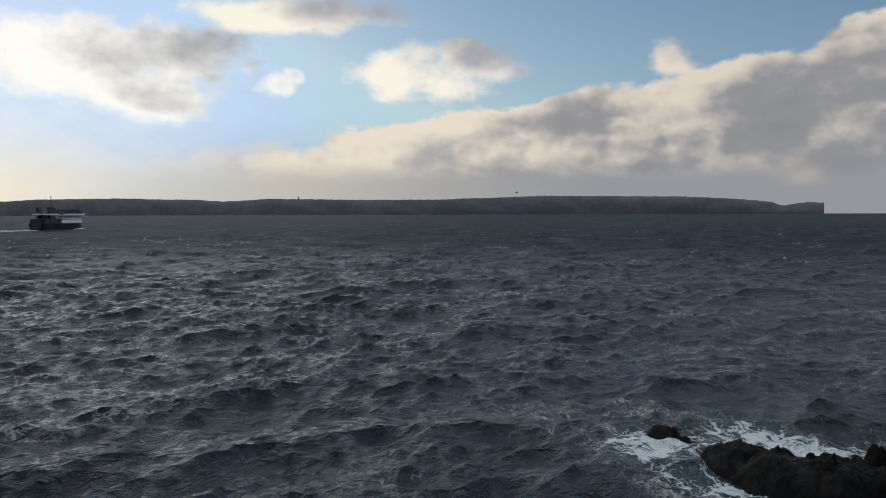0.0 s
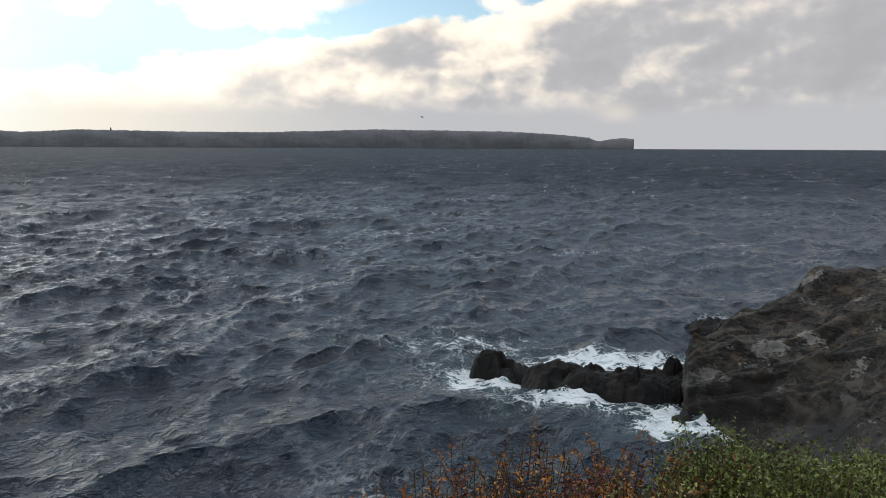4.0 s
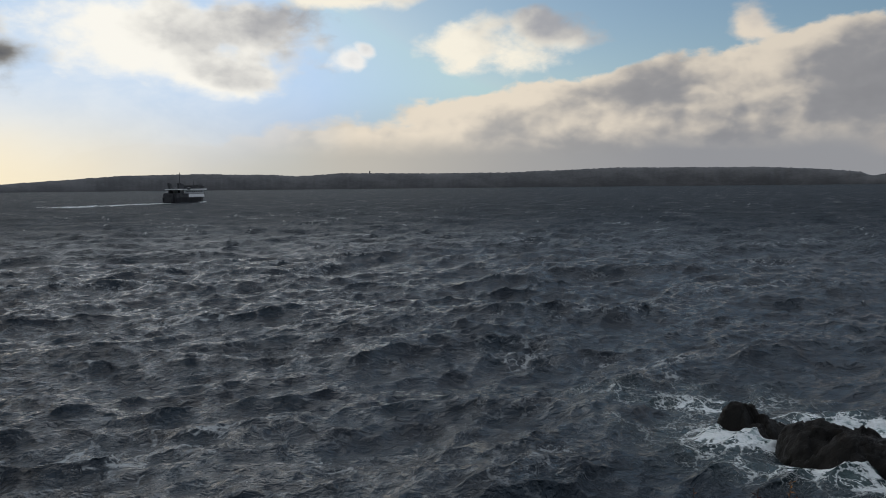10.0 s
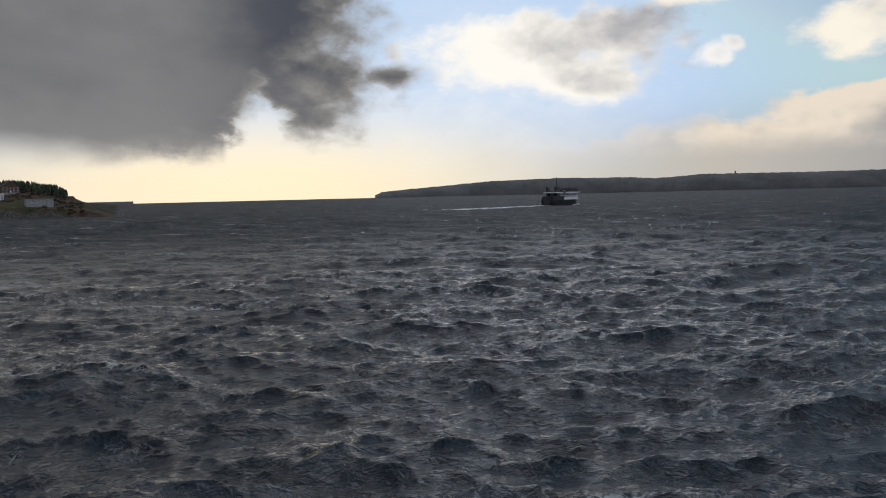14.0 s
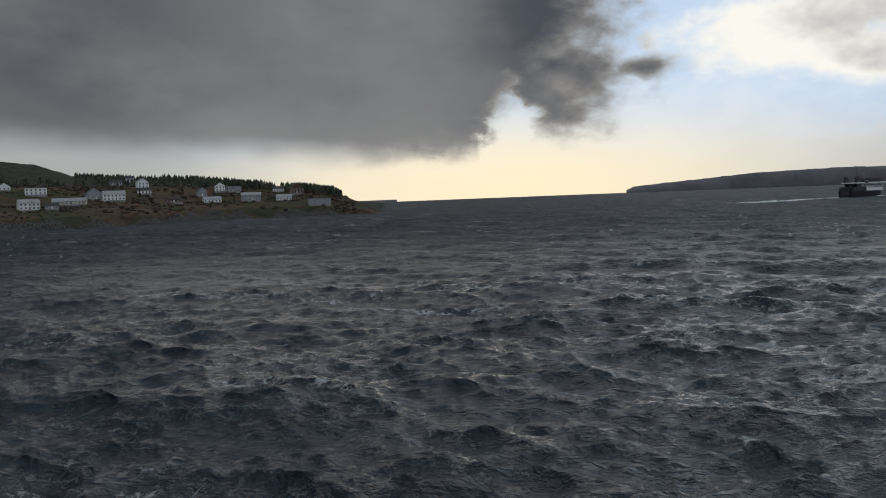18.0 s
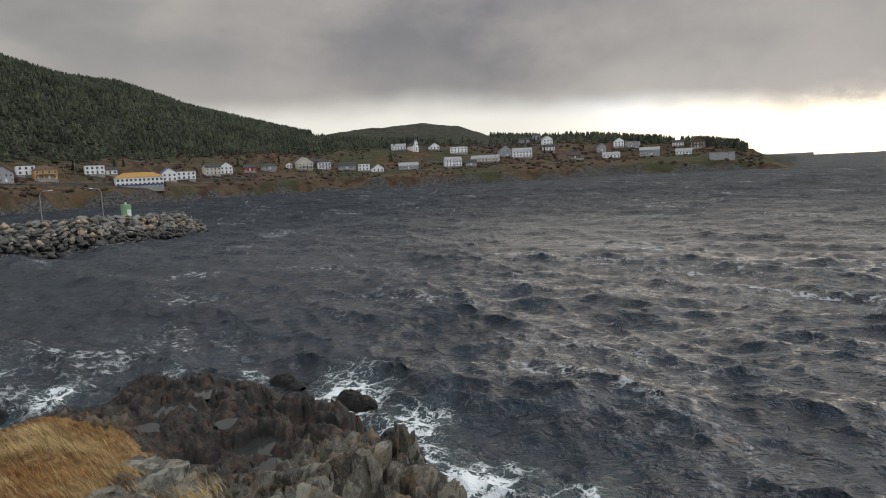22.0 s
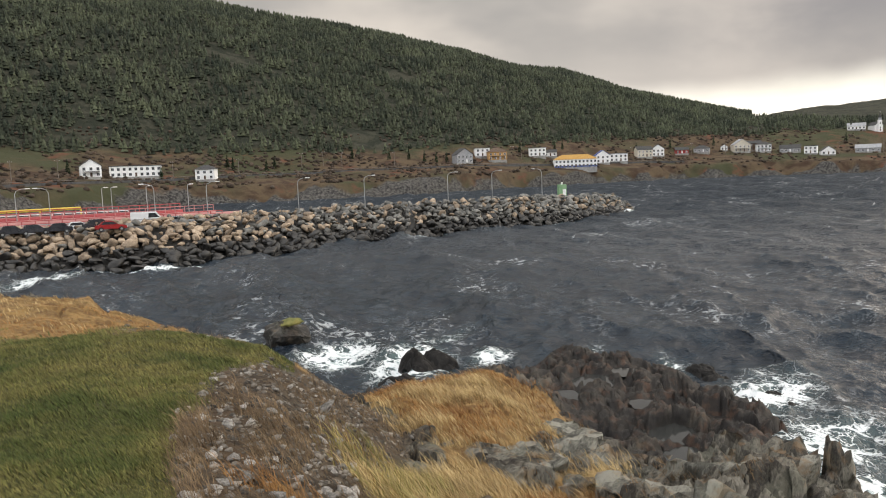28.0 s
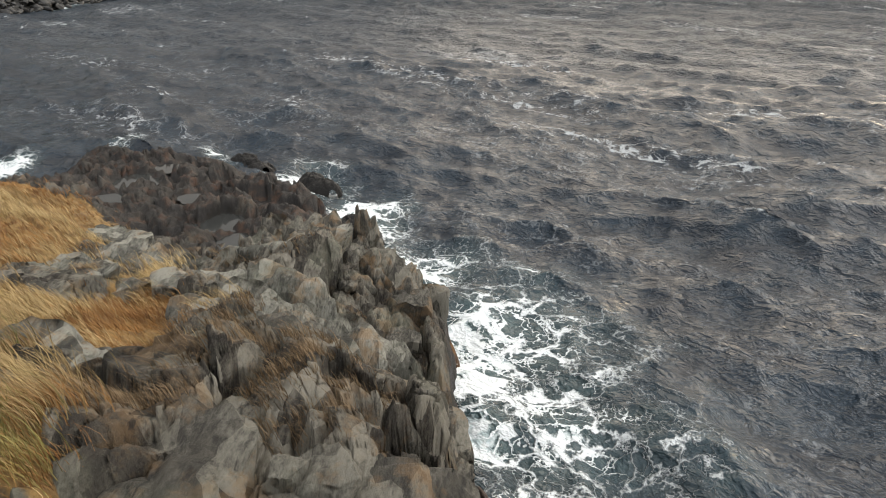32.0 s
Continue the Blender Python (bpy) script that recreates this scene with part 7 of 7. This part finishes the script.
# ---------------------------------------------------------------- grass
def blades(az, r, tall, width, lean, g, segs=3, droop=0.5):
    """Corners and faces of bent tapering blades, one at each place."""
    n = len(az)
    x, y = polar(az, r)
    z = ground_z(az, r) - 0.03
    a = g.uniform(0, 2 * np.pi, n)
    side = np.stack([np.cos(a), np.sin(a), np.zeros(n)], -1) * (width / 2)[:, None]
    wind = radians(160)
    flow = np.stack([math.sin(wind) + g.normal(0, 0.45, n), math.cos(wind) + g.normal(0, 0.45, n), np.zeros(n)], -1) * lean[:, None]
    V = []
    for s in range(segs):
        t = s / segs
        c = np.stack([x, y, z], -1) + flow * (t ** 1.7) * tall[:, None] + np.array([0, 0, 1.0]) * (t * (1 - droop * t * 0.6)) * tall[:, None]
        V += [c - side * (1 - t * 0.75), c + side * (1 - t * 0.75)]
    tip = np.stack([x, y, z], -1) + flow * tall[:, None] + np.array([0, 0, 1.0]) * (1 - droop * 0.6) * tall[:, None]
    V.append(tip)
    V = np.stack(V, 1)
    k = 2 * segs + 1
    base = (np.arange(n) * k)[:, None]
    F = []
    for s in range(segs - 1):
        F += [np.stack([base[:, 0] + 2 * s, base[:, 0] + 2 * s + 1, base[:, 0] + 2 * s + 3], -1), np.stack([base[:, 0] + 2 * s, base[:, 0] + 2 * s + 3, base[:, 0] + 2 * s + 2], -1)]
    F.append(np.stack([base[:, 0] + 2 * segs - 2, base[:, 0] + 2 * segs - 1, base[:, 0] + 2 * segs], -1))
    return V.reshape(-1, 3), np.concatenate(F)


def scatter(n, a0, a1, r0, r1, g, power=1.0):
    return g.uniform(a0, a1, n), r0 * (r1 / r0) ** (g.random(n) ** power)


def build_grass():
    g = np.random.default_rng(44)
    # straw in wind-combed tussocks
    ca, cr = scatter(5200, -172, -92, 4.2, 36, g, 0.85)
    keep = g.random(len(ca)) < cover(ca, cr)[1] ** 1.5
    ca, cr = ca[keep], cr[keep]
    per = 44
    x, y = polar(np.repeat(ca, per), np.repeat(cr, per))
    spread = np.repeat(0.10 + 0.012 * cr, per)
    x, y = x + g.normal(0, 1, len(x)) * spread, y + g.normal(0, 1, len(x)) * spread
    az, r = np.degrees(np.arctan2(x, y)), np.hypot(x, y)
    tone = np.repeat(fbm(ca * 0.12, cr * 0.22, 91, 3) + g.normal(0, 0.07, len(ca)), per)
    tall = np.repeat(g.uniform(0.30, 0.66, len(ca)), per) * g.uniform(0.7, 1.15, len(x))
    tall = np.where((az < -138) & (r > 15), 0.06 + tall * 0.25, tall)
    wide = 0.004 + 0.0008 * r
    gold = (tone > -0.03) & ~((az < -138) & (r > 15) & (tone < 0.12))
    sedge = (np.repeat((ca < -126.5) & (cr < 13.5), per)) & (np.repeat(g.random(len(ca)), per) < 0.5)
    gold, russet = gold & ~sedge, ~gold & ~sedge
    for name, pick, mat, tallness, label in (("dry_grass", gold, M_STRAW, 1.0, "golden dry grass combed by the wind"), ("russet_grass", russet, M_RUSSET, 0.65, "russet dead grass and heath between the rocks"),
                                             ("sedge", sedge, M_SEDGE, 0.95, "green and gold sedge at the edge of the bank")):
        v, f = blades(az[pick], r[pick], tall[pick] * tallness, wide[pick], np.full(pick.sum(), 0.48), g)
        tagged(new(name, mesh_of(name, v, f, mat)), label, "grass", kind="stuff")
    # small brown tufts in the clefts of the rock
    ca, cr = scatter(900, -123, -98, 5.5, 24, g)
    keep = (sum(cover(ca, cr)) < 0.3) & (near_z(ca, cr) > 2.6) & (fbm(ca * 0.35, cr * 0.5, 97, 3) > 0.06)
    ca, cr = np.repeat(ca[keep], 26), np.repeat(cr[keep], 26)
    x, y = polar(ca, cr)
    x, y = x + g.normal(0, 0.14, len(x)), y + g.normal(0, 0.14, len(x))
    az, r = np.degrees(np.arctan2(x, y)), np.hypot(x, y)
    v, f = blades(az, r, g.uniform(0.12, 0.34, len(x)), 0.004 + 0.0008 * r, np.full(len(x), 0.5), g, 2)
    tagged(new("heath", mesh_of("heath", v, f, M_DEAD)), "brown heath tufts in the clefts of the rock", "heath", kind="stuff")
    # short turf with darker clover patches
    az, r = scatter(270000, -174, -136, 3.2, 26, g, 0.75)
    keep = g.random(len(az)) < cover(az, r)[0]
    az, r = az[keep], r[keep]
    x, y = polar(az, r)
    tuft = fbm(x / 0.45, y / 0.45, 95, 3)
    dark = fbm(x / 0.7, y / 0.7, 96, 4) + g.normal(0, 0.10, len(x)) > 0.12
    tall = g.uniform(0.055, 0.09, len(az)) * (1 + r / 30) * (0.9 + 0.5 * smooth(tuft, -0.12, 0.22))
    for name, pick, mat, label in (("lawn_grass", ~dark, M_LAWN_BLADE, "short green and yellowing turf on the cliff top"), ("clover", dark, M_CLOVER, "dark green clover patches in the turf")):
        v, f = blades(az[pick], r[pick], tall[pick], 0.006 + 0.0011 * r[pick], np.full(pick.sum(), 0.4), g, 2)
        tagged(new(name, mesh_of(name, v, f, mat)), label, "grass", kind="stuff")
    # thin dead stalks on the gravel bank
    az, r = scatter(60000, -152, -118, 3.5, 20, g, 0.8)
    keep = g.random(len(az)) < cover(az, r)[2] * smooth(fbm(az * 0.3, r * 0.5, 93, 3), -0.15, 0.15)
    az, r = az[keep], r[keep]
    v, f = blades(az, r, g.uniform(0.10, 0.30, len(az)), 0.004 + 0.0006 * r, np.full(len(az), 0.5), g, 2)
    tagged(new("dead_stalks", mesh_of("dead_stalks", v, f, M_DEAD)), "thin brown stalks on the gravel bank", "grass", kind="stuff")


build_grass()


# ---------------------------------------------------------------- stones on the bank
g = np.random.default_rng(52)
STONES = [mesh_of("stone", *lumpy(2, 300 + k, (1, 0.75, 0.5), 0.4), M_STONE, False) for k in range(7)]
az, r = scatter(900, -150, -116, 3.6, 19, g, 0.8)
keep = g.random(900) < cover(az, r)[2]
az, r = az[keep], r[keep]
zz = ground_z(az, r)
for k in range(min(290, len(az))):
    s = 0.03 + 0.11 * g.random() ** 3
    x, y = polar(az[k], r[k])
    ob = shared("stone", STONES[k % 7], None, Matrix.LocRotScale((float(x), float(y), float(zz[k]) + s * 0.15), Euler(g.uniform(-0.5, 0.5, 3) + np.array([0, 0, k])), (s, s, s)))
    tagged(ob, "pale angular stone on the gravel bank", "stone", "stones on the bank")
big = shared("stone", STONES[2], None, Matrix.LocRotScale((*map(float, polar(-136.8, 12.0)), float(ground_z(np.array(-136.8), np.array(12.0))) + 0.1), Euler((0.3, 0.1, 0.6)), (0.34, 0.3, 0.3)))
tagged(big, "large pale stone half buried in the bank", "stone")


def build_gravel():
    g = np.random.default_rng(53)
    az, r = scatter(11000, -152, -114, 3.2, 21, g, 0.8)
    keep = g.random(11000) < cover(az, r)[2]
    az, r = az[keep], r[keep]
    n = len(az)
    x, y = polar(az, r)
    v, f = ico(1)
    s = ((0.008 + 0.035 * g.random(n) ** 2.5) * (0.7 + r / 14))[:, None, None]
    pts = v[None] * g.uniform(0.6, 1.25, (n, len(v), 1)) * s * np.array([1.2, 1, 0.65]) + np.stack([x, y, ground_z(az, r)], -1)[:, None]
    F = (f[None] + (np.arange(n) * len(v))[:, None, None]).reshape(-1, 3)
    tagged(new("gravel", mesh_of("gravel", pts.reshape(-1, 3), F, M_STONE_ALL, False)), "grey gravel and rubble on the bank", "gravel", kind="stuff")


build_gravel()


# ---------------------------------------------------------------- plants on the slope below the lookout
def leaf_soup(points, dirs, length, width, g):
    """A small folded leaf at each point."""
    n = len(points)
    d = dirs + g.normal(0, 0.35, (n, 3))
    d /= np.linalg.norm(d, axis=1)[:, None]
    s = np.cross(d, g.normal(size=(n, 3)))
    s /= np.linalg.norm(s, axis=1)[:, None]
    up = np.cross(s, d)
    L, W = length[:, None], width[:, None]
    V = np.stack([points, points + d * L * 0.5 + s * W + up * W * 0.4, points + d * L, points + d * L * 0.5 - s * W + up * W * 0.4], 1).reshape(-1, 3)
    b = np.arange(n) * 4
    return V, np.concatenate([np.stack([b, b + 1, b + 2], -1), np.stack([b, b + 2, b + 3], -1)])


def weed(az, r, top, leaf, seed, label, stems=7, leaves=26, size=0.05, name="weed_clump"):
    """A clump of thin upright stems with narrow drooping leaves."""
    g = np.random.default_rng(seed)
    x, y = polar(az, r)
    z0 = float(ground_z(np.array(az), np.array(r))) - 0.05
    t = thing(name, Matrix.Translation((float(x), float(y), z0)), label, "plant", "plants on the slope")
    P, D = [], []
    for _ in range(stems):
        bm = bmesh.new()
        a = g.uniform(0, 6.28)
        foot = np.array([math.cos(a), math.sin(a), 0]) * g.uniform(0, 0.22)
        tall = max(0.25, top - z0) * g.uniform(0.68, 1.0)
        bend = np.array([g.normal(0, 0.1) + 0.04, g.normal(0, 0.1) - 0.06, 0])
        pts = [foot + np.array([0, 0, tall * u]) + bend * u * u * 2 for u in np.linspace(0, 1, 5)]
        for p, q in zip(pts, pts[1:]):
            tube(bm, p, q, 0.0042, 0.003, 4)
        for u in g.uniform(0.3, 1.0, leaves):
            i = min(int(u * 4), 3)
            b = g.uniform(0, 6.28)
            P.append(pts[i] + (pts[i + 1] - pts[i]) * (u * 4 - i))
            D.append([math.cos(b), math.sin(b), g.uniform(-0.2, 0.9)])
        part("stem", bm, M_STEM, t)
    n = len(P)
    v, f = leaf_soup(np.array(P), np.array(D), g.uniform(0.7, 1.4, n) * size, g.uniform(0.6, 1.2, n) * size * 0.2, g)
    ob = tagged(new("leaves", mesh_of("leaves", v, f, leaf)), kind="stuff")
    ob.parent = t


def bush(az, r, top, radius, leaf, seed, label, leaves=1500, size=0.035):
    """A rounded bush of forked twigs and small leaves with gaps."""
    g = np.random.default_rng(seed)
    x, y = polar(az, r)
    z0 = float(ground_z(np.array(az), np.array(r))) - 0.05
    h = max(0.4, top - z0)
    t = thing("bush", Matrix.Translation((float(x), float(y), z0)), label, "bush", "bushes on the slope")
    bm = bmesh.new()
    ends = []
    for _ in range(16):
        a, lean = g.uniform(0, 6.28), g.uniform(0.1, 1.0)
        tip = np.array([math.cos(a) * radius * lean, math.sin(a) * radius * lean, h * (1 - 0.45 * lean ** 2) * g.uniform(0.8, 1.0)])
        mid = tip * 0.5 + g.normal(0, 0.03, 3)
        tube(bm, (0, 0, 0), mid, 0.012, 0.008, 5)
        tube(bm, mid, tip, 0.008, 0.003, 4)
        for _ in range(5):
            e = mid + (tip - mid) * g.uniform(0.2, 1) + g.normal(0, 0.10, 3)
            tube(bm, mid + (tip - mid) * 0.3, e, 0.004, 0.002, 3)
            ends.append(e)
        ends.append(tip)
    tagged(part("twigs", bm, M_STEM, t), kind="stuff")
    ends = np.array(ends)
    pts = ends[g.integers(0, len(ends), leaves)] + g.normal(0, 0.055, (leaves, 3))
    v, f = leaf_soup(pts, g.normal(size=(leaves, 3)) + np.array([0, 0, 0.6]), g.uniform(0.6, 1.4, leaves) * size, g.uniform(0.6, 1.3, leaves) * size * 0.32, g)
    ob = tagged(new("leaves", mesh_of("leaves", v, f, leaf)), kind="stuff")
    ob.parent = t


g = np.random.default_rng(61)
for k in range(60):
    a = -9 + 32 * (k + g.uniform(0, 1)) / 60
    r = g.uniform(4.6, 6.4)
    el = np.interp(a, [-9, 0, 8, 18, 32], [-25.4, -22.0, -20.4, -20.8, -21.5]) - abs(g.normal(0, 1.8))
    leaf = (M_LEAF_RED, M_LEAF_PURPLE, M_LEAF_RED, M_LEAF_ORANGE, M_LEAF_OLIVE)[k % 5]
    what = {M_LEAF_RED: "rust-red", M_LEAF_PURPLE: "plum-dark", M_LEAF_ORANGE: "orange", M_LEAF_OLIVE: "olive-brown"}[leaf]
    weed(a, r, EYE - r * math.tan(radians(-el)), leaf, 400 + k, what + " autumn weeds on thin stems", 6, 46, size=0.042 if k % 3 else 0.06)
for k in range(22):
    a = 19.0 + 15.5 * (k + g.uniform(0, 1)) / 22
    r = g.uniform(4.4, 6.4)
    el = np.interp(a, [16, 19, 22, 26, 34], [-24.8, -21.9, -20.2, -20.0, -20.0]) - abs(g.normal(0, 1.2))
    leaf = (M_LEAF_GREEN, M_LEAF_GREEN, M_LEAF_OLIVE, M_LEAF_GREEN)[k % 4]
    bush(a, r, EYE - r * math.tan(radians(-el)), g.uniform(0.35, 0.6), leaf, 500 + k, "leafy yellow-green bush below the lookout" if leaf is M_LEAF_GREEN else "olive-brown low bush below the lookout", 1900, 0.03)
for k in range(20):
    a = -11 + 30 * (k + g.uniform(0, 1)) / 20
    r = g.uniform(4.0, 5.2)
    bush(a, r, EYE - r * math.tan(radians(np.interp(a, [-11, 4, 12, 19], [29, 28, 26.5, 25]) + g.uniform(-0.6, 1.5))), g.uniform(0.3, 0.5), (M_LEAF_RED, M_STRAW, M_LEAF_GREEN)[k % 3], 600 + k, "low tangled bush turning brown", 1000, 0.03)


# ---------------------------------------------------------------- spray thrown up by the waves
def spray(seed, width, tall, count):
    """A burst of white drops, thick at the foot and thin above."""
    g = np.random.default_rng(seed)
    v, f = ico(1)
    up = g.random(count) ** 1.9
    a = g.uniform(0, 2 * math.pi, count)
    out = np.abs(g.normal(0, 0.42, count)) * width * (0.7 + 0.5 * up)
    mid = np.stack([np.cos(a) * out, np.sin(a) * out * 0.6, up * tall * (1 - 0.45 * np.minimum(out / width, 1)) * g.uniform(0.6, 1.0, count)], -1)
    size = (0.016 + 0.085 * (1 - up) ** 2 * g.random(count))[:, None, None]
    pts = v[None] * size * g.uniform(0.7, 1.4, (count, 1, 3)) + mid[:, None]
    F = (f[None] + (np.arange(count) * len(v))[:, None, None]).reshape(-1, 3)
    return mesh_of("spray", pts.reshape(-1, 3), F, M_FOAM)


SPRAYS = []
for k, (az, r, width, tall, when, turn) in enumerate([(-137.2, 52.0, 1.5, 2.6, (27.8, 29.1), 20), (-136.2, 50.6, 1.6, 1.3, (28.0, 29.4), 0), (17.6, 31.6, 1.8, 2.0, (6.5, 7.6), 0), (18.2, 30.8, 1.3, 1.3, (5.6, 7.0), 40), (8.0, 34.6, 1.6, 0.6, (6.6, 7.8), 0),
                                                      (-91.6, 20.6, 1.1, 0.7, (31.2, 32.6), 0), (-99.6, 27.6, 1.6, 0.5, (31.2, 32.8), 0), (-102.2, 33.0, 1.5, 0.6, (29.4, 30.7), 0), (-113.6, 187.0, 1.6, 2.0, (22.2, 23.6), 0), (-127.0, 141.0, 1.5, 1.4, (29.3, 30.6), 0)]):
    ob = new("wave_spray", spray(700 + k, width, tall, 380))
    x, y = polar(az, r)
    SPRAYS.append((ob, float(x), float(y), tall, when, turn))
    ob.matrix_basis = pose(float(x), float(y), -tall - 0.6, 0, 0, turn)
    tagged(ob, "burst of white spray where a wave hits the rock", "spray", "bursts of spray", kind="stuff")


# ---------------------------------------------------------------- what moves
def motions():
    a = radians(WAVE_AZ)
    run = Vector((math.sin(a), math.cos(a), 0)) * 2.4
    walk(sea, [(t, Matrix.Translation(run * (t - 16))) for t in (0, 8, 16, 24, 32)])
    # the ferry steams away across the strait
    course = [(0, -40.6, 610), (9, -37.95, 648), (13, -36.95, 666), (16.5, -35.8, 684), (24, -33.6, 722), (32, -31.4, 765)]
    rows = []
    for t, az, r in course:
        x, y = polar(az, r)
        rows.append((t, pose(float(x), float(y), 0.2 * math.sin(t), 0, 0, 90 - (-5.0))))
    walk(ferry, rows)
    rows = []
    for t, az, r, el in ((0, -7.6, 160, 1.5), (4, -2, 150, 2.2), (10, 14, 130, 3.5), (18, 40, 140, 6), (32, 80, 200, 9)):
        x, y = polar(az, r)
        rows.append((t, pose(float(x), float(y), EYE + r * math.tan(radians(el)), 0, 12, -az)))
    walk(gull, rows)
    # each burst of spray rises out of the water and falls back
    for ob, x, y, tall, (t0, t1), turn in SPRAYS:
        low, mid = -tall - 0.6, t0 + (t1 - t0) * 0.4
        rows = [(0.0, low)] + [(t0, low)] * (t0 > 0) + [(mid, -0.15), (mid + 0.2, -0.2), (t1, low)] + [(32.0, low)] * (t1 < 32)
        walk(ob, [(t, pose(x, y, z, 0, 0, turn)) for t, z in rows])


motions()
